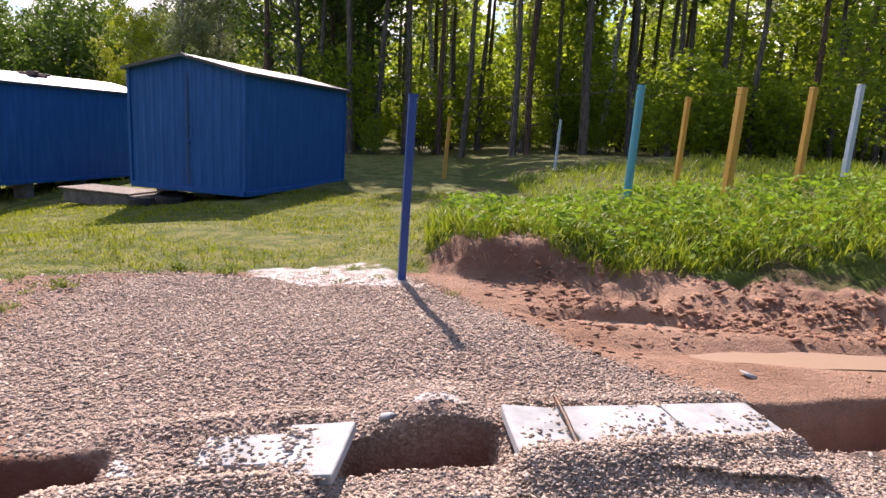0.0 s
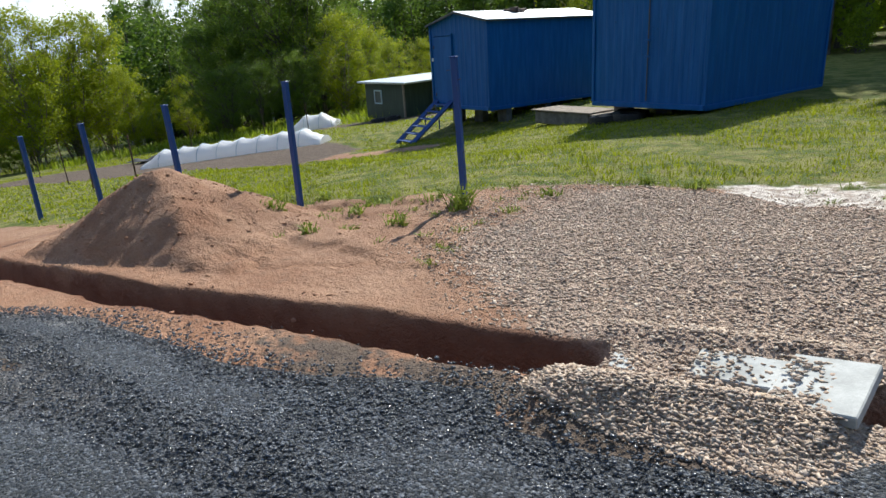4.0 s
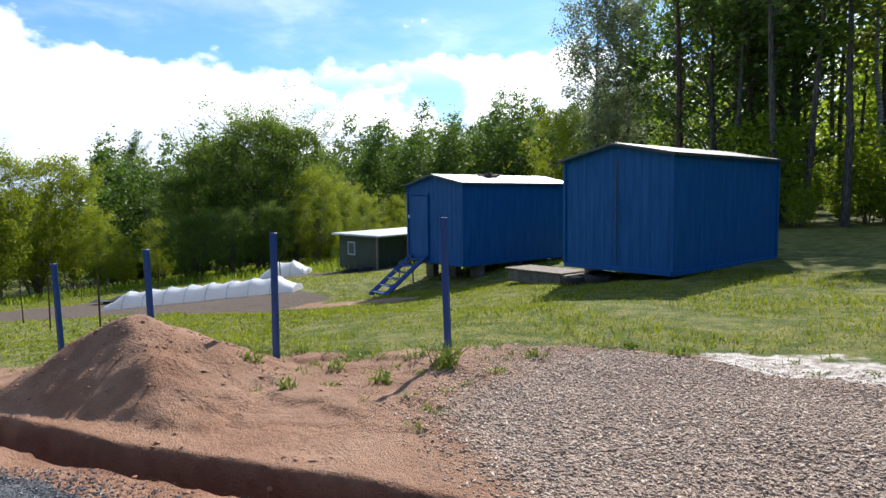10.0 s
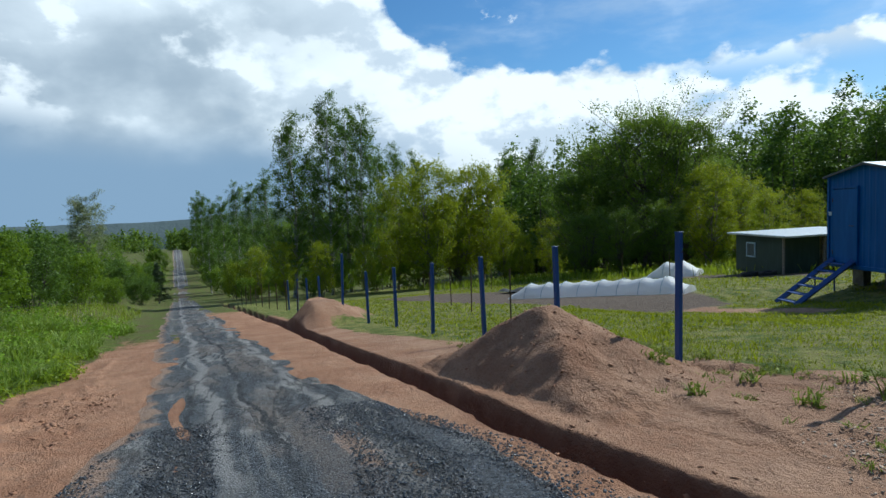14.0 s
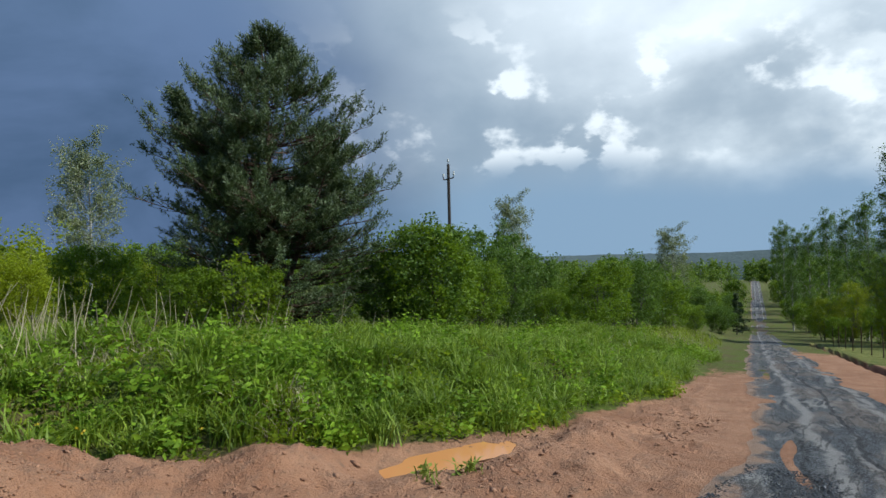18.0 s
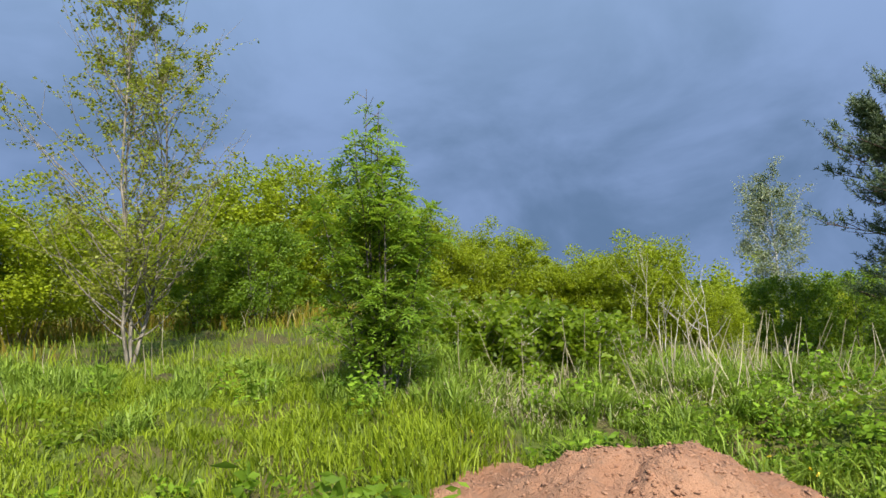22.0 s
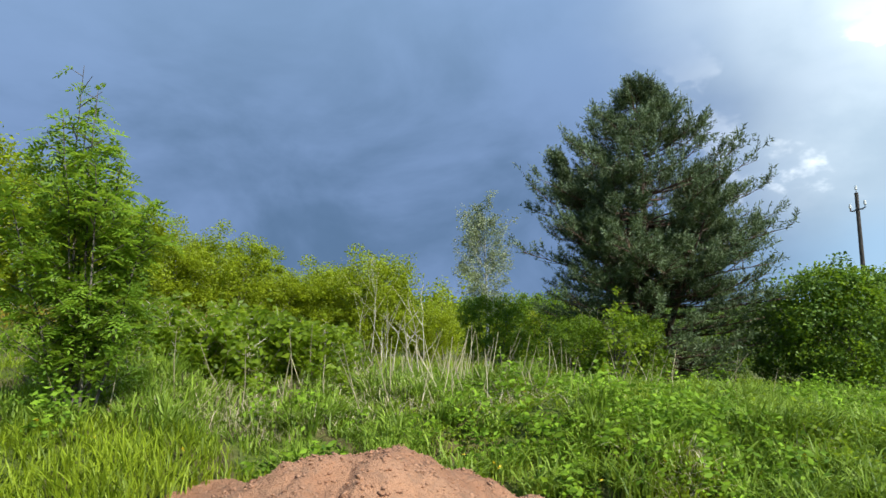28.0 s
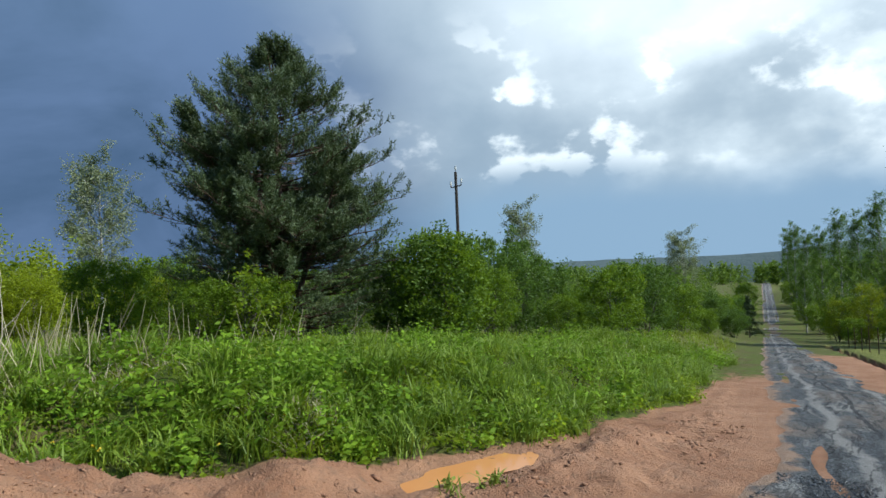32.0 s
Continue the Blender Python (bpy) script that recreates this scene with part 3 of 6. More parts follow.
# ---- the lie of the land ----
def swell(u, w):
    return w * np.logaddexp(0, u / w)


def step(a, lo, hi):
    t = np.clip((a - lo) / (hi - lo), 0, 1)
    return t * t * (3 - 2 * t)


def rough_field(seed):
    """A cheap smooth random field: a sum of tilted sine waves, about -1 to 1."""
    rng = np.random.default_rng(seed)
    ang, ph = rng.uniform(0, 2 * np.pi, 7), rng.uniform(0, 6.28, 7)
    fr = np.array([1.0, 1.37, 1.9, 2.6, 3.4, 4.7, 6.3])

    def f(x, y, scale):
        s = 0
        for a, p, q in zip(ang, ph, fr):
            s = s + np.sin((x * np.cos(a) + y * np.sin(a)) * q * scale + p + 1.3 * np.sin((x * np.sin(a) - y * np.cos(a)) * q * scale * 0.7)) / q ** 0.7
        return s / 3.0
    return f


wave_a, wave_b, wave_c = rough_field(3), rough_field(8), rough_field(21)


def profile(x):
    """The fall of the road into the valley to the west."""
    u = -x
    return -0.112 * swell(u - 4.2, 0.8) + 0.112 * swell(u - 90, 6) + 0.006 * swell(u - 100, 10) - 0.05 * swell(u - 205, 8)


def road_mid(x):
    return 0.07 * (x + 5.0) - 0.12 * step(-x, 9, 26)


def trench_mid(x):
    return np.interp(x, [-60, -40, -20, -11.5, -7, -4.8, -3, -1.5, 0, 2.5, 6, 9], [-1.2, 0.1, 1.22, 1.52, 1.72, 1.75, 2.12, 2.42, 2.80, 3.38, 4.3, 5.1])


def turf_edge(x):
    """Where the grass bank begins south of the road."""
    return np.interp(x, [-120, -60, -20, -10, -7.3, -4.8, -3.4, -2.4, -1.4, -0.6, 0.4, 3, 8, 30], [-11, -6.6, -3.2, -2.75, -3.15, -4.15, -5.5, -6.0, -5.9, -5.0, -4.25, -4.1, -4.3, -6])


def bank_foot(x):
    """Where the cut bank begins east of the drive."""
    return np.interp(x, [-0.4, 0.0, 0.6, 1.2, 2.0, 3.0, 4.2, 6.0, 9.0], [6.6, 6.22, 6.05, 6.15, 5.7, 5.2, 4.9, 5.0, 5.6])


HEAPS = (  # x, y, height, and the faces of the heap: bearing in degrees from east, run in metres
    (-6.55, 2.90, 0.72, ((276, 0.72), (10, 1.50), (70, 1.35), (140, 1.50), (196, 1.65))),
    (-18.9, 2.25, 0.85, ((276, 0.85), (10, 1.5), (60, 1.3), (140, 1.5), (196, 1.7))),
    (-1.98, -5.08, 0.69, ((20, 1.10), (95, 0.88), (165, 1.1), (250, 1.1), (310, 1.2))),
    (-1.48, -5.23, 0.66, ((20, 1.10), (95, 0.95), (165, 1.2), (250, 1.0), (310, 1.1))),
    (-2.75, -4.75, 0.24, ((20, 1.0), (100, 0.7), (190, 1.0), (270, 0.8))),
    (-3.7, -4.15, 0.24, ((30, 0.9), (110, 0.55), (200, 0.9), (285, 0.6))),
    (0.9, -4.40, 0.30, ((10, 1.2), (90, 0.4), (180, 1.2), (270, 0.5))),
    (0.05, 3.10, 0.14, ((10, 0.46), (90, 0.45), (180, 0.46), (270, 0.30), (45, 0.5), (135, 0.5), (225, 0.42), (315, 0.42))),
    (-6.4, -2.55, 0.16, ((15, 1.5), (95, 0.4), (195, 1.5), (275, 0.4))))


def mounds(x, y):
    """Heaps of dug sand and gravel, with rounded tops and rilled faces."""
    shape = np.shape(x)
    x, y = np.ravel(x), np.ravel(y)
    h = np.zeros(len(x))
    for cx, cy, hh, faces in HEAPS:
        reach = 1.6 * max(run for _, run in faces)
        near = np.flatnonzero((np.abs(x - cx) < reach) & (np.abs(y - cy) < reach))
        if not len(near):
            continue
        u, v = x[near], y[near]
        dx, dy = u - cx, v - cy
        r = 0.0
        for ang, run in faces:
            r = r + np.clip((dx * math.cos(radians(ang)) + dy * math.sin(radians(ang))) / run, 0, None) ** 10
        r = r ** (1 / 10) + 0.06 * wave_a(u + cx, v, 1.5) + 0.05 * wave_b(u, v + cx, 4.5) + 0.02 * wave_c(u, v, 9.0)
        r = np.sqrt(np.clip(r, 0, None) ** 2 + 0.003)
        h[near] = np.maximum(h[near], hh * (1.12 - r))
    return h.reshape(shape)


def trench_open(x):
    """The three stretches where the trench lies open."""
    return np.maximum(step(-x, 1.42, 1.56) * (1 - step(-x, 50, 55)), np.maximum(step(x, -0.42, -0.36) * (1 - step(x, 0.36, 0.42)), step(x, 2.02, 2.14)))


# standing water: x, y, half length, half width, level, turn
PUDDLES = ((-5.22, -3.46, 0.74, 0.29, -0.165, -0.43), (3.3, 4.56, 1.6, 0.20, 0.015, 0.06), (1.75, 5.12, 0.75, 0.13, 0.03, -0.05))


def height(x, y):
    x, y = np.asarray(x, float), np.asarray(y, float)
    z = profile(x)
    n = y - road_mid(x)
    z = z + 0.012 * np.clip(n - 3, 0, 40) + 0.095 * swell(n - 46, 6) * step(x, -90, -20)
    # the cut bank and the grassy rise east of the drive
    up = step(y - bank_foot(x), -0.05, 0.45 + 2.0 * step(x, 1.0, 2.6)) * step(x, -0.45, 0.35)
    rise = np.interp(x, [0, 1, 2, 3, 4.5, 6, 8], [0.36, 0.37, 0.40, 0.44, 0.62, 0.80, 0.95]) + 0.02 * np.clip(y - 7, 0, 6) * step(x, 1.5, 4)
    back = 1 - 0.85 * step(y, 7.6, 10.5) * step(-x, -3.2, -0.8)
    z = z + up * rise * back * (1 - 0.5 * step(y, 16, 30))
    z = z + 0.05 * step(x, 0.3, 1.5) * step(y, 3.5, 5.5) + 0.09 * step(x, -1.6, -0.2) * (1 - step(x, 0.2, 1.5)) * step(y, 4.6, 6.0)
    # a hollow in the lawn before the cabins, a low crown of gravel on the drive
    z = z - (0.19 + 0.14 * step(-x, 7, 11)) * step(-x, 2.6, 6.5) * (1 - step(-x, 12.9, 15.0)) * step(y, 7.4, 9.6) * (1 - step(y, 13.6, 15.6))
    z = z + 0.11 * np.exp(-((x + 0.1) / 1.5) ** 2 - ((y - 4.35) / 0.75) ** 2)
    # the grass bank south of the road
    s = turf_edge(x) - y
    bank = 0.62 * step(s, -0.25, 2.6) * (1 - 0.35 * step(s, 4, 9) * step(-x, 1, 6)) + 0.062 * np.clip(s - 2.0, 0, 14) * step(x, -5.5, -0.5)
    z = z + bank - 0.55 * step(s, 8, 30) * step(-x, 2, 10)
    far = np.hypot(x + 20, y + 10)
    z = z + 0.05 * swell(-y - 70, 10) * 0.8
    heap = mounds(x, y)
    z = z + heap
    # trench: three open stretches
    t = np.abs(y - trench_mid(x) + 0.035 * wave_b(x, y, 2.2) + 0.02 * wave_a(x, y, 7.0))
    wide = np.where(x > 1.9, 0.24, np.where(np.abs(x - 0.03) < 0.5, 0.125, 0.165))
    
    z = z - 0.36 * trench_open(x) * (1 - step(t, wide - 0.045, wide + 0.05))
    # gravel banked against the slabs
    lap = np.maximum(step(-x, 0.36, 0.5) * (1 - step(-x, 1.5, 1.7)), step(x, 0.38, 0.5) * (1 - step(x, 1.95, 2.15)))
    z = z + lap * (0.115 * np.exp(-((y - trench_mid(x) + 0.28) / np.where(y < trench_mid(x) - 0.28, 0.24, 0.09)) ** 2) + 0.055 * np.exp(-((y - trench_mid(x) - 0.36) / 0.12) ** 2)) * (1 + 0.4 * wave_b(x, y, 3.0))
    # unevenness: ruts and clods on bare ground, gentle elsewhere
    near = 1 - step(far, 40, 80)
    z = z + near * (0.014 * wave_a(x, y, 1.1) + 0.007 * wave_b(x, y, 4.0))
    bare = step(y - road_mid(x), -1.3, -1.8) * step(s, 0.3, -0.4)
    mud = step(x, 0.9, 1.8) * step(y, 3.4, 3.9) * (1 - step(y - bank_foot(x), 0.2, 1.2))
    z = z + (0.085 * bare + 0.14 * mud * step(y, 4.85, 5.3) + 0.034 * step(heap, 0.03, 0.2)) * (wave_c(x, y, 3.6) * 0.6 + wave_a(x + 0.2 * wave_b(x, y, 2.0), y + 0.2 * wave_c(x, y, 2.3), 8.0) * 0.35)
    z = z + 0.18 * step(s, 0.1, 1.0) * near * (0.7 * wave_c(x, y, 0.9) + 0.7 * wave_b(x, y, 1.9) + 0.5 * wave_a(x, y, 3.6))
    face = up * (1 - up) * 4
    z = z + face * (0.09 * wave_a(x, y, 5.0) + 0.06 * wave_c(x, y, 8.0))
    scour = step(x, -9.5, -8.0) * (1 - step(x, -3.6, -2.6)) * step(y - trench_mid(x), 0.3, 0.7) * (1 - step(y, 4.9, 5.6)) * (1 - step(heap, 0.05, 0.2))
    z = z + scour * (0.045 * step(wave_c(x * 0.8, y * 1.6, 1.9) + 0.4 * wave_a(x, y, 5.0), -0.10, 0.12) - 0.030 * np.exp(-(wave_b(x + 0.3 * wave_a(x, y, 2.0), y, 1.5) / 0.10) ** 2))
    # level hollows for standing water
    for cx, cy, rx, ry, level, turn in PUDDLES:
        c, q = math.cos(turn), math.sin(turn)
        dx, dy = x - cx, y - cy
        r2 = ((dx * c + dy * q) / rx) ** 2 + ((-dx * q + dy * c) / ry) ** 2 + 0.35 * wave_a(x, y, 2.6)
        w = np.exp(-np.clip(r2, 0, None) ** 2 * 0.5)
        z = z * (1 - w) + (level - 0.05) * w
    return z


def ground_at(x, y):
    return float(height(x, y))


def spread(lo, hi, fine, reach, grow=1.14):
    """Grid lines: even between lo and hi, ever wider out to reach."""
    mid = list(np.arange(lo, hi, fine))
    for sign, start in ((1, hi), (-1, lo)):
        p, d, out = start, fine, []
        while abs(p) < reach:
            out.append(p)
            d *= grow
            p += sign * d
        out.append(sign * reach)
        mid = mid + out if sign > 0 else out[::-1] + mid
    return np.unique(np.round(mid, 4))


def cover(x, y):
    """How far each kind of surface covers a place, 0 to 1: sand, gravel, lime; clay, soil, lawn."""
    n = y - road_mid(x)
    wob = 0.35 * wave_a(x, y, 0.9) + 0.15 * wave_b(x, y, 3.0)
    s = turf_edge(x) - y + 0.5 * wob
    sand = step(s, 0.25, -0.35) * step(-n, 0.35, 0.6) * step(-x, -14, -9) * (1 - 0.9 * step(-x, 12, 22))
    drive = np.interp(x, [-9, -7, -5.2, -4.2, -3, -1.6, 0, 1, 9], [4.1, 4.4, 4.9, 5.5, 6.15, 6.5, 6.4, 6.2, 6.2])
    verge = np.interp(x, [-80, -30, -12, -9, -7], [-3.2, 0.9, 2.9, 3.5, 4.2])
    edge = np.where(x < -7, verge, drive)
    sand = np.maximum(sand, step(n, 0.3, 0.55) * step(edge - y + 0.7 * wob, -0.15, 0.45) * (1 - 0.85 * step(-x, 24, 40)))
    heap = mounds(x, y)
    sand = np.maximum(sand, step(heap, 0.03, 0.10))
    sand = np.maximum(sand, step(x, -0.3, 0.2) * step(bank_foot(x) - y + 0.3 * wob + 0.40 * step(x, 1.2, 2.4) + 0.55 * np.exp(-((x - 0.95) / 0.25) ** 2), -0.75, -0.3) * step(n, 0.9, 1.3))
    left = np.interp(y, [1.8, 2.6, 3.4, 4.4, 5.6, 6.6], [-1.7, -2.0, -3.0, -3.6, -3.3, -2.2])
    right = np.interp(y, [1.8, 3.2, 3.7, 4.3, 5.0, 6.0, 6.6], [3.2, 2.3, 2.0, 1.15, 0.75, -0.1, -0.6])
    grav = step(x - left + 1.1 * wob, -0.9, 1.1) * step(right - x + 0.4 * wob, -0.15, 0.3) * step(n - 0.80 * step(x, -3.2, -1.2) + 0.5 * wob, 1.0, 1.45) * step(6.25 - y + 0.5 * wob, -0.1, 0.4)
    piles = np.maximum(1 - ((x + 0.95) / 0.85) ** 2 - ((y - 2.16 - 0.1 * (x + 0.95)) / 0.27) ** 2, 1 - ((x - 1.2) / 1.0) ** 2 - ((y - 2.62 - 0.15 * (x - 1.2)) / 0.28) ** 2)
    grav = np.maximum(grav, step(piles + 0.8 * wob, -0.1, 0.5))
    grav = grav * (1 - step(heap, 0.12, 0.20))
    lime = step(1 - (((x + 1.0) / 1.05) ** 2 + ((y - 6.1 + 0.25 * (x + 1)) / 0.62) ** 2) + 1.4 * wob + 0.5 * wave_c(x, y, 5.0), -0.1, 0.7)
    path = step(0.75 - np.abs((y - 11.6) - 0.25 * (x + 11) + 0.4 * wob), -0.2, 0.4) * step(-x, 9.2, 10.6) * step(x, -17, -13)
    lime = np.maximum(lime, 0.85 * np.exp(-((x - 0.05) / 0.26) ** 2 - ((y - 3.15) / 0.13) ** 2))
    grav = grav * (1 - 0.85 * lime)
    sand = np.maximum(sand, 0.75 * path)
    t = np.abs(y - trench_mid(x))
    snug = np.where(np.abs(x - 0.03) < 0.5, 0.07, 0.0)
    clay = (1 - step(t, 0.16 - snug, 0.27 - snug)) * trench_open(x) + 0.55 * step(x, -0.3, 0.2) * np.exp(-((y - bank_foot(x) - 0.25) / 0.24) ** 2) * step(-x, -1.8, -1.2)
    beds = step(5.2 - np.abs(y - 9.8 - 0.10 * (x + 20) + wob) * 2.4, -0.3, 0.8) * step(-x, 12.5, 14) * step(x, -34, -28)
    beds = np.maximum(beds, 0.75 * step(1.2 - np.abs(y - 19.5 + wob), -0.3, 0.5) * step(-x, 14, 17) * step(x, -30, -24))
    rim_ = step(n, 1.15, 1.4) * (1 - step(y - trench_mid(x), -0.26, -0.12)) * step(x, -4.4, -2.3) * (1 - step(x, 2.2, 3)) * (0.60 + 0.3 * step(x, -2.6, -1.8) + 0.3 * wave_c(x, y, 1.6))
    beds = np.maximum(np.maximum(beds, rim_), step(np.where(x < -4.5, 0.7, 1.25) - np.abs(n), 0, 0.2))
    lawn = step(n, 2.2, 3.2) * (1 - step(n, 26, 31)) * (1 - step(x, 0.3, 1.2) * step(bank_foot(x) - y, 0.3, -0.3)) * step(x, -62, -50)
    return sand, grav, lime, np.clip(clay, 0, 1), beds, lawn


gx = spread(-9.0, 4.6, 0.05, 900)
gy = spread(-6.2, 7.0, 0.042, 900)
X, Y = np.meshgrid(gx, gy)
Z = height(X, Y)
V = np.stack([X, Y, Z], 2).reshape(-1, 3)
nx, ny = len(gx), len(gy)
i = (np.arange(ny - 1)[:, None] * nx + np.arange(nx - 1)[None]).ravel()
ground_me = mesh_from("ground", V, np.stack([i, i + 1, i + nx + 1, i + nx], 1), M_GROUND, True)
masks = [np.asarray(k).ravel() for k in cover(X, Y)]
for name, trio in (("cover_a", masks[:3]), ("cover_b", masks[3:])):
    a = ground_me.color_attributes.new(name, "FLOAT_COLOR", "POINT")
    a.data.foreach_set("color", np.stack([*trio, np.ones(len(V))], 1).astype(np.float32).ravel())
ground = tagged(new("ground", ground_me), "grassy, sandy and gravelled ground sloping down to a wooded valley", "ground", kind="structure")

# the road: a strip of crushed asphalt with ragged edges
rx = np.concatenate([np.arange(7, -12, -0.10), np.arange(-12, -40, -0.35), np.arange(-40, -330, -2.5)])
across = np.concatenate([[-1.0, -0.97], np.linspace(-0.93, 0.93, 61), [0.97, 1.0]])
half = 1.42 + 0.08 * wave_a(rx, rx * 0, 0.8) + 0.06 * wave_b(rx, rx * 0 + 3, 2.6) + 0.75 * step(rx, -3.4, -1.2)
banked = np.maximum(step(-rx, 0.3, 0.5) * (1 - step(-rx, 1.5, 1.8)), step(rx, 0.3, 0.5) * (1 - step(rx, 1.95, 2.3)))
half = half * np.interp(rx, [-60, -30, -12, -8, -6, -4.6], [0.84, 0.76, 0.68, 0.70, 0.85, 1.0])
half = np.minimum(half, trench_mid(rx) - road_mid(rx) - 0.30 - 0.25 * banked + 0.03 * wave_b(rx, rx * 0, 5.0))
half_s = np.interp(rx, [-60, -30, -9, -6.6, -5.0, -3.0], [1.30, 1.22, 1.08, 1.16, 1.38, 1.5]) + 0.16 * wave_b(rx, rx * 0 + 9, 0.7) + 0.07 * wave_a(rx, rx * 0 + 5, 2.4)
A = np.where(across[None] > 0, across[None] * half[:, None], across[None] * half_s[:, None])
RX = np.repeat(rx[:, None], len(across), 1)
RY = road_mid(RX) + A
groove = 0.012 * np.exp(-((A - 0.42 - 0.16 * wave_a(RX, RX * 0 + 2, 0.7)) / 0.05) ** 2) + 0.010 * np.exp(-((A + 0.55 - 0.2 * wave_b(RX, RX * 0 + 4, 0.6)) / 0.07) ** 2)
RZ = height(RX, RY) + 0.030 - groove * step(-RX, 2.0, 4.0) - 0.06 * np.abs(across[None]) ** 10 + 0.010 * wave_c(RX * 0.5, A, 2.4) - 0.025 * np.exp(-((np.abs(A) - 0.72) / 0.2) ** 2)
k = len(across)
i = (np.arange(len(rx) - 1)[:, None] * k + np.arange(k - 1)[None]).ravel()
road_me = mesh_from("road", np.stack([RX, RY, RZ], 2).reshape(-1, 3), np.stack([i, i + 1, i + k + 1, i + k], 1), M_ROAD, True)
rim = road_me.attributes.new("rim", "FLOAT", "POINT")
rim.data.foreach_set("value", (step(np.abs(across), 0.45, 1.05)[None] * np.ones((len(rx), 1)) * (1 - 0.5 * (across[None] > 0))).astype(np.float32).ravel())
track = road_me.attributes.new("track", "FLOAT", "POINT")
track.data.foreach_set("value", (np.exp(-((np.abs(A) - 0.72) / 0.24) ** 2) * step(-RX, 1.0, 4.0)).astype(np.float32).ravel())
lane = road_me.attributes.new("lane", "FLOAT", "POINT")
lane.data.foreach_set("value", A.astype(np.float32).ravel())
road = tagged(new("road", road_me), "dark crushed asphalt track with pale dried runnels", "road", kind="structure")


def puddle(cx, cy, rx_, ry_, z, seed, turn, mat, label):
    a = np.arange(40) / 40 * 2 * np.pi
    r = 1 + 0.16 * np.sin(2 * a + seed) + 0.10 * np.sin(5 * a + 2 * seed) + 0.05 * np.sin(9 * a)
    u, v = rx_ * r * np.cos(a), ry_ * r * np.sin(a)
    pts = [(cx, cy, z)] + [(cx + p * math.cos(turn) - q * math.sin(turn), cy + p * math.sin(turn) + q * math.cos(turn), z) for p, q in zip(u, v)]
    f = [(0, 1 + j, 1 + (j + 1) % 40) for j in range(40)]
    return tagged(new("puddle", mesh_from("puddle", pts, np.array(f), mat, True)), label, "puddle", "puddles", "structure")


for k, (cx, cy, rx_, ry_, level, turn) in enumerate(PUDDLES):
    puddle(cx, cy, rx_ * 1.0, ry_ * 1.0, level - 0.026, 1.0 + k, turn, M_WATER if k == 0 else M_SILT, "shallow puddle of muddy orange rainwater in sand" if k == 0 else "film of silty water over wet sand")

# loose stone on the drive
rng = np.random.default_rng(5)
P = np.stack([rng.uniform(-5.0, 3.2, 150000), rng.uniform(1.7, 6.8, 150000)], 1)
g = cover(P[:, 0], P[:, 1])
P = P[(g[1] > rng.random(len(P)) * 0.95) & (g[3] < 0.5)][:54000]
banked_at = np.concatenate([np.stack([rng.uniform(-1.9, -0.1, 13000), rng.uniform(1.85, 2.5, 13000)], 1), np.stack([rng.uniform(0.2, 2.3, 15000), rng.uniform(2.25, 2.95, 15000)], 1)])
P = np.concatenate([P, banked_at[(cover(banked_at[:, 0], banked_at[:, 1])[1] > 0.35) & (np.abs(banked_at[:, 1] - trench_mid(banked_at[:, 0])) > 0.2)]])
size = 0.0052 + 0.0090 * rng.random(len(P)) ** 2.2
at = np.concatenate([P, (height(P[:, 0], P[:, 1]) + size * 0.3)[:, None]], 1)
tagged(new("gravel", mesh_from("gravel", *stones(rng, at, size, 0.6, 1.0), M_PEBBLE)), "loose brown and grey crushed stone over the drive", "gravel", kind="stuff")

# chips on the road and its rims
P = np.stack([2.6 - 9.0 * rng.random(84000) ** 1.15, rng.uniform(-1.4, 2.35, 84000)], 1)
P = P[(P[:, 1] < 1.32 + 0.80 * step(P[:, 0], -2.9, -1.0) + 0.16 * np.abs(rng.normal(size=len(P)))) & (P[:, 1] + road_mid(P[:, 0]) < trench_mid(P[:, 0]) - 0.2) & ((P[:, 1] > 0.0) | (P[:, 0] < -2.0))]
P = P[np.abs(P[:, 1]) < np.interp(P[:, 0], [-8, -6, -4.6, -3.5], [0.92, 1.10, 1.5, 9.0])]
P[:, 1] += road_mid(P[:, 0])
P = P[cover(P[:, 0], P[:, 1])[1] < 0.35]
size = 0.0050 + 0.0085 * rng.random(len(P)) ** 2.2
at = np.concatenate([P, (height(P[:, 0], P[:, 1]) + 0.022)[:, None]], 1)
tagged(new("asphalt_chips", mesh_from("asphalt_chips", *stones(rng, at, size), M_CHIP)), "loose black asphalt chips scattered along the track", "gravel", kind="stuff")


# ---- fences ----
def fence_post(x, y, h, lean_x=0.0, lean_y=0.0, mat=M_BLUE_POST, w=0.062, label="", name="fence_post", group="", tube=False, hooks=2):
    ob = thing(name, (x, y, ground_at(x, y)), label, "post", group)
    ob.matrix_basis = pose(x, y, ground_at(x, y), lean_x, lean_y, 12)
    if tube:
        part("shaft", rod((0, 0, -0.3), (0, 0, h), w / 2, w / 2 * 0.95, 10), mat, ob)
    else:
        part("shaft", box((w, w, h + 0.3), (0, 0, (h - 0.3) / 2), bevel=0.006), mat, ob)
        part("cap", box((w + 0.008, w + 0.008, 0.012), (0, 0, h + 0.005), bevel=0.003), mat, ob)
    for k in range(hooks):
        z = h * (0.35 + 0.5 * k)
        part("wire_hook", rod((w / 2 - 0.003, 0, z), (w / 2 + 0.028, 0, z + 0.012), 0.005, 0.004, 6), M_STEEL, ob)
    return ob


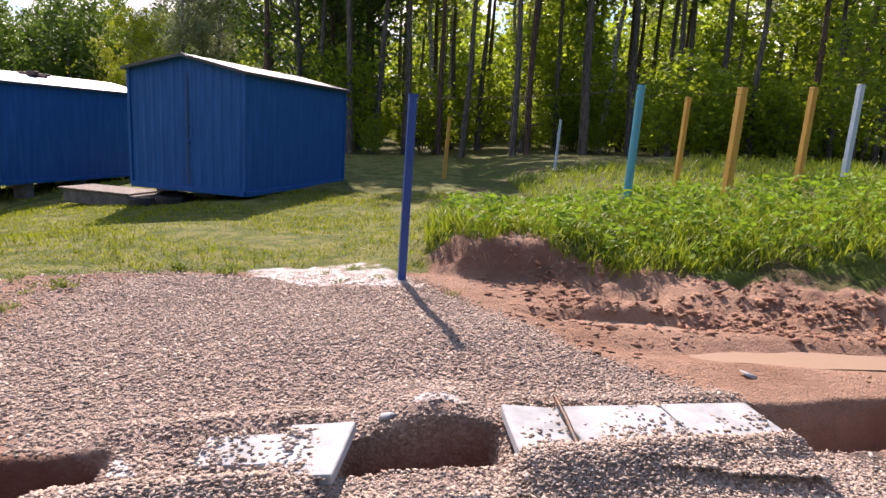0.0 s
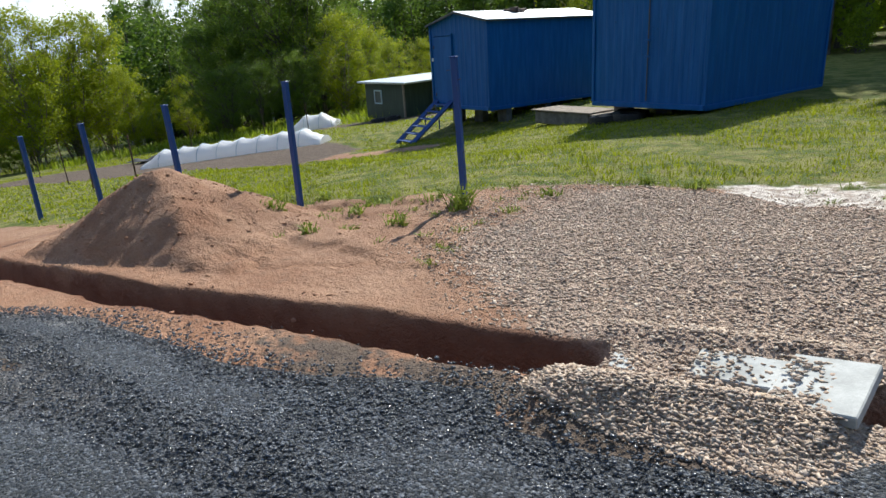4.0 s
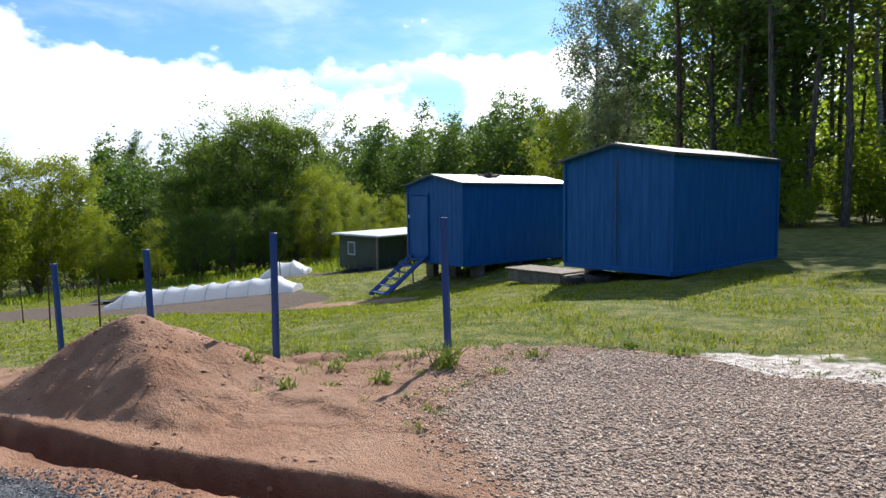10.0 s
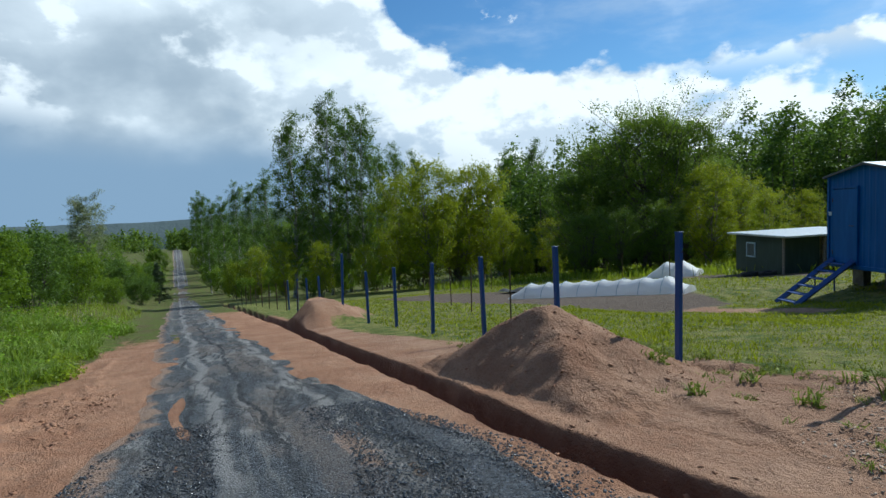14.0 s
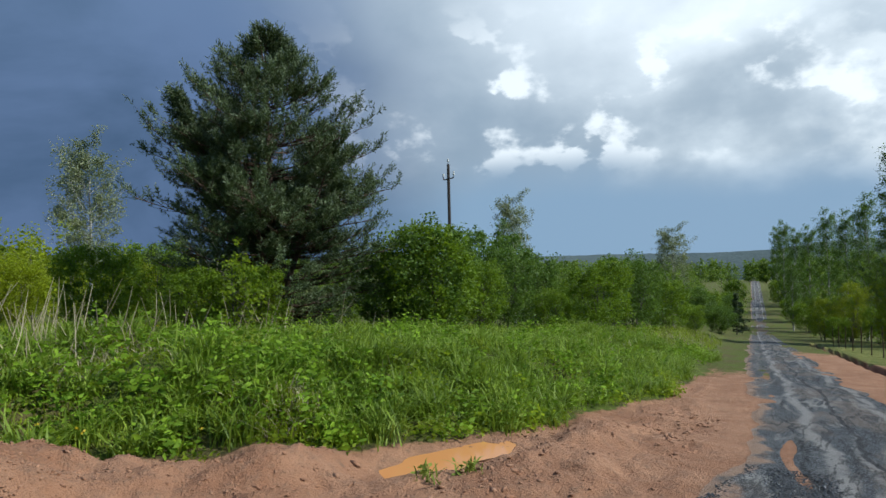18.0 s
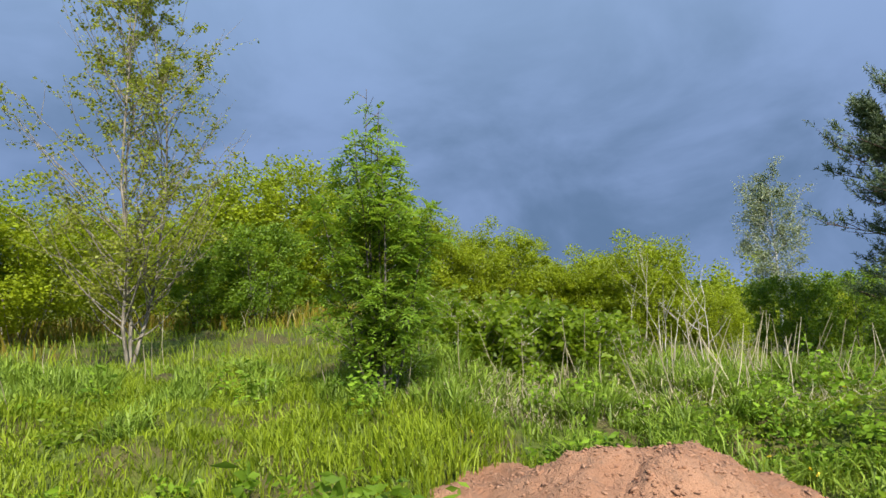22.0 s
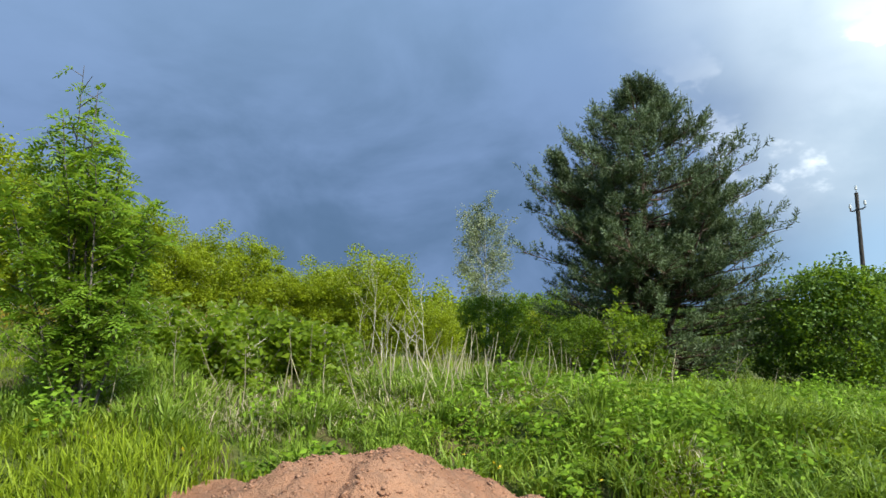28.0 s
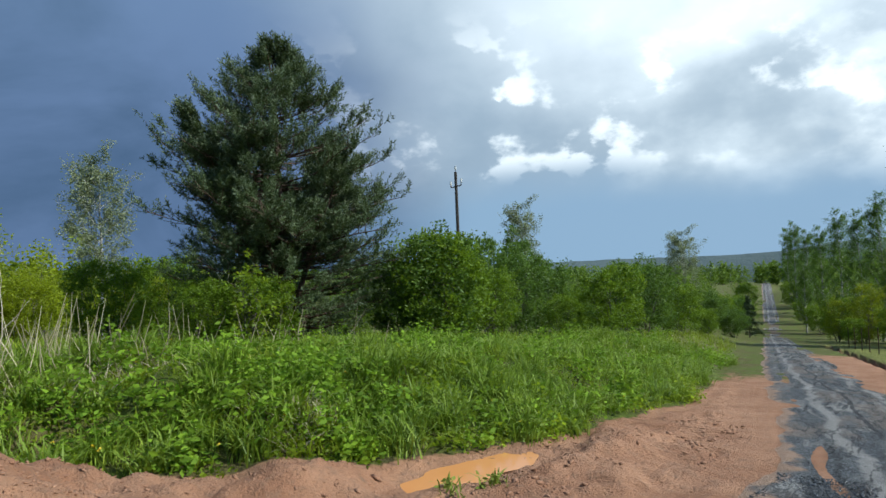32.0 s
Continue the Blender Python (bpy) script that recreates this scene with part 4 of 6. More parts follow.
BLUE_ROW = "blue posts along the drive and track"
fence_post(-0.30, 5.93, 1.80, -1.5, 1.0, w=0.078, label="tall blue painted steel fence post beside the drive", group=BLUE_ROW)
for k, x in enumerate((-4.10, -6.06, -7.96, -9.90, -12.04, -14.28, -16.4, -19.0, -22.3, -24.6, -27.0, -29.4)):
    y = 3.15 + 1.78 * math.exp((x + 4.08) / 4.6) - 0.055 * max(0.0, -x - 14)
    fence_post(x, y, 1.44 - 0.012 * min(k, 6), (0.8, -1.2, 0.4)[k % 3], (-1.2, -0.3, -1.0)[k % 3], label="dark blue painted steel fence post in the grass verge", group=BLUE_ROW)

GARDEN = "thin posts round the vegetable garden"
for k, (x, y) in enumerate([(-12.5, 5.4), (-16.2, 6.0), (-20.5, 7.0), (-23.0, 12.5), (-19.5, 15.5), (-24.5, 17.0), (-29.0, 9.0), (-30.5, 13.0), (-27, 5.5), (-34, 7), (-36, 11)]):
    fence_post(x, y, 1.15 + 0.1 * (k % 3), (k % 3) - 1, (k % 2) * 2 - 1, M_STEEL, 0.035, "thin dark rusty garden fence rod", "garden_post", GARDEN, True, 0)
for k in range(9):
    fence_post(-26.5 - 2.6 * k, 2.4 - 0.22 * k, 1.3, (k % 3) - 1, 0, M_STEEL, 0.05, "thin dark fence post beside the track", "verge_post", "dark posts along the track", True, 0)

RIGHT = "posts of the fence before the wood"


def topped(x, y, z):
    """The height over the ground of a post whose top stands at z."""
    return z - ground_at(x, y)


fence_post(2.98, 9.48, topped(2.98, 9.48, 2.46), -2, 2, M_TEAL, 0.13, "teal painted round steel post with rusty spots", "fence_post", RIGHT, True, 4)
for x, y, z, mat, w, label in ((4.43, 11.30, 2.455, M_YELLOW, 0.085, "ochre painted wooden fence post"), (4.71, 9.87, 2.546, M_YELLOW, 0.12, "ochre painted wooden fence post in tall grass"),
                               (6.08, 10.27, 2.656, M_YELLOW, 0.10, "ochre painted wooden fence post at the wood's edge"), (6.90, 10.34, 2.756, M_PALE, 0.09, "pale blue painted fence post"),
                               (0.20, 16.8, 1.95, M_YELLOW, 0.09, "slender ochre fence post in the wood's shade"), (3.10, 16.2, 2.05, M_PALE, 0.06, "slender pale fence post in the wood's shade")):
    fence_post(x, y, topped(x, y, z), -2, 2.5, mat, w, label, "fence_post", RIGHT, False, 1)


def wire(a, b, sag, label):
    pts = [Vector(a).lerp(Vector(b), t / 12) - Vector((0, 0, sag * 4 * (t / 12) * (1 - t / 12))) for t in range(13)]
    v, f = tubes([(pts, [0.0035] * 13)], 5)
    tagged(new("fence_wire", mesh_from("fence_wire", v, f, M_STEEL, True)), label, "wire", "fence wires")


zt = ground_at(-0.30, 5.93) + 1.77
wire((-0.27, 5.96, zt), (2.96, 9.46, 2.40), 0.04, "thin sagging steel wire between two fence posts")
wire((3.04, 9.5, 2.40), (4.72, 9.85, 2.44), 0.03, "thin steel wire along the wood's fence")


# ---- cabins ----
def ribbed(width, h, rib=0.20, depth=0.007, top=None):
    """A sheet of trapezoid ribs in the xz plane, facing -y; top(x) gives its upper edge."""
    prof, x = [], 0.0
    while x < width - 1e-6:
        for dx, d in ((0.0, 0.0), (0.11, 0.0), (0.13, depth), (0.18, depth)):
            if x + dx * rib / 0.2 < width:
                prof.append((x + dx * rib / 0.2, -d))
        x += rib
    prof.append((width, 0.0))
    bm = bmesh.new()
    lo = [bm.verts.new((px, py, 0)) for px, py in prof]
    hi = [bm.verts.new((px, py, top(px) if top else h)) for px, py in prof]
    for j in range(len(prof) - 1):
        bm.faces.new((lo[j], lo[j + 1], hi[j + 1], hi[j]))
    ext = bmesh.ops.extrude_face_region(bm, geom=bm.faces[:])
    bmesh.ops.translate(bm, verts=[v for v in ext["geom"] if isinstance(v, bmesh.types.BMVert)], vec=(0, 0.03, 0))
    bmesh.ops.recalc_face_normals(bm, faces=bm.faces[:])
    return bm


def cabin(corner, turn, length, base_z, label, with_door, roof_mat):
    """Corner: front right foot. Local x runs along the gable, -y faces out of the gable."""
    W, H, R = 2.62, 2.26, 0.27
    ob = thing("cabin", (corner[0], corner[1], base_z), label, "cabin", "blue metal cabins", turn)

    def gable_top(x0):
        return lambda px: H + R * (1 - abs((x0 + px) - (-W / 2)) / (W / 2))
    bm = box((W - 0.07, length - 0.07, H - 0.02), (-W / 2, length / 2, H / 2 + 0.01))
    part("core", bm, M_BLUE, ob)
    xs = np.linspace(-W, 0, 4)
    for j in range(3):
        sheet = ribbed(xs[j + 1] - xs[j] - 0.004, H, top=gable_top(xs[j]))
        bmesh.ops.translate(sheet, verts=sheet.verts[:], vec=(xs[j] + 0.002, 0, 0))
        part("gable_sheet", sheet, M_BLUE, ob)
        sheet = ribbed(xs[j + 1] - xs[j] - 0.004, H, top=gable_top(xs[j]))
        bmesh.ops.rotate(sheet, verts=sheet.verts[:], matrix=Matrix.Rotation(math.pi, 3, "Z"))
        bmesh.ops.translate(sheet, verts=sheet.verts[:], vec=(-W - xs[j] - 0.002, length, 0))
        part("gable_sheet", sheet, M_BLUE, ob)
    count = round(length / 1.05)
    for j in range(count):
        w = length / count
        for side in (0, 1):
            sheet = ribbed(w - 0.004, H, 0.30, 0.004)
            bmesh.ops.rotate(sheet, verts=sheet.verts[:], matrix=Matrix.Rotation(math.pi / 2 if side else -math.pi / 2, 3, "Z"))
            bmesh.ops.translate(sheet, verts=sheet.verts[:], vec=(0, j * w + 0.002, 0) if side else (-W, (j + 1) * w - 0.002, 0))
            part("side_sheet", sheet, M_BLUE, ob)
    for px, py in ((0, 0), (-W, 0), (0, length), (-W, length)):
        part("corner_post", box((0.07, 0.07, H), (px, py, H / 2), bevel=0.006), M_BLUE, ob)
    for py in (0, length):
        part("sill_beam", box((W, 0.09, 0.10), (-W / 2, py, -0.035), bevel=0.008), M_BLUE, ob)
    for px in (0, -W):
        part("sill_beam", box((0.09, length, 0.10), (px, length / 2, -0.038), bevel=0.008), M_BLUE, ob)
    slope = math.atan2(R, W / 2)
    for s in (-1, 1):
        wide = W / 2 / math.cos(slope) + 0.10
        m = Matrix.Translation((-W / 2, length / 2, H + R + 0.018)) @ Matrix.Rotation(slope * s, 4, "Y") @ Matrix.Translation((s * wide / 2, 0, 0))
        part("roof_sheet", box((wide, length + 0.22, 0.022), (0, 0, 0), m, 0.004), roof_mat, ob)
        m2 = Matrix.Translation((-W / 2, -0.11, H + R - 0.002)) @ Matrix.Rotation(slope * s, 4, "Y") @ Matrix.Translation((s * wide / 2, 0, 0))
        part("verge_board", box((wide, 0.03, 0.055), (0, 0, 0), m2, 0.004), M_ROOF_DARK, ob)
        part("eave_strip", box((0.02, length + 0.2, 0.05), (-W / 2 + s * (W / 2 + 0.085), length / 2, H - 0.02), bevel=0.004), M_ROOF_DARK, ob)
    if with_door:
        door = part("door", box((0.82, 0.035, 1.88), (-W + 0.62, -0.035, 0.98), bevel=0.006), M_BLUE, ob)
        part("door_handle", join(rod((-W + 0.95, -0.05, 1.0), (-W + 0.95, -0.10, 1.0), 0.009), rod((-W + 0.95, -0.10, 1.0), (-W + 0.84, -0.10, 1.0), 0.008)), M_STEEL, door, "dark steel door handle")
        for z in (0.3, 1.65):
            part("hinge", rod((-W + 0.21, -0.06, z - 0.05), (-W + 0.21, -0.06, z + 0.05), 0.012), M_STEEL, door)
        for px in (-W + 0.19, -W + 1.05):
            part("door_jamb", box((0.05, 0.05, 1.96), (px, -0.032, 0.99), bevel=0.004), M_BLUE, ob)
        part("door_head", box((0.92, 0.05, 0.05), (-W + 0.62, -0.033, 1.97), bevel=0.004), M_BLUE, ob)
        part("notice", box((0.14, 0.008, 0.10), (-W + 0.10, -0.03, 1.30)), M_PALE, ob, "small pale notice plate")
    else:
        part("door_seam", box((0.025, 0.012, H - 0.1), (-W * 0.48, -0.024, H / 2), bevel=0.003), M_ROOF_DARK, ob)
        for z in (0.9, 1.2):
            part("lock_lug", box((0.12, 0.03, 0.035), (-W * 0.48, -0.035, z), bevel=0.005), M_BLUE, ob)
    return ob


TURN = -16.1
near_cabin = cabin((-3.70, 11.82), TURN, 4.45, 0.18, "blue corrugated steel cabin with a low pitched roof", False, M_ROOF_DARK)
far_cabin = cabin((-9.94, 14.03), TURN, 4.6, -0.17, "blue steel cabin with a pale metal roof and steps", True, M_ROOF)


def beside(corner, along, out, z=0.0):
    """A place given along a cabin's gable from its right corner and out from the gable."""
    c, s = math.cos(radians(TURN)), math.sin(radians(TURN))
    return corner[0] - along * c + out * s, corner[1] - along * s - out * c, z


def block(name, place, size, mat, label, category, turn=TURN, bevel=0.015, group=""):
    ob = tagged(new(name), label, category, group)
    bm = box(size, (0, 0, size[2] / 2), bevel=bevel)
    me = bpy.data.meshes.new(name)
    bm.to_mesh(me)
    bm.free()
    me.materials.append(mat)
    bpy.data.objects.remove(ob)
    ob = tagged(new(name, me), label, category, group)
    ob.matrix_basis = pose(*place, 0, 0, turn)
    return ob


for corner, base_z, length in (((-3.70, 11.82), 0.18, 4.45), ((-9.94, 14.03), -0.17, 4.6)):
    for along in (0.25, 1.3, 2.4):
        for out in (-0.75, -length / 2, -length + 0.35):
            px, py, _ = beside(corner, along, out)
            g0 = ground_at(px, py) - 0.04
            # coloured dark to stand for the shaded gap below the floor
            block("footing_block", (px, py, g0), (0.40, 0.22, max(0.06, base_z - 0.09 - g0)), M_BLOCK, "concrete footing block under a cabin, shade put into its dark colour", "block", group="cabin footings")

# two low landings between the cabins, old tyres and boards under them
for along, out, w, d, top_z in ((3.62, -0.45, 1.80, 0.95, -0.065), (2.38, -0.35, 0.62, 0.75, -0.10)):
    px, py, _ = beside((-3.70, 11.82), along, out)
    g0 = ground_at(px, py)
    h = top_z - g0
    land = thing("landing", (px, py, g0), "low weathered landing of concrete and boards between cabins", "landing", "landings", TURN)
    # same darkened concrete: the shade on the base's front is painted in
    part("base_slab", box((w - 0.12, d - 0.10, h - 0.03), (0, 0, (h - 0.03) / 2 - 0.02), bevel=0.012), M_BLOCK, land)
    for j in range(5):
        part("board", box((w + 0.06, d / 5 - 0.008, 0.028), (0, -d / 2 + (j + 0.5) * d / 5, h - 0.026), bevel=0.004), M_TIMBER, land)


def tyre(x, y, lean, seed):
    bm = bmesh.new()
    rings = [(0.30, 0.085), (0.33, 0.075), (0.335, 0), (0.33, -0.075), (0.30, -0.085), (0.20, -0.07), (0.19, 0), (0.20, 0.07)]
    vs = [[bm.verts.new((r * math.cos(a), r * math.sin(a), z)) for r, z in rings] for a in np.arange(28) / 28 * 2 * math.pi]
    for j in range(28):
        for q in range(8):
            bm.faces.new((vs[j][q], vs[(j + 1) % 28][q], vs[(j + 1) % 28][(q + 1) % 8], vs[j][(q + 1) % 8]))
    bmesh.ops.recalc_face_normals(bm, faces=bm.faces[:])
    me = bpy.data.meshes.new("tyre")
    bm.to_mesh(me)
    bm.free()
    me.materials.append(M_RUBBER)
    ob = tagged(new("tyre", me), "worn black tyre lying under the cabin's edge", "tyre", "old tyres")
    ob.matrix_basis = pose(x, y, ground_at(x, y) + 0.08, lean, 0, seed * 40)


for along, out, lean in ((1.75, -0.1, 4), (2.25, 0.05, -6), (2.0, -0.55, 3)):
    px, py, _ = beside((-3.70, 11.82), along, out)
    tyre(px, py, lean, along)

# the steel steps to the far cabin's door
px, py, _ = beside((-9.94, 14.03), 2.0, 0.06)
steps = thing("steel_steps", (px, py, -0.17), "blue welded steel steps with open treads", "steps", "", TURN)
drop, run = 0.96, 1.55
for s in (-0.36, 0.36):
    part("stringer", join(rod((s, -0.02, 0.12), (s, -run, -drop), 0.075, 0.075, 4)), M_BLUE_POST, steps)
for j in range(6):
    f = (j + 0.5) / 6
    part("tread", box((0.74, 0.22, 0.025), (0, -run * f, 0.12 - (drop + 0.12) * f), bevel=0.004), M_BLUE_POST, steps)
for s in (-0.36, 0.36):
    part("leg", rod((s, -0.5, -0.15), (s, -0.5, -0.62), 0.02, 0.02, 6), M_BLUE_POST, steps)

# litter and fittings on the far cabin's roof
px, py, _ = beside((-9.94, 14.03), 0.9, -1.7)
junk = thing("roof_scrap", (px, py, -0.17 + 2.26 + 0.27 * 0.67 + 0.05), "dark scrap pipes and a bracket lying on a metal roof", "scrap", "", TURN)
part("pipe", rod((-0.5, 0, 0.03), (0.4, 0.1, -0.02), 0.035), M_STEEL, junk)
part("pipe", rod((-0.2, -0.15, 0.05), (0.3, 0.3, 0.03), 0.03), M_STEEL, junk)
part("bracket", box((0.25, 0.12, 0.10), (0.05, 0.02, 0.06), bevel=0.01), M_STEEL, junk)


# ---- the green shed ----
shed = thing("shed", (-18.5, 20.0, ground_at(-19.5, 20.5) - 0.05), "low dark green shed with a pale flat roof", "shed", "", TURN)
SW, SL, SH = 3.3, 3.8, 1.62
part("front_wall", box((SW, 0.08, SH), (-SW / 2, 0.04, SH / 2), bevel=0.01), M_GREEN, shed)
part("back_wall", box((SW, 0.08, SH), (-SW / 2, SL - 0.04, SH / 2), bevel=0.01), M_GREEN, shed)
part("side_wall", box((0.08, SL - 0.17, SH), (-SW + 0.04, SL / 2, SH / 2), bevel=0.01), M_GREEN, shed)
part("side_wall", box((0.08, SL * 0.38, SH), (-0.05, 0.09 + SL * 0.19, SH / 2), bevel=0.01), M_GREEN, shed)
part("inner_wall", box((0.06, SL * 0.55, SH), (-1.1, SL * 0.7, SH / 2), bevel=0.01), M_TIMBER, shed)
part("floor_board", box((SW - 0.2, SL - 0.2, 0.06), (-SW / 2, SL / 2, 0.05)), M_TIMBER, shed)
for py in (-0.08, 1.55, 2.6, SL):
    part("porch_post", box((0.08, 0.08, SH), (0.22, py, SH / 2), bevel=0.008), M_TIMBER, shed)
part("roof", box((SW + 0.9, SL + 0.5, 0.08), (-SW / 2 + 0.15, SL / 2, SH + 0.06), Matrix.Rotation(radians(1.5), 4, "X"), 0.012), M_ROOF, shed)
win = part("window", box((0.55, 0.03, 0.5), (-2.1, -0.012, 0.98)), M_GLASS, shed)
for dx, dz, w, h in ((-0.3, 0, 0.06, 0.62), (0.3, 0, 0.06, 0.62), (0, -0.28, 0.54, 0.06), (0, 0.28, 0.54, 0.06)):
    part("window_frame", box((w, 0.05, h), (-2.1 + dx, -0.02, 0.98 + dz), bevel=0.005), M_PALE, win)
for px, py in ((-19.4, 19.3), (-18.8, 19.6)):
    tyre(px, py, 8, px)


# ---- white growing tunnels ----
def tunnel(a, b, r, hoops, label):
    a, b = Vector((*a, ground_at(*a))), Vector((*b, ground_at(*b)))
    ob = thing("grow_tunnel", a, label, "grow tunnel", "white grow tunnels")
    rngt = np.random.default_rng(int(r * 100))
    nl, na = hoops * 6, 14
    V, way = [], (b - a)
    side = Vector((-way.y, way.x, 0)).normalized()
    for i in range(nl + 1):
        f = i / nl
        h = (i % 6) / 6
        sag = 1 - 0.13 * math.sin(math.pi * h) ** 0.8
        end = min(1.0, 0.35 + 3.2 * min(f, 1 - f) * hoops / 4)
        for j in range(na + 1):
            g = math.pi * j / na
            wob = 1 + 0.05 * rngt.uniform(-1, 1)
            p = way * f + side * (r * math.cos(g) * 1.05 * wob) + Vector((0, 0, r * math.sin(g) * sag * end * wob * 1.15))
            V.append(p)
    i = (np.arange(nl)[:, None] * (na + 1) + np.arange(na)[None]).ravel()
    part("film", mesh_from("film", V, np.stack([i, i + 1, i + na + 2, i + na + 1], 1), M_FILM, True), M_FILM, ob)
    for k in range(1, hoops):
        f = k / hoops
        pts = [way * f + side * (r * 1.08 * math.cos(math.pi * j / 12)) + Vector((0, 0, r * 1.19 * math.sin(math.pi * j / 12) - 0.01)) for j in range(13)]
        part("hoop", mesh_from("hoop", *tubes([(pts, [0.011] * 13)], 6), M_PALE, True), M_PALE, ob)
    part("end_film", mesh_from("end_film", [way * 1.0 + side * (r * 1.0 * math.cos(math.pi * j / 12)) + Vector((0, 0, r * 1.0 * math.sin(math.pi * j / 12) * 0.5)) for j in range(13)] + [way * 1.0], np.array([(13, j, j + 1) for j in range(12)]), M_FILM), M_FILM, ob)


tunnel((-20.7, 9.6), (-15.0, 12.45), 0.45, 9, "long low white film grow tunnel over hoops")
tunnel((-25.6, 19.5), (-23.6, 20.7), 0.64, 3, "short white film grow tunnel in the garden")
cover_me = mesh_from("tarp", [(-25.5 + u * 2.2, 11.0 + v * 1.0, ground_at(-25.5 + u * 2.2, 11.0 + v) + 0.10 + 0.12 * math.sin(u * 7 + v * 3) * math.sin(v * 5)) for v in np.linspace(0, 1, 8) for u in np.linspace(0, 1, 12)],
                      np.array([(r * 12 + c, r * 12 + c + 1, r * 12 + c + 13, r * 12 + c + 12) for r in range(7) for c in range(11)]), M_RUBBER, True)
tagged(new("tarp", cover_me), "crumpled black tarpaulin lying on a garden bed", "tarpaulin")


# ---- culvert slabs over the trench ----
def slab(cx, cy, w, d, turn, tilt, lean, z, label):
    bm = box((w, d, 0.055), (0, 0, 0), bevel=0.006)
    bmesh.ops.subdivide_edges(bm, edges=bm.edges[:], cuts=2, use_grid_fill=True)
    for v in bm.verts:
        v.co += 0.004 * noise.noise_vector(v.co * 9 + Vector((cx, cy, 0)))
    me = bpy.data.meshes.new("cover_slab")
    bm.to_mesh(me)
    bm.free()
    me.materials.append(M_CONCRETE)
    ob = tagged(new("cover_slab", me), label, "slab", "slabs over the trench")
    ob.matrix_basis = pose(cx, cy, z, tilt, lean, turn)
    return ob


SLAB = "pale grey concrete slab strewn with gravel over a trench"
slab(-0.53, 2.62, 0.34, 0.47, -6, 2, -9, 0.070, "pale concrete slab with a clean broken edge over a trench")
slab(-0.86, 2.66, 0.40, 0.27, 3, 2, -4, 0.020, SLAB)
slab(-1.30, 2.52, 0.24, 0.15, 10, 0, 2, -0.020, "small broken piece of concrete slab in gravel")
slab(0.60, 2.88, 0.32, 0.50, 6, 3, 4, 0.090, SLAB)
slab(1.10, 3.01, 0.66, 0.48, 13, 2, 2, 0.072, SLAB)
slab(1.72, 3.16, 0.58, 0.48, 12, 2, 1, 0.050, "pale concrete slab bridging the trench's end")
bar = tagged(new("iron_bar", mesh_from("iron_bar", *tubes([([(0.74, 3.24, 0.150), (0.755, 3.00, 0.140), (0.76, 2.72, 0.128)], [0.013, 0.013, 0.013])], 7), M_STEEL, True)), "rusty iron bar lying across concrete slabs", "iron bar")
rng = np.random.default_rng(17)
P = np.concatenate([np.stack([rng.uniform(a, b, k), rng.uniform(c, d, k)], 1) for a, b, c, d, k in ((-1.08, -0.42, 2.36, 2.80, 1100), (0.5, 1.98, 2.66, 3.34, 1700), (0.82, 2.0, 2.62, 3.02, 2600))])
keep = rng.random(len(P)) < 0.16 + 0.84 * ((wave_a(P[:, 0], P[:, 1], 3.0) + rng.normal(0, 0.3, len(P)) > 0.15) | (P[:, 1] < trench_mid(P[:, 0]) - 0.17))
P = P[keep]
zs = np.where(P[:, 0] < -0.70, 0.056, np.where(P[:, 0] < 0, 0.100, np.where(P[:, 0] < 0.77, 0.122, np.where(P[:, 0] < 1.43, 0.103, 0.082))))
size = 0.006 + 0.010 * rng.random(len(P))
tagged(new("slab_gravel", mesh_from("slab_gravel", *stones(rng, np.concatenate([P, (zs + size * 0.2 - 0.005)[:, None]], 1), size), M_PEBBLE)), "scattered gravel lying on concrete slabs", "gravel", kind="stuff")

# crumbs on the dug heaps
Q = np.concatenate([rng.normal(0, 0.62, (2600, 2)) + [-1.75, -5.1], rng.normal(0, 0.75, (700, 2)) + [-6.55, 3.0], rng.uniform(-1, 1, (900, 2)) * [1.6, 0.35] + [2.6, 5.3]])
Q = Q[(mounds(Q[:, 0], Q[:, 1]) > 0.05) | (Q[:, 0] > 0.9)]
size = np.where(Q[:, 0] > 0.9, 0.006, 0.004) + np.where(Q[:, 0] > 0.9, 0.032, 0.018) * rng.random(len(Q)) ** 4
tagged(new("crumbs", mesh_from("crumbs", *stones(rng, np.concatenate([Q, (height(Q[:, 0], Q[:, 1]) + size * 0.2)[:, None]], 1), size, 0.8), M_CLOD)), "crumbly lumps of sand on the dug heaps", "earth", kind="stuff")
# clods and stones on the bare earth
P = np.concatenate([np.stack([rng.uniform(-9, 1.5, 15000), rng.uniform(-6.2, -1.6, 15000)], 1), np.stack([rng.uniform(0.3, 5, 3500), rng.uniform(3.6, 6.6, 3500)], 1), np.stack([rng.uniform(-8.8, -3.2, 1400), rng.uniform(1.6, 4.4, 1400)], 1)])
g = cover(P[:, 0], P[:, 1])
P = P[(g[0] > 0.5) & (g[1] < 0.4) & ((wave_b(P[:, 0], P[:, 1], 1.7) + 0.5 * wave_c(P[:, 0], P[:, 1], 4.0) > rng.normal(0.1, 0.3, len(P))) | (mounds(P[:, 0], P[:, 1]) > 0.08))]
size = 0.005 + np.where(mounds(P[:, 0], P[:, 1]) > 0.08, 0.018, 0.030) * rng.random(len(P)) ** 6 + np.where((P[:, 0] > 0.9) & (P[:, 1] > 4.8), 0.04 * rng.random(len(P)) ** 3, 0)
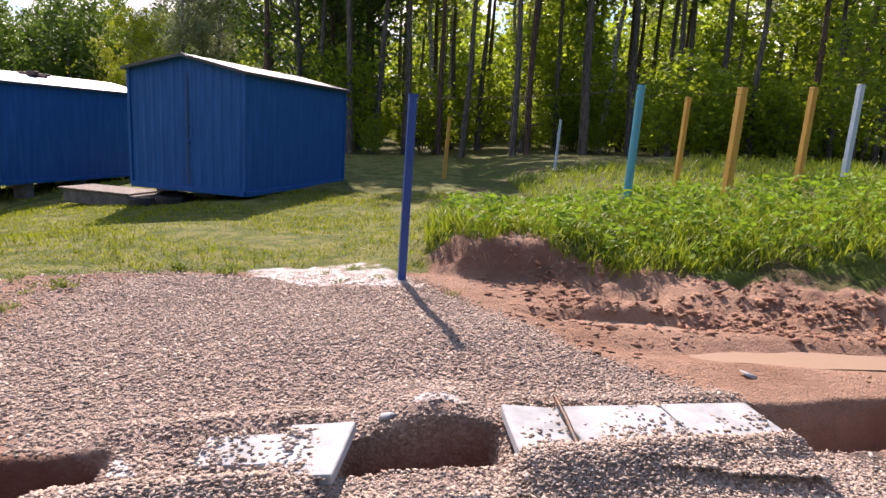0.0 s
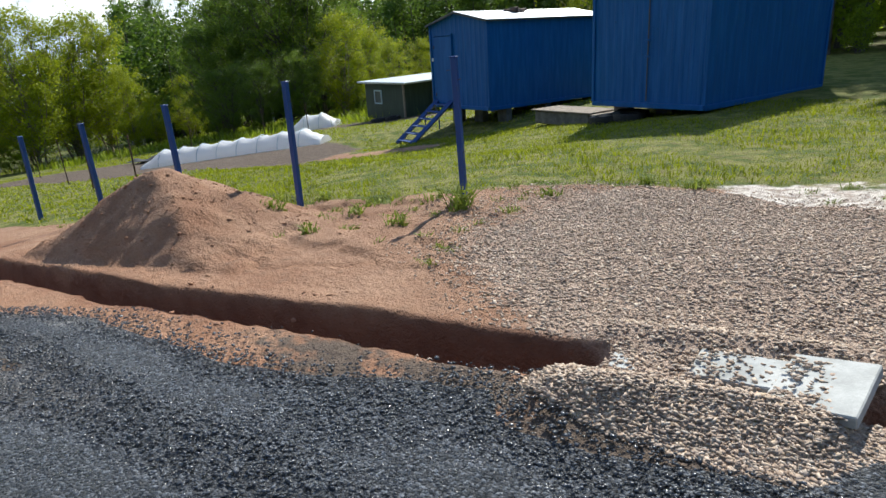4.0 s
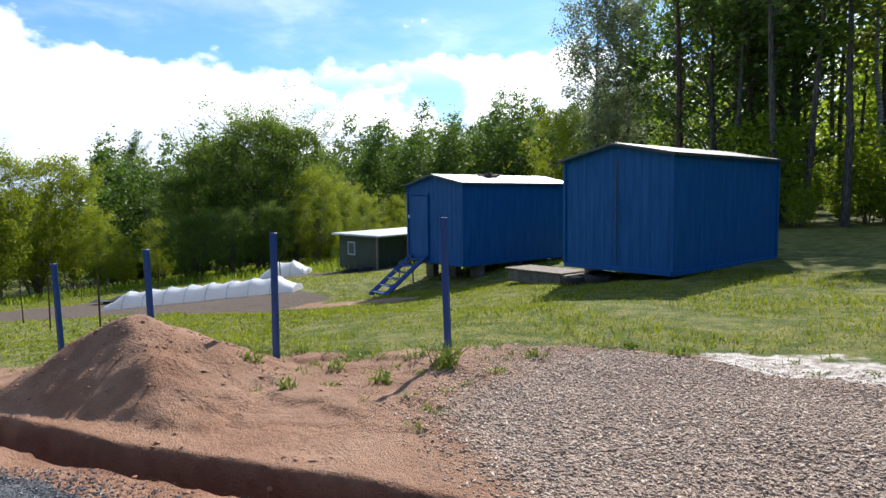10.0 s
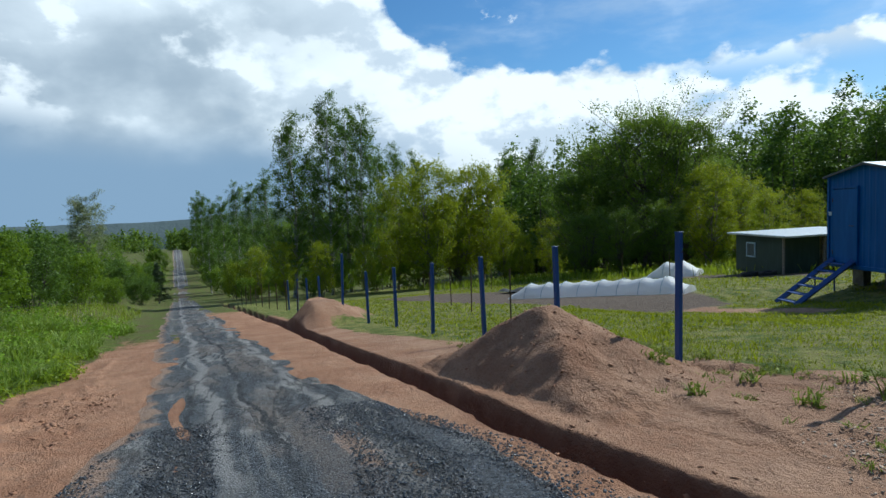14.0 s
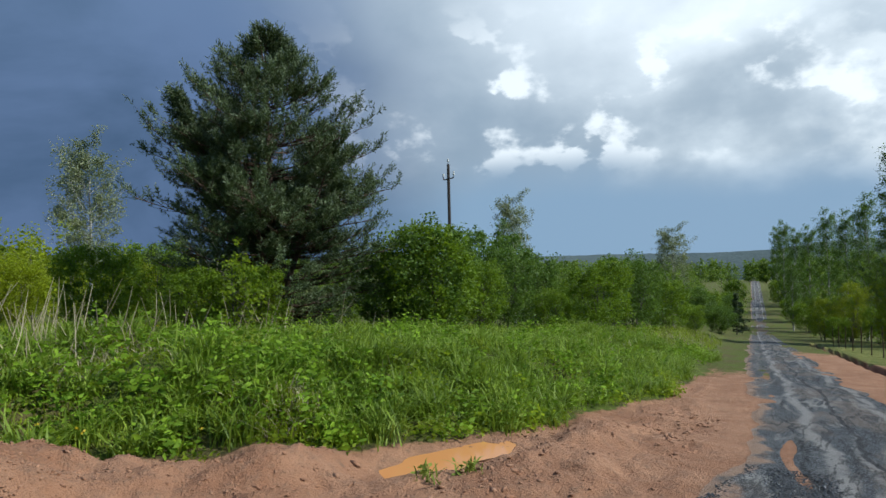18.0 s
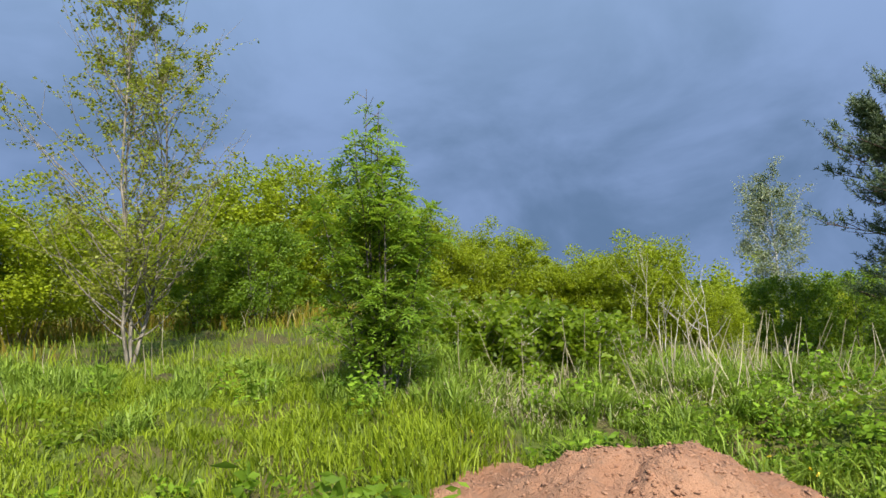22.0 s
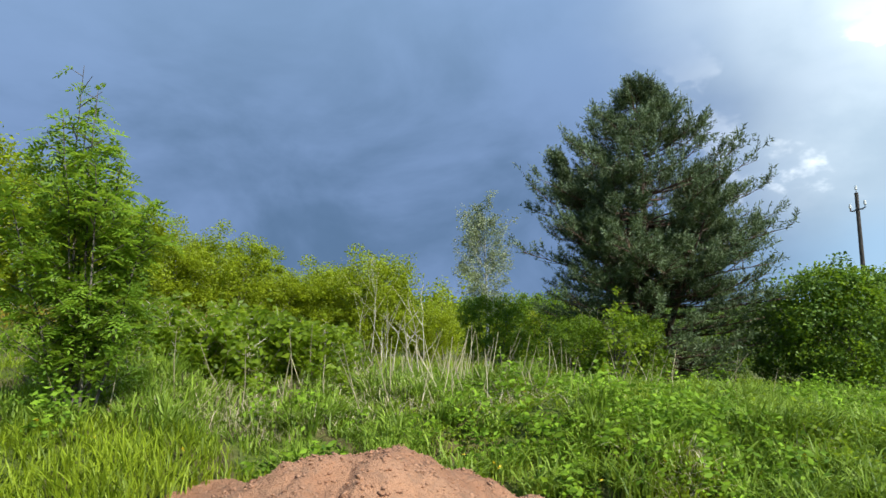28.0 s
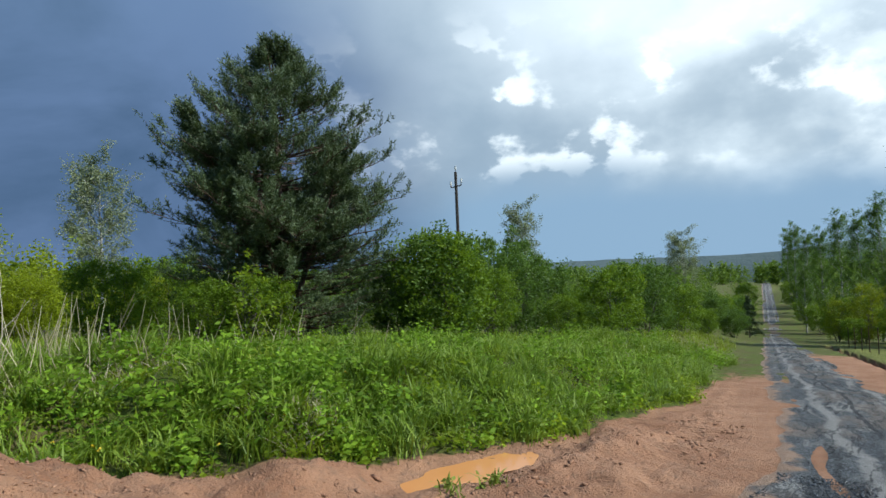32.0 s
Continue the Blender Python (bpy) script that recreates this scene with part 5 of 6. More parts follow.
tagged(new("clods", mesh_from("clods", *stones(rng, np.concatenate([P, (height(P[:, 0], P[:, 1]) + size * 0.1)[:, None]], 1), size, 0.55, 0.9), M_CLOD)), "crumbled clods of reddish sandy earth", "earth", kind="stuff")
for x, y, s in ((-7.9, 1.55, 0.09), (2.3, 4.05, 0.05), (-1.62, 2.2, 0.04), (-0.2, 3.0, 0.04)):
    v, f = stones(np.random.default_rng(int(s * 1000)), np.array([[0.0, 0, 0.0]]), np.array([s]), 0.35)
    tagged(new("rock", mesh_from("rock", v, f, M_CONCRETE)), "pale stone lying beside the track", "stone", "loose stones").matrix_basis = pose(x, y, ground_at(x, y) + s * 0.2)


# ---- the power line ----
def power_pole(x, y, h, turn):
    ob = thing("power_pole", (x, y, ground_at(x, y)), "dark timber power pole with two insulator arms", "power pole", "power poles", turn)
    part("shaft", rod((0, 0, -0.6), (0, 0, h), 0.15, 0.10, 10), M_POLE, ob)
    for s in (-1, 1):
        arm = part("hook", mesh_from("hook", *tubes([([(0, 0, h - 1.0), (s * 0.45, 0, h - 1.05), (s * 0.72, 0, h - 1.0), (s * 0.74, 0, h - 0.8)], [0.045] * 4)], 6), M_STEEL, True), M_STEEL, ob)
        part("insulator", rod((s * 0.74, 0, h - 0.82), (s * 0.74, 0, h - 0.58), 0.085, 0.05, 10), M_PORCELAIN, arm)
    arm = part("top_pin", rod((0, 0, h), (0, 0, h + 0.25), 0.025), M_STEEL, ob)
    part("insulator", rod((0, 0, h + 0.2), (0, 0, h + 0.42), 0.08, 0.05, 10), M_PORCELAIN, arm)


power_pole(-38.2, -22.5, 8.4 - ground_at(-38.2, -22.5) - 0.3, 60)
power_pole(-82.0, -40.5, 8.5, 60)


# ---- trees and bushes ----
def polar(bearing, dist):
    """A place by its bearing from the middle of the walk (degrees from north, counter-clockwise) and distance."""
    return -0.4 - dist * math.sin(radians(bearing)), -0.5 + dist * math.cos(radians(bearing))


def wander(rng, a, b, bow, k):
    a, b = np.asarray(a, float), np.asarray(b, float)
    t = np.linspace(0, 1, k)[:, None]
    off = rng.normal(0, bow, 3) * np.linalg.norm(b - a)
    return a + (b - a) * t + off * (t * (1 - t)) * 2 + rng.normal(0, bow * 0.25, (k, 3)) * np.linalg.norm(b - a) * (t > 0) * 0.5


def limbs(rng, h, shape, f0, count, up, trunk_r, stems=1, spread_=0.0, twigs=4, curl=0.25):
    """Trunk and limb paths, and the twig paths that carry the leaves. shape(f): crown radius at height share f."""
    wood, carriers = [], []
    for s in range(stems):
        a = rng.uniform(0, 2 * np.pi)
        hs = h * (1 if stems == 1 else rng.uniform(0.75, 1.0))
        top = np.array([np.cos(a), np.sin(a), 0]) * spread_ * rng.uniform(0.5, 1.0) + [0, 0, hs]
        foot = np.array([np.cos(a), np.sin(a), 0]) * (0.0 if stems == 1 else 0.12 * spread_)
        tp = wander(rng, foot - [0, 0, 0.15], top, 0.02 if stems == 1 else 0.06, 9)
        wood.append((tp, trunk_r / (1 if stems == 1 else stems ** 0.4) * (1 - np.linspace(0, 1, 9) * 0.9)))
        for _ in range(count // stems):
            f = f0 + (0.98 - f0) * rng.random() ** 0.9
            p = np.array([np.interp(f, np.linspace(0, 1, 9), tp[:, q]) for q in range(3)])
            b = rng.uniform(0, 2 * np.pi)
            ln = shape(f) * rng.uniform(0.65, 1.12)
            end = p + np.array([np.cos(b), np.sin(b), up * rng.uniform(0.5, 1.3)]) * ln
            lp = wander(rng, p, end, 0.08, 5)
            lp[:, 2] += curl * ln * np.linspace(0, 1, 5) ** 2 * up
            r0 = max(0.006, trunk_r * 0.34 * (1 - f * 0.75))
            wood.append((lp, r0 * (1 - np.linspace(0, 1, 5) * 0.8)))
            carriers.append(lp)
            for _ in range(twigs):
                q = rng.uniform(0.3, 0.95)
                c = np.array([np.interp(q, np.linspace(0, 1, 5), lp[:, d]) for d in range(3)])
                e = c + (rng.normal(0, 1, 3) * [1, 1, 0.6] + [0, 0, up * 0.5]) * ln * 0.22
                tw = wander(rng, c, e, 0.08, 3)
                wood.append((tw, r0 * 0.35 * np.array([1, 0.7, 0.4])))
                carriers.append(tw)
    return wood, carriers


def on_twigs(rng, carriers, k, scatter, outer=0.25):
    """k points strewn along the outer part of the twig paths."""
    even = np.stack([c if len(c) == 5 else np.stack([c[0], (c[0] + c[1]) / 2, c[1], (c[1] + c[2]) / 2, c[2]]) for c in carriers])
    pick = rng.integers(0, len(carriers), k)
    u = (outer + (1 - outer) * rng.random(k)) * 4
    j = np.minimum(u.astype(int), 3)
    P = even[pick, j] + (even[pick, j + 1] - even[pick, j]) * (u - j)[:, None]
    d = rng.normal(size=(k, 3))
    d /= np.linalg.norm(d, axis=1)[:, None]
    return P + d * scatter * 1.5 * rng.random((k, 1)) ** 0.6


def grow(name, place, label, category, wood, foliage, bark, leaf_mat, group="", turn=0.0, sides=6, extra=None, fine=True):
    ob = thing(name, (place[0], place[1], ground_at(*place)), label, category, group, turn)
    wood = wood if fine else [w for w in wood if len(w[0]) > 3]
    part("trunk", mesh_from("trunk", *tubes(wood, sides), bark, True), bark, ob)
    part("crown", mesh_from("crown", *foliage, leaf_mat), leaf_mat, ob)
    if extra:
        part("new_growth", mesh_from("new_growth", *extra[0], extra[1]), extra[1], ob)
    return ob


def dome(rng, k, r, h, base=0.0, pointed=0.0):
    """Points in the leafy outer shell of a lumpy rounded crown that reaches down to base."""
    d = rng.normal(size=(k, 3))
    d /= np.linalg.norm(d, axis=1)[:, None]
    lump = rng.normal(size=(14, 3))
    lump /= np.linalg.norm(lump, axis=1)[:, None]
    bump = np.exp(7 * ((d @ lump.T) - 1)).max(1)
    rad = (0.70 + 0.34 * bump) * (0.62 + 0.38 * rng.random(k) ** 0.5)
    P = d * rad[:, None]
    f = (P[:, 2] + 1) / 2
    P[:, :2] *= (r * (1 - pointed * np.clip(f - 0.3, 0, 1)))[:, None]
    P[:, 2] = base + f * (h - base)
    return P


def tufted(rng, k, r, h, base=0.0, pointed=0.0, m=70, tight=0.2):
    """Points in m separate leafy tufts spread over a lumpy crown, with gaps between them."""
    c = dome(rng, m, r, h, base, pointed)
    pick = rng.integers(0, m, k)
    d = rng.normal(size=(k, 3))
    d /= np.linalg.norm(d, axis=1)[:, None]
    rad = (tight * r * (0.45 + 1.0 * rng.random(m)))[pick] * rng.random(k) ** 0.42
    return c[pick] + d * rad[:, None] * [1, 1, 0.85]


def oriented(pts, d, u, long, wide):
    """A flat pointed leaf at each point, along d, its breadth along u."""
    tip, mid = pts + d * long, pts + d * long * 0.45
    v = np.stack([pts, mid + u * wide * 0.5, tip, mid - u * wide * 0.5], 1).reshape(-1, 3)
    i = np.arange(len(pts))[:, None] * 4
    return v, np.concatenate([i + [[0, 1, 2]], i + [[0, 2, 3]]])


def unit(v):
    return v / (np.linalg.norm(v, axis=1)[:, None] + 1e-9)


def brushes(rng, feet, way, length, k, needle, wide):
    """Pine shoots: k needles round each shoot, slanting forward."""
    n = len(feet)
    f = rng.random((n, k, 1))
    d = unit((way[:, None] * 0.75 + rng.normal(0, 0.62, (n, k, 3))).reshape(-1, 3))
    pts = (feet[:, None] + way[:, None] * length * f).reshape(-1, 3)
    u = unit(np.cross(d, rng.normal(size=d.shape)))
    return oriented(pts, d, u, needle * rng.uniform(0.7, 1.2, (n * k, 1)), wide)


def pinnate(rng, feet, way, length, pairs, leaflet, wide):
    """Feathered leaves: pairs of leaflets along a drooping midrib, one at the tip."""
    side = unit(np.cross(way, rng.normal(0, 0.35, way.shape) + [0, 0, 1.0]))
    flat = unit(np.cross(side, way))
    chunks = []
    for q in range(1, pairs + 1):
        f = q / (pairs + 0.5)
        at = feet + way * length * f - np.array([0, 0, 1.0]) * length * 0.35 * f ** 2
        for sgn in (-1, 1):
            d = unit(side * sgn + way * 0.55 + rng.normal(0, 0.16, way.shape) - flat * 0.12)
            chunks.append(oriented(at, d, unit(np.cross(d, flat)), leaflet * (1.05 - 0.35 * abs(f - 0.45)), wide))
    tip = feet + way * length - np.array([0, 0, 1.0]) * length * 0.35
    chunks.append(oriented(tip, unit(way - [0, 0, 0.4]), side, leaflet, wide))
    return fuse(chunks)


def again(ob, place, turn, size, lift=0.0):
    m = pose(place[0], place[1], ground_at(*place) - lift, 0, 0, turn) @ Matrix.Diagonal((size, size, size * (1 + 0.12 * math.sin(turn)), 1))
    return copy_thing(ob, m)


def oval(r, low=0.35):
    return lambda f: r * (max(0.0, 1 - abs((f - low) / (1 - low if f > low else low)) ** 2.2)) ** 0.5 + 0.08 * r


def cone(r):
    return lambda f: r * (1.02 - f) ** 0.75


rng = np.random.default_rng(40)

# the lone pine behind the bank: a leader with whorls, side stems, shoots like bottle brushes
def pine_shape(f):
    return float(np.interp(f, [0, 0.08, 0.25, 0.42, 0.58, 0.72, 0.86, 1.0], [1.5, 2.1, 2.75, 3.05, 2.80, 1.95, 0.95, 0.15]))


def pine_stem(foot, top, girth, shape, count, f0):
    """A leaning stem with limbs that droop low down and sweep up towards the top."""
    tp = wander(rng, foot, top, 0.015, 9)
    wood, carry = [(tp, girth * (1 - 0.92 * np.linspace(0, 1, 9)))], []
    for j in range(count):
        f = f0 + (0.985 - f0) * ((j + rng.random()) / count) ** 0.85
        p = np.array([np.interp(f, np.linspace(0, 1, 9), tp[:, q]) for q in range(3)])
        a, ln = rng.uniform(0, 2 * np.pi), shape(f) * rng.uniform(0.72, 1.10)
        out = np.array([np.cos(a), np.sin(a), 0])
        t = np.linspace(0, 1, 5)[:, None]
        lift = (-0.10 + 0.50 * f ** 2) * ln
        lp = p + out * ln * t + np.array([0, 0, 1.0]) * (lift * t + (0.10 + 0.18 * f) * ln * t ** 3) + rng.normal(0, 0.03 * ln, (5, 3)) * t
        r0 = max(0.006, girth * 0.32 * (1 - f * 0.8))
        wood.append((lp, r0 * (1 - np.linspace(0, 1, 5) * 0.85)))
        carry.append(lp)
        for q in np.linspace(0.28, 0.97, 5 + int(ln * 3)):
            c = np.array([np.interp(q, np.linspace(0, 1, 5), lp[:, e]) for e in range(3)])
            b = a + rng.choice([-1, 1]) * rng.uniform(0.4, 1.2)
            e = c + np.array([np.cos(b), np.sin(b), rng.uniform(0.0, 0.5) + 0.4 * f]) * ln * rng.uniform(0.14, 0.30) * (1.15 - 0.5 * q)
            tw_ = wander(rng, c, e, 0.06, 3)
            wood.append((tw_, r0 * 0.3 * np.array([1, 0.7, 0.4])))
            carry.append(tw_)
    return wood, carry


wood, tw = pine_stem((0, 0, -0.2), (0.1, 0.0, 8.1), 0.17, pine_shape, 200, 0.04)
wood.append((wander(rng, (0.1, 0, 6.9), (0.5, 0.2, 8.0), 0.02, 5), 0.03 * np.linspace(1, 0.2, 5)))
tw.append(wood[-1][0])
for ang, reach, h in ((20, 1.7, 5.5), (105, 1.9, 5.1), (160, 1.6, 5.7), (235, 2.0, 4.8), (305, 1.9, 5.6), (322, 2.1, 6.3)):
    w2, t2 = pine_stem((0, 0, 0.4), (reach * math.cos(radians(ang)), reach * math.sin(radians(ang)), h), 0.09, lambda f: 0.18 + 1.5 * (1.0 - f) ** 0.7, 42, 0.35)
    wood, tw = wood + w2, tw + t2
ends = np.array([c[-1] for c in tw])
anch = np.concatenate([on_twigs(rng, tw, 8200, 0.06, 0.40), ends])
axis_out = unit(anch * [1, 1, 0] + 1e-6)
lit_up = np.clip((anch[:, 2:3] - 1.0) / 4.0, 0.1, 1.0)
way = unit(axis_out * rng.uniform(0.25, 0.9, (len(anch), 1)) + np.array([0, 0, 1.0]) * (0.35 + 0.75 * lit_up) + rng.normal(0, 0.30, anch.shape))
pine_place = (-12.2, -12.9)
tips = rng.random(len(anch)) < 0.30 * lit_up[:, 0] + 0.06
grow("pine_tree", pine_place, "bushy dark green lone pine with several stems", "pine tree", wood, brushes(rng, anch, way, 0.30, 20, 0.12, 0.021), M_BARK_PINE, M_NEEDLE,
     extra=(brushes(rng, anch[tips] + way[tips] * 0.24, way[tips], 0.16, 12, 0.075, 0.017), M_NEEDLE_TIP))
dead, _ = limbs(rng, 2.2, lambda f: 1.5, 0.25, 16, 0.1, 0.05, 2, 1.4, 3)
tagged(new("dead_branches", mesh_from("dead_branches", *tubes(dead, 5), M_BARK_GREY, True)), "bare grey dead branches below the lone pine", "dead branches").matrix_basis = pose(-11.5, -12.0, ground_at(-11.5, -12.0))

# the tall young birch in the meadow
wood, tw = limbs(rng, 9.8, lambda f: 2.25 * (1.02 - f) ** 0.5 * min(1, f * 1.6 + 0.55), 0.08, 150, 1.1, 0.055, 3, 0.6, 6)
grow("birch_tree", (5.17, -12.1), "tall slender birch with thin yellow-green spring leaves", "birch tree", wood, leaves(rng, on_twigs(rng, [c for c in tw if rng.random() < 1.25 - 0.075 * c[-1][2]], 21000, 0.07, 0.15), 0.050, 1.3), M_BARK_GREY, M_LEAF_BIRCH)

# the rowan near the road: feathered leaves on many upright stems
wood, tw = [], []
for j in range(10):
    a, q = 2.4 * j, j / 9
    hs = 3.55 - 1.45 * q ** 0.8
    tp = wander(rng, (0.14 * q * math.cos(a), 0.14 * q * math.sin(a), -0.1), ((0.05 + 0.66 * q) * math.cos(a), (0.05 + 0.66 * q) * math.sin(a), hs), 0.025, 9)
    wood.append((tp, 0.020 * (1 - 0.85 * np.linspace(0, 1, 9))))
    for f in np.linspace(0.16, 0.97, 20):
        c = np.array([np.interp(f, np.linspace(0, 1, 9), tp[:, e]) for e in range(3)])
        b, ln = rng.uniform(0, 2 * np.pi), 0.10 + 0.50 * (1 - f) ** 0.7 * rng.uniform(0.5, 1.2)
        t3 = wander(rng, c, c + np.array([math.cos(b), math.sin(b), 0.65]) * ln, 0.05, 3)
        wood.append((t3, 0.006 * np.array([1, 0.7, 0.4])))
        tw.append(t3)
anch = on_twigs(rng, tw, 2700, 0.04, 0.3)
anch = anch[rng.random(len(anch)) < 1.0 - 0.72 * np.clip((anch[:, 2] - 2.0) / 1.2, 0, 1)]
way = unit(anch * [1, 1, 0] * 0.5 + rng.normal(0, 0.7, anch.shape) * [1, 1, 0.45] + [0, 0, 0.05])
grow("rowan_tree", (0.22, -7.75), "young fresh green rowan with many stems in the grass", "rowan tree", wood, pinnate(rng, anch, way, 0.17, 5, 0.066, 0.026), M_BARK_DARK, M_LEAF_ROWAN)

# small birch beyond the meadow
wood, tw = limbs(rng, 8.2, oval(1.55, 0.55), 0.28, 46, 0.9, 0.09, 1, 0, 4)
small_birch = grow("birch_tree", polar(150.8, 31), "slim white-stemmed birch with thin silvery leaves", "birch tree", wood, leaves(rng, np.concatenate([on_twigs(rng, tw, 7000, 0.16), tufted(rng, 9000, 1.5, 8.5, 2.4, 0.5, 70, 0.26)]), 0.066, 1.3), M_BARK_BIRCH, M_LEAF_SILVER, "birches in the valley scrub")
for bearing, dist, size in ((226.5, 27, 0.98), (224, 29, 0.80), (221.3, 27, 0.86), (228.5, 26, 0.9), (231.5, 22, 0.85), (234, 24, 0.9), (100.3, 88, 1.75)):
    again(small_birch, polar(bearing, dist), bearing * 7, size)

# rounded willows and other scrub
def bush(h, r, k, size, leaf_mat, bark, label, place, name="bush", stems=9, group="", category="bush", up=0.8, airy=False):
    shell = dome(rng, k - k // 3, r, h, 0.03 * h, 0.25) if airy else tufted(rng, k - k // 3, r, h, 0.03 * h, 0.25, 110 if r > 1.3 else 34, 0.17 if r > 1.3 else 0.24)
    wood, tw = limbs(rng, h * 0.86, oval(r * 0.52, 0.5), 0.18, 54, up, 0.05, stems, r * 0.62, 3)
    return grow(name, place, label, category, wood, leaves(rng, np.concatenate([on_twigs(rng, tw, k // 3, 0.09 * r, 0.1), shell]), size, 1.4), bark, leaf_mat, group, 0, 4, None, r < 1.3)


WILLOWS, SCRUB = "rounded willows at the meadow's edge", "green scrub beyond the bank"
willow = bush(4.9, 2.7, 30000, 0.070, M_LEAF_WILLOW, M_BARK_GREY, "rounded yellow-green willow bush", polar(161.6, 26), "willow_bush", 9, WILLOWS, "willow")
for bearing, dist, size in ((166, 28, 0.98), (170.0, 27, 0.82), (174.2, 25, 0.88), (178.4, 25, 0.72), (156.3, 29, 0.66), (183.5, 23, 0.92), (193.6, 23, 1.28), (198.5, 24, 1.0), (189, 27, 1.15), (203, 22, 0.72), (207.5, 24, 0.85), (160, 38, 0.9), (147, 40, 0.8), (143, 45, 0.8), (213, 19, 0.95)):
    again(willow, polar(bearing, dist), bearing * 11, size)
green = bush(3.5, 1.8, 13000, 0.062, M_LEAF_SCRUB, M_BARK_DARK, "dense fresh green shrub", polar(122.4, 17.5), "shrub", 8, SCRUB, "shrub")
for bearing, dist, size in ((118.0, 20, 0.66), (111.0, 23, 0.55), (106.8, 24, 0.86), (101.0, 36, 0.9), (98.8, 44, 0.55), (108.5, 40, 1.0), (130.5, 22, 0.6), (138.5, 15.3, 0.62), (143.0, 15.6, 0.55), (150.5, 21, 0.75), (146, 24, 0.9), (217.5, 20, 1.1), (220, 17, 0.6), (195.5, 19, 0.95), (200, 19.5, 0.85), (97.3, 75, 1.1), (210, 27, 1.1), (85.5, 55, 0.9), (82.5, 50, 0.7), (79.5, 49, 0.75), (76.5, 48, 0.7), (87.5, 64, 1.1), (89, 74, 1.2), (90.2, 88, 1.2), (91.2, 104, 1.2), (88.2, 55, 0.6), (73.5, 46, 0.6), (95.9, 95, 1.3), (95.4, 120, 1.5), (92.0, 130, 1.4)):
    again(green, polar(bearing, dist), bearing * 13, size)
low = bush(1.25, 0.95, 2600, 0.075, M_LEAF_YOUNG, M_BARK_DEAD, "low leafy bush with bleached dry stems", polar(171.5, 8.7), "low_bush", 10, "low bushes in the meadow")
for bearing, dist, size in ((176.6, 8.6, 0.82), (167.3, 8.6, 0.78), (180.5, 9.4, 0.9), (163.6, 9.4, 0.42), (173.8, 9.8, 1.0), (185.5, 10.5, 0.7)):
    again(low, polar(bearing, dist), bearing * 9, size)
sap = bush(2.6, 0.6, 900, 0.07, M_LEAF_YOUNG, M_BARK_DARK, "bright green sapling before the lone pine", polar(139.5, 14.2), "sapling", 2, "saplings")
again(sap, polar(136.5, 14.8), 40, 0.6)

# bleached dead stems among the willows
for bearing, dist, h in ((162.0, 22, 3.6), (157.5, 9.4, 1.5), (160.2, 9.0, 1.2), (141.0, 16.0, 2.2)):
    wood, tw = limbs(rng, h, oval(h * 0.25, 0.5), 0.3, 12, 1.2, 0.022, 3, h * 0.18, 2)
    p = polar(bearing, dist)
    tagged(new("dead_shrub", mesh_from("dead_shrub", *tubes(wood, 5), M_BARK_DEAD, True)), "bleached bare dead stems", "dead shrub", "dead stems").matrix_basis = pose(*p, ground_at(*p))

# trees of the valley, west and north-west
deep_green = bush(3.6, 1.9, 13000, 0.062, M_LEAF_MID, M_BARK_DARK, "rounded dark green sallow bush", polar(123.4, 17.5), "sallow_bush", 8, SCRUB, "shrub")
for bearing, dist, size in ((126.8, 19, 0.86), (115.6, 24, 0.95), (104.0, 29, 0.95), (113.4, 33, 1.3), (119.8, 33, 1.2), (98.6, 58, 1.1), (102.3, 48, 1.3), (109.8, 30, 0.6), (117.2, 27, 1.25), (105.2, 62, 2.1), (96.6, 62, 0.9), (96.1, 84, 1.2)):
    again(deep_green, polar(bearing, dist), bearing * 31, size)
again(small_birch, polar(114.3, 46), 20, 1.05)
wood, tw = limbs(rng, 14.0, oval(1.6, 0.45), 0.10, 64, 1.1, 0.16, 1, 0, 4)
VALLEY = "tall birches beside the track"
valley_birch = grow("birch_tree", polar(84.0, 50), "tall birch with a white stem and airy green crown", "birch tree", wood, leaves(rng, np.concatenate([on_twigs(rng, tw, 9000, 0.22), tufted(rng, 9000, 1.5, 14.2, 1.5, 0.6, 90, 0.32)]), 0.088, 1.3), M_BARK_BIRCH, M_LEAF_MID, VALLEY, 0, 4, None, False)
for bearing, dist, size in ((82.3, 52, 0.95), (80.6, 49, 1.02), (78.9, 54, 1.06), (77.4, 50, 0.96), (76.0, 53, 0.92), (74.4, 56, 0.80), (86.3, 68, 0.92), (87.6, 76, 0.9), (88.8, 84, 0.9), (90.0, 95, 0.95), (90.9, 108, 1.0), (91.7, 120, 1.0), (72.6, 60, 0.85), (64.3, 70, 1.0), (61.8, 72, 0.95), (66.5, 66, 0.86), (91.2, 90, 0.7), (92.2, 140, 1.0)):
    again(valley_birch, polar(bearing, dist), bearing * 17, size)
wood, tw = limbs(rng, 9.5, oval(2.7, 0.45), 0.08, 60, 0.9, 0.13, 4, 1.6, 4)
LIGHT = "bright young trees at the garden's end"
young = grow("aspen_tree", polar(71.5, 44), "broad yellow-green young aspen", "aspen tree", wood, leaves(rng, np.concatenate([on_twigs(rng, tw, 8000, 0.26), tufted(rng, 15000, 2.6, 9.8, 0.2, 0.5, 110, 0.20)]), 0.085, 1.3), M_BARK_GREY, M_LEAF_WILLOW, LIGHT, 0, 4, None, False)
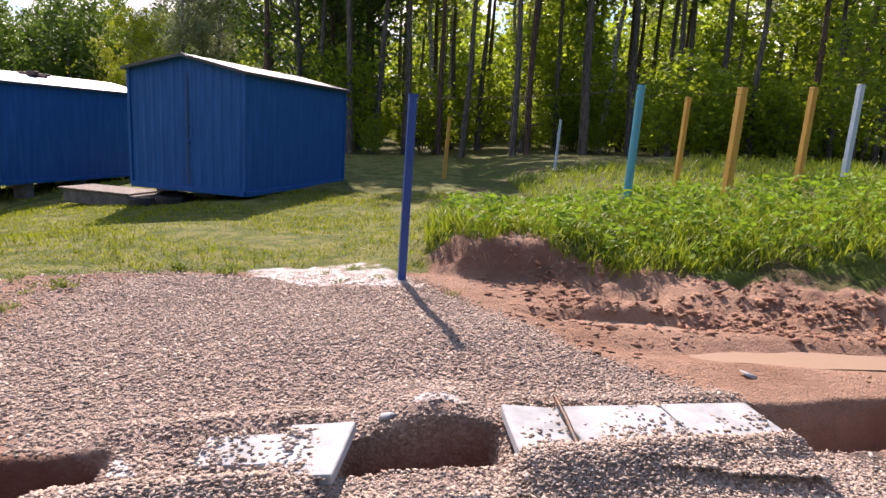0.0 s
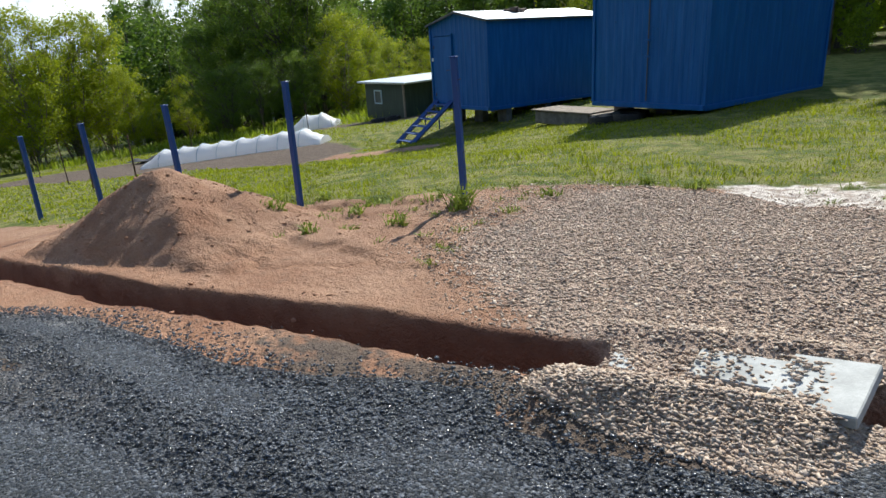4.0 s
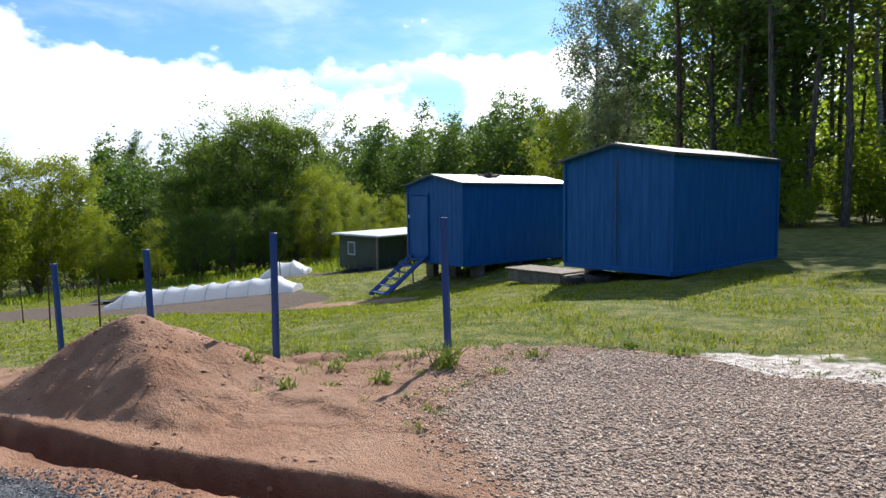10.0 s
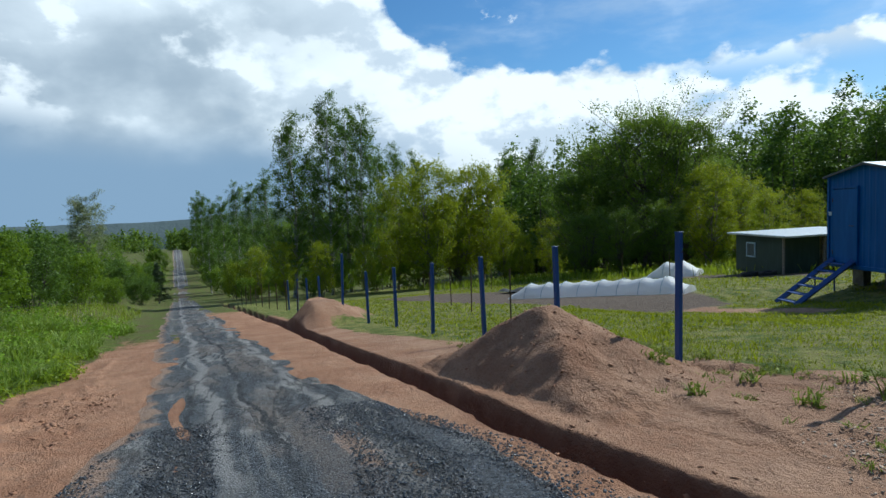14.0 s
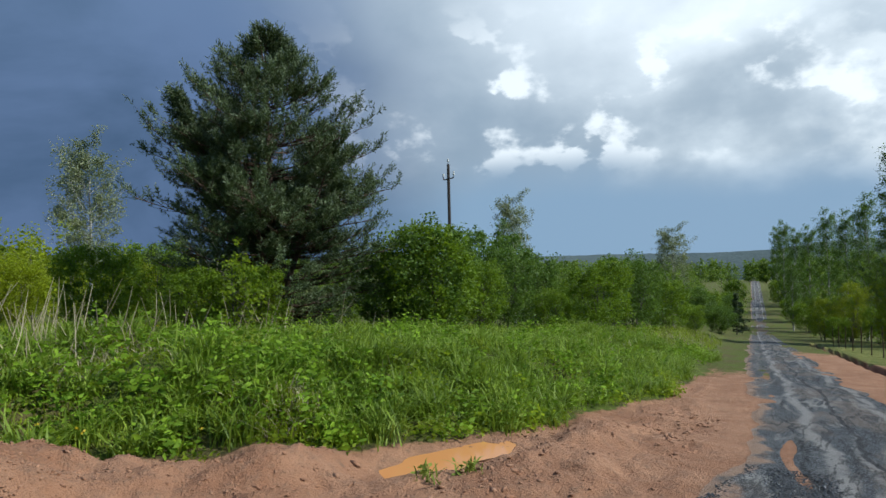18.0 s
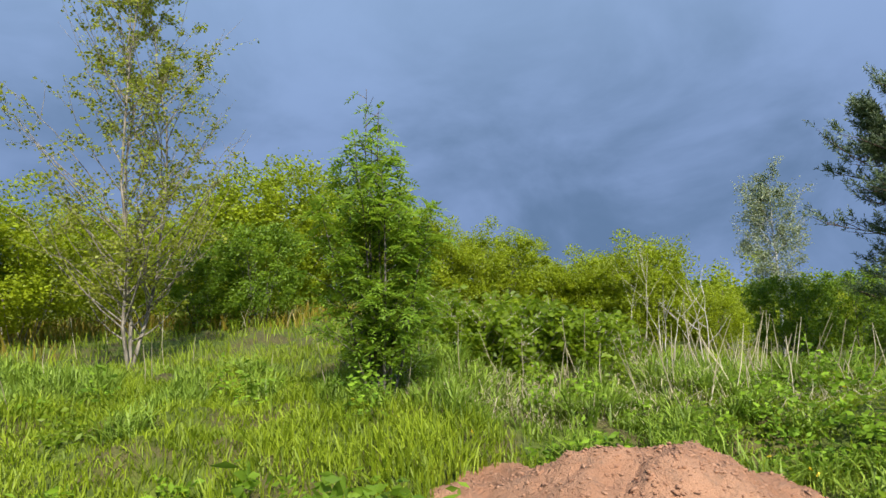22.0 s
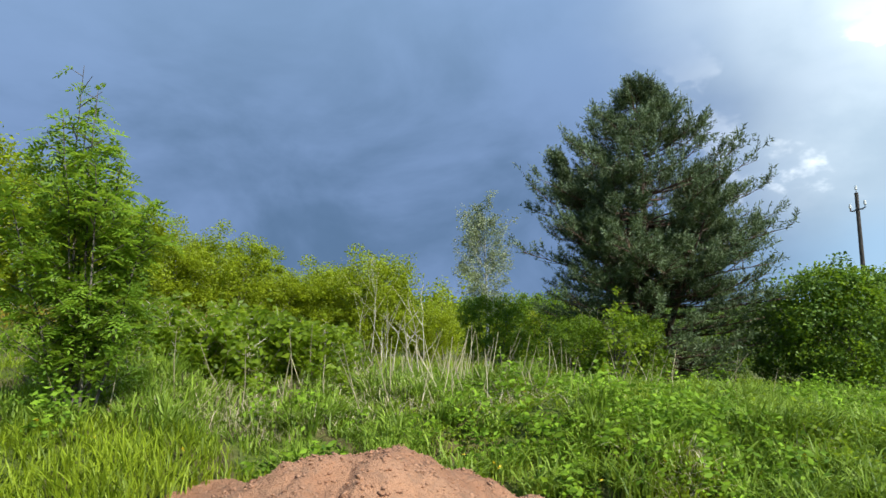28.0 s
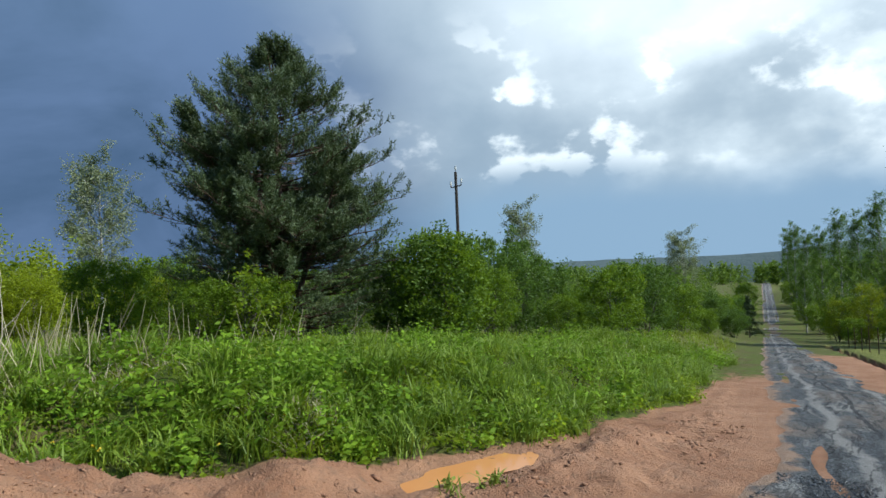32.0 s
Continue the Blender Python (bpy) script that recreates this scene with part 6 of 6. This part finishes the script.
for bearing, dist, size in ((69.0, 46, 1.05), (66.6, 47, 0.92), (74.5, 47, 0.85), (64.5, 44, 0.55), (87.3, 58, 0.52), (84.8, 47, 0.45), (81.5, 44, 0.42), (46.8, 42, 0.72), (44.2, 45, 0.70), (32.2, 34, 0.40), (29.4, 35, 0.44), (24.6, 35, 0.74), (35.5, 36, 0.38), (39.5, 44, 0.45), (36.5, 42, 0.42), (60.2, 50, 0.5), (62.8, 46, 0.42), (42.2, 38, 0.5), (89.2, 62, 0.45), (77.5, 43, 0.35)):
    again(young, polar(bearing, dist), bearing * 19, size)
wood, tw = limbs(rng, 11.0, oval(4.2, 0.45), 0.05, 76, 0.85, 0.22, 5, 2.4, 4)
DARK = "dark dense trees behind the garden"
dense = grow("alder_tree", polar(52.0, 46), "dark dense alder with a rounded crown", "alder tree", wood, leaves(rng, np.concatenate([on_twigs(rng, tw, 10000, 0.34), tufted(rng, 27000, 3.9, 11.8, 0.2, 0.45, 170, 0.16)]), 0.10, 1.3), M_BARK_DARK, M_LEAF_DARK, DARK, 0, 4, None, False)
for bearing, dist, size in ((58.0, 48, 0.62), (55.2, 48, 0.86), (49.0, 47, 0.88), (46.6, 50, 0.76), (45.0, 54, 0.60), (57, 42, 0.42), (50.5, 41, 0.42), (54, 40, 0.4), (72, 60, 0.75), (69, 62, 0.8), (75.5, 62, 0.72), (81, 62, 0.75), (85, 64, 0.6)):
    again(dense, polar(bearing, dist), bearing * 23, size)

# the wood north of the cabins: tall bare trunks, dark crowns, leafy undergrowth
def wood_pine(seed, h, bend):
    r = np.random.default_rng(seed)
    wd, tws = limbs(r, h, lambda f: 2.3 * (1.12 - f) ** 0.6, 0.50, 34, 0.35, 0.17, 1, bend, 3)
    stubs, _ = limbs(r, h * 0.55, lambda f: 0.8, 0.15, 9, 0.2, 0.16, 1, bend * 0.3, 0)
    return wd + stubs[1:], leaves(r, on_twigs(r, tws, 760, 0.34), 0.20, 1.6)


WOOD = "tall trees of the wood behind the cabins"
kinds = []
for seed, h, bend, bark, leaf_mat, nm, label, cat in ((1, 16, 0.6, M_BARK_DARK, M_NEEDLE_FAR, "pine_tree", "tall dark pine with a bare trunk", "pine tree"), (2, 15, 0.9, M_BARK_PINE, M_NEEDLE_FAR, "pine_tree", "tall forest pine with a reddish bare trunk", "pine tree"),
                                                   (3, 14.5, 1.2, M_BARK_DARK, M_LEAF_DARK, "aspen_tree", "tall slim aspen with a dark trunk", "aspen tree"), (4, 15, 0.8, M_BARK_BIRCH, M_LEAF_BIRCH, "birch_tree", "tall forest birch with a pale trunk", "birch tree")):
    wd, lv = wood_pine(seed, h, bend)
    kinds.append(grow(nm, (-8.0 + seed * 4.0, 27.0 + seed), label, cat, wd, lv, bark, leaf_mat, WOOD, 0, 6, None, False))
spots = []
while len(spots) < 84:
    x, y = rng.uniform(-9, 34), rng.uniform(22.5, 43)
    if y < 26.5 - 0.22 * (x - 2) or x < -0.335 * y + 0.6:
        continue
    if any((x - a) ** 2 + (y - b) ** 2 < 1.1 for a, b in spots):
        continue
    spots.append((x, y))
for k, (x, y) in enumerate(spots):
    again(kinds[(0, 1, 2, 0, 3, 1, 0, 2)[k % 8]], (x, y), rng.uniform(0, 360), rng.uniform(0.85, 1.12))
UNDER = "leafy undergrowth of the wood"
under = bush(3.2, 1.5, 2200, 0.12, M_LEAF_YOUNG, M_BARK_DARK, "backlit yellow-green undergrowth bush", (8.5, 23.5), "undergrowth_bush", 5, UNDER, airy=True)
for k in range(64):
    x = rng.uniform(-7, 33)
    y = 26.5 - 0.22 * (x - 2) + rng.uniform(-1.5, 18) * (1 if x > -4 else 0.6) + (1.5 if x < 3 else 0)
    again(under, (x, y), rng.uniform(0, 360), rng.uniform(0.45, 1.5) * (0.55 if y < 26 and x < 5 else 1.0))
tall_under = bush(6.5, 2.0, 3000, 0.14, M_LEAF_YOUNG, M_BARK_DARK, "tall bright green hazel between the trunks", (15, 22.0), "hazel_bush", 6, UNDER, airy=True)
for k in range(20):
    x = rng.uniform(1, 32)
    again(tall_under, (x, 27 - 0.25 * (x - 2) + rng.uniform(0, 16)), rng.uniform(0, 360), rng.uniform(0.7, 1.5))


# leafy trees at the wood's western corner
wood, tw = limbs(rng, 15.0, oval(3.0, 0.45), 0.10, 80, 0.8, 0.2, 1, 0.5, 4)
corner_tree = grow("aspen_tree", polar(11.5, 32), "tall leafy aspen at the corner of the wood", "aspen tree", wood, leaves(rng, on_twigs(rng, tw, 6500, 0.28), 0.18, 1.3), M_BARK_DARK, M_LEAF_MID, WOOD, 0, 5, None, False)
for bearing, dist, size in ((9.0, 34, 1.05), (6.5, 33, 1.0), (14.0, 38, 0.95), (10, 41, 1.1)):
    again(corner_tree, polar(bearing, dist), bearing * 29, size)
again(small_birch, polar(21.1, 40), 33, 1.75)
again(small_birch, polar(18.8, 43), 133, 1.7)


# a small dark spruce beside the track, far down
wood, tw = limbs(rng, 4.6, cone(1.35), 0.04, 70, 0.05, 0.07, 1, 0, 3)
grow("spruce_tree", polar(95.4, 74), "small dark conical spruce beside the track", "spruce tree", wood, leaves(rng, on_twigs(rng, tw, 4200, 0.10, 0.1), 0.10, 1.8, 0.3), M_BARK_DARK, M_NEEDLE, "", 0, 4, None, False)

# the low wooded ridge beyond the valley, distance haze mixed into its blue-grey colour
M_RIDGE_HAZED = stone_like("hazed_ridge_woods", (0.085, 0.120, 0.125), (0.115, 0.155, 0.155), 0.95, 0.02, 0.5, 2.0, 0.25)
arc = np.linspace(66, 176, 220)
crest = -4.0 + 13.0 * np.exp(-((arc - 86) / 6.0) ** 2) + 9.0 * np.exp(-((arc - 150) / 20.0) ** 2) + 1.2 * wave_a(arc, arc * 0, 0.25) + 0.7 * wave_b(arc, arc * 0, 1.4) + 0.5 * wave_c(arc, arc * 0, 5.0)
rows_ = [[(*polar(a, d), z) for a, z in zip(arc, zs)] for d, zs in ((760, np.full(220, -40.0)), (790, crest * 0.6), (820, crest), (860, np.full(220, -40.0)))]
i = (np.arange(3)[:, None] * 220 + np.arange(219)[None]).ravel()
tagged(new("distant_hill", mesh_from("distant_hill", np.array(rows_).reshape(-1, 3), np.stack([i, i + 1, i + 221, i + 220], 1), M_RIDGE_HAZED)), "low wooded ridge along the western horizon, haze painted into its colour", "hill", kind="structure")


# ---- far woods: uncounted ----
def far_wood(name, label, places, seed, leaf_mat, bark, leaf_k=420, leaf_size=0.42, conifer=0.5):
    r = np.random.default_rng(seed)
    proto = []
    for q in range(5):
        con = q < round(conifer * 5)
        h = 14.0 if con else 11.0
        wd, tws = limbs(r, h, cone(2.5) if con else oval(3.4, 0.42), 0.05, 30, 0.15 if con else 0.8, 0.16, 1, 0.2, 2)
        proto.append((tubes([(wd[0][0] * [1, 1, 0.78], wd[0][1])] + wd[1:5], 4), leaves(r, tufted(r, leaf_k, 2.7 if con else 3.2, h + 0.5, 0.12, 1.0 if con else 0.45, 130, 0.26), leaf_size, 1.4, 0.25)))
    trunks, crowns = [], []
    floor_z = height(np.array([q[0] for q in places]), np.array([q[1] for q in places])) - 0.3
    for (x, y, s), z in zip(places, floor_z):
        tv, lv = proto[r.integers(0, 5)]
        a = r.uniform(0, 2 * np.pi)
        m = np.array([[np.cos(a), -np.sin(a), 0], [np.sin(a), np.cos(a), 0], [0, 0, 1]]) * s
        at = np.array([x, y, z])
        trunks.append((tv[0] @ m.T + at, tv[1]))
        crowns.append((lv[0] @ m.T + at, lv[1]))
    ob = tagged(new(name, mesh_from(name, *fuse(crowns), leaf_mat)), label, "woods", kind="stuff")
    part("trunks", mesh_from("trunks", *fuse(trunks), bark, True), bark, ob)


def belt(b0, b1, d0, d1, k, s0, s1, seed):
    r = np.random.default_rng(seed)
    out = []
    for _ in range(k):
        x, y = polar(r.uniform(b0, b1), d0 + (d1 - d0) * r.random() ** 0.8)
        if abs(y - road_mid(x)) < 5.5 and x > -212:
            continue
        out.append((x, y, r.uniform(s0, s1)))
    return out


far_wood("hill_woods", "dark conifer woods on the rise behind the cabins", belt(17, 64, 62, 92, 400, 0.86, 1.16, 1), 11, M_LEAF_MID, M_BARK_DARK, 1500, 0.20, 0.8)
far_wood("hill_birches", "lighter broadleaf trees mixed into the hill woods", belt(17, 66, 60, 90, 70, 0.6, 1.0, 2), 12, M_LEAF_MID, M_BARK_BIRCH, 620, 0.38, 0.0)
far_wood("deep_wood", "sunlit leafy depth of the wood behind the front trunks", belt(-46, 16, 46, 64, 150, 0.55, 1.25, 7), 17, M_LEAF_YOUNG, M_BARK_DARK, 900, 0.30, 0.0)
far_wood("valley_woods", "mixed green woods filling the valley", belt(60, 92.6, 72, 180, 210, 0.6, 0.95, 3), 13, M_LEAF_DARK, M_BARK_BIRCH, 800, 0.30, 0.2)
far_wood("scrub_woods", "bright green scrub spreading to the west", belt(94.5, 140, 52, 190, 210, 0.20, 0.62, 4), 14, M_LEAF_DARK, M_BARK_GREY, 620, 0.36, 0.1)
far_wood("south_woods", "dark woods along the southern skyline", belt(88, 176, 180, 300, 380, 0.55, 0.85, 5) + belt(143, 172, 118, 150, 80, 0.62, 0.85, 9), 15, M_LEAF_DARK, M_BARK_DARK, 360, 0.75, 0.1)
far_wood("south_scrub", "yellow-green scrub beyond the meadow", belt(140, 238, 34, 70, 150, 0.28, 0.60, 6), 16, M_LEAF_WILLOW, M_BARK_GREY, 900, 0.28, 0.0)


# ---- grass and herbs ----
def strew(rng, x0, x1, y0, y1, k, ok):
    P = np.stack([rng.uniform(x0, x1, k), rng.uniform(y0, y1, k)], 1)
    P = P[ok(P[:, 0], P[:, 1])]
    return np.concatenate([P, (height(P[:, 0], P[:, 1]) - 0.01)[:, None]], 1)


def stuff(name, label, category, chunk, mat):
    return tagged(new(name, mesh_from(name, *chunk, mat)), label, category, kind="stuff")


def south_turf(lo):
    return lambda x, y: (turf_edge(x) - y + 0.25 * wave_a(x, y, 0.9) + 0.12 * wave_b(x, y, 3.0) > lo) & (mounds(x, y) < 0.10)


rng = np.random.default_rng(77)
feet = np.concatenate([strew(rng, -13, 7.5, -12.5, -2.4, 60000, south_turf(0.05)), strew(rng, -5, 7.5, -9.5, -4, 52000, south_turf(0.1))])
thin = wave_b(feet[:, 0] + 3, feet[:, 1], 1.7) + 0.5 * wave_a(feet[:, 0], feet[:, 1], 4.2)
feet = feet[(thin < 0.05) | (rng.random(len(feet)) < 0.14) | (feet[:, 0] > -1.0)]
patch = wave_c(feet[:, 0], feet[:, 1], 0.8)
tall = (0.90 + 0.75 * wave_a(feet[:, 0], feet[:, 1], 1.3))[:, None].clip(0.35)
stuff("bank_grass", "long fresh green grass on the bank", "grass", blades(rng, feet[patch < 0.25], 0.19 * tall[patch < 0.25], 0.011, 0.45, 0.7), M_GRASS)
stuff("broad_grass", "clumps of broad blue-green grass blades", "grass", blades(rng, feet[patch >= 0.25], 0.28 * tall[patch >= 0.25], 0.015, 0.3, 0.8), M_GRASS_BLUE)
feet = np.concatenate([strew(rng, -45, 22, -36, -2.6, 46000, lambda x, y: south_turf(0.3)(x, y) & ((y < -11) | (x < -12) | (x > 7)))])
stuff("meadow_grass", "tall meadow grass reaching to the scrub", "grass", blades(rng, feet, 0.34, 0.018, 0.4, 0.7), M_GRASS)
# clumps of broad-leaved herbs and of rank grass over the bank
def clump_leaves(feet, k, size, wide, tall):
    h = tall * rng.uniform(0.35, 1.7, (len(feet), 1, 1))
    d = rng.normal(size=(len(feet), k, 3))
    d /= np.linalg.norm(d, axis=2)[:, :, None]
    r = rng.random((len(feet), k, 1)) ** 0.4
    at = feet[:, None] + d * r * [wide, wide, 0] + (0.12 + np.abs(d[:, :, 2:]) * r) * h * [0, 0, 1.0]
    return leaves(rng, at.reshape(-1, 3), size, 1.6, 0.05, 0.5, 0.35)


feet = np.concatenate([strew(rng, -12, 4, -9.5, -2.4, 620, south_turf(0.0)), strew(rng, -24, -11, -9.5, -2.4, 300, south_turf(0.0)), strew(rng, -8.5, -3.6, -6.2, -2.8, 170, south_turf(-0.05))])
feet = feet[(feet[:, 0] < -1.2) | (rng.random(len(feet)) < 0.3)]
sort_ = wave_b(feet[:, 0] + 5, feet[:, 1], 1.0) + rng.normal(0, 0.35, len(feet))
stuff("bank_herbs", "dark broad-leaved herbs and nettles in clumps", "weeds", clump_leaves(feet[sort_ > 0.0], 90, 0.042, 0.24, 0.36), M_WEED)
stuff("pale_herbs", "yellow-green young herbs in clumps on the bank", "weeds", clump_leaves(feet[sort_ < -0.55], 80, 0.036, 0.24, 0.24), M_LEAF_YOUNG)
low_feet = strew(rng, -12, -1.5, -8.0, -2.6, 620, south_turf(-0.05))
low_feet = low_feet[wave_c(low_feet[:, 0], low_feet[:, 1], 0.8) < 0.3]
stuff("low_herbs", "low yellow-green ground herbs between the tussocks", "weeds", clump_leaves(low_feet, 60, 0.030, 0.20, 0.13), M_LEAF_YOUNG)
rank = np.concatenate([feet[(sort_ >= -0.55) & (sort_ <= 0.0)], strew(rng, -9, -2.5, -8.5, -2.6, 120, south_turf(0.15)), strew(rng, -19, -8, -8.5, -2.5, 240, south_turf(0.1))])
tuft = (rank[:, None] + rng.normal(0, 0.10, (len(rank), 110, 3)) * [1, 1, 0]).reshape(-1, 3)
stuff("rank_grass", "tussocks of rank blue-green grass", "grass", blades(rng, tuft, 0.30 * np.repeat(rng.uniform(0.6, 1.35, len(rank)), 110)[:, None], 0.015, 0.5, 1.1), M_GRASS_BLUE)
feet = strew(rng, -0.7, 1.1, -5.4, -4.2, 46, south_turf(0.0))
pts = (feet[:, None] + np.array([0, 0, 0.10]) + rng.random((len(feet), 16, 1)) * [[[0, 0, 0.34]]] + rng.normal(0, 0.10, (len(feet), 16, 3)) * [1, 1, 0.3]).reshape(-1, 3)
stuff("lupins", "clump of large lobed green leaves by the sand heap", "weeds", leaves(rng, pts, 0.085, 1.9, 0.0, 0.4, 0.3), M_LEAF_ROWAN)


def stalks(rng, feet, h, r, lean):
    k = len(feet)
    top = feet + np.stack([rng.normal(0, lean, k), rng.normal(0, lean, k), np.ones(k)], 1) * (h * rng.uniform(0.5, 1.15, (k, 1)))
    return tubes([([a, (a + b) / 2 + rng.normal(0, 0.02, 3), b], [r, r * 0.8, r * 0.4]) for a, b in zip(feet, top)], 4)


feet = np.concatenate([strew(rng, -4.9, -2.6, -9.4, -7.4, 95, south_turf(0.3)), strew(rng, -8.6, -5.0, -9.4, -7.6, 34, south_turf(0.3)), strew(rng, -2.4, 1.0, -9.0, -7.4, 22, south_turf(0.3)), strew(rng, -12, 8, -20, -6, 60, south_turf(0.5))])
stuff("dry_stalks", "pale dry stalks of last year's herbs", "dry grass", stalks(rng, feet, 0.78, 0.0065, 0.28), M_STRAW)
feet = np.concatenate([strew(rng, -5.2, -4.4, -5.4, -4.7, 260, south_turf(-0.2)), strew(rng, -2.2, 0.2, -8.6, -7.2, 1400, south_turf(0.2)), strew(rng, -9, -2.5, -8, -3, 2200, lambda x, y: south_turf(-0.05)(x, y) & (wave_c(x, y, 1.3) > 0.25)), strew(rng, -5, -1.8, -9, -7.2, 1500, south_turf(0.2)), strew(rng, -30, -13, -8.5, -4.5, 1500, south_turf(0.8))])
stuff("dead_grass", "matted straw-coloured dead grass", "dry grass", blades(rng, feet, 0.24, 0.008, 1.2, 1.2), M_STRAW)

feet = strew(rng, -3, 20, -30, -13, 9000, lambda x, y: wave_a(x, y, 0.35) + 0.02 * (x + 5) > 0.1)
stuff("rusty_meadow", "rusty yellow old grass before the scrub", "dry grass", blades(rng, feet, 0.6, 0.03, 0.3, 0.4), M_RUSTY)

# the rise east of the drive
def east_turf(x, y):
    return (y - bank_foot(x) + 0.2 * wave_a(x, y, 1.6) > 0.40 + 0.30 * step(x, 1.2, 2.4) + 0.55 * np.exp(-((x - 0.95) / 0.25) ** 2)) & (x > -0.1)


feet = np.concatenate([strew(rng, -0.1, 8, 6.3, 9.0, 15000, east_turf), strew(rng, -0.1, 12, 8.5, 16, 9000, lambda x, y: east_turf(x, y) & ((x > 1.8) | (y < 8)))])
stuff("rise_grass", "thick bright green grass on the cut bank", "grass", blades(rng, feet, 0.23 * (1 + 0.5 * wave_b(feet[:, 0], feet[:, 1], 1.8))[:, None].clip(0.3), 0.014, 0.5, 0.8), M_GRASS)
feet = strew(rng, 0.2, 8, 6.4, 10, 900, east_turf)
pts = (feet[:, None] + np.array([0, 0, 0.08]) + rng.random((len(feet), 7, 1)) * [[[0, 0, 0.26]]] + rng.normal(0, 0.07, (len(feet), 7, 3)) * [1, 1, 0.3]).reshape(-1, 3)
stuff("rise_herbs", "broad-leaved weeds in the bank's grass", "weeds", leaves(rng, pts, 0.055, 1.6, 0.0, 0.5, 0.35), M_WEED)
feet = strew(rng, -0.05, 1.3, 6.1, 7.2, 260, lambda x, y: np.abs(y - bank_foot(x) - 0.35) < 0.22)
stuff("hanging_roots", "dry roots and earth-stained grass on the cut bank", "roots", blades(rng, feet, 0.16, 0.006, 1.4, 1.3), M_STRAW)

# the lawn round the cabins: short tufts, thinning over the sand
def lawn_ok(x, y):
    g = cover(x, y)
    return (g[5] > 0.5) & (g[0] < 0.45) & (g[4] < 0.5) & (g[2] < 0.4)


feet = strew(rng, -14, 2.2, 4.2, 13.5, 52000, lawn_ok)
stuff("lawn_tufts", "short yellowish green lawn grass", "grass", blades(rng, feet, 0.06 * (1 + 0.9 * wave_a(feet[:, 0], feet[:, 1], 1.7))[:, None].clip(0.25), 0.011, 0.7, 0.8), M_LAWN)
feet = strew(rng, -34, -8, 3.2, 24, 30000, lawn_ok)
stuff("far_lawn_tufts", "short lawn grass round the garden", "grass", blades(rng, feet, 0.07, 0.03, 0.7, 0.8), M_LAWN)
feet = strew(rng, -46, -12, 12, 40, 12000, lambda x, y: (y > 21 + 0.1 * (x + 12)) | (x < -34))
stuff("rough_grass", "rough long grass beyond the garden", "grass", blades(rng, feet, 0.42, 0.05, 0.3, 0.5), M_GRASS)
# sparse weeds on the sand below the posts
def weed_tuft(x, y, k, h, label):
    P = np.concatenate([rng.normal(0, 0.05, (k, 2)) + [x, y], np.zeros((k, 1))], 1)
    P[:, 2] = height(P[:, 0], P[:, 1]) - 0.01
    tagged(new("weed_tuft", mesh_from("weed_tuft", *fuse([blades(rng, P, h, 0.014, 0.6, 0.9), leaves(rng, P + rng.random((k, 3)) * [0, 0, h * 0.8], 0.03, 1.6, 0.0)]), M_WEED_DRY)), label, "weed", "weeds on the sand")


weed_tuft(-3.85, 4.55, 70, 0.26, "green weed tuft at the foot of a post")
for x, y in ((-4.35, 4.75), (-5.0, 4.2), (-5.5, 3.6), (-4.75, 3.35), (-6.35, 4.25), (-5.9, 4.55), (-3.3, 5.3), (-5.2, 4.65), (-4.1, 3.9), (-4.75, -3.0), (-4.4, -3.15), (-2.1, 6.1), (-2.6, 6.1)):
    weed_tuft(x, y, 26, 0.12, "small weed tuft growing in sand")
feet = strew(rng, -13, 0.5, 3.0, 7.2, 900, lambda x, y: (np.abs(cover(x, y)[0] - 0.55) < 0.46) & (cover(x, y)[1] < 0.5) & (mounds(x, y) < 0.06))[:64]
tuft = (feet[:, None] + rng.normal(0, 0.04, (len(feet), 16, 3)) * [1, 1, 0]).reshape(-1, 3)
stuff("sand_weeds", "small green weeds scattered at the sandy edge of the lawn", "weeds", fuse([blades(rng, tuft, 0.06, 0.007, 0.9, 0.9), leaves(rng, tuft + rng.random((len(tuft), 3)) * [0, 0, 0.04], 0.014, 1.6, 0.0)]), M_WEED_DRY)
feet = strew(rng, -9, 1, -8, -3, 60, south_turf(0.0))[:26]
feet[:, 2] += 0.22
stuff("dandelions", "scattered yellow dandelion heads in the grass", "flowers", leaves(rng, np.repeat(feet, 6, 0), 0.018, 1.2, -0.2), M_DANDELION)
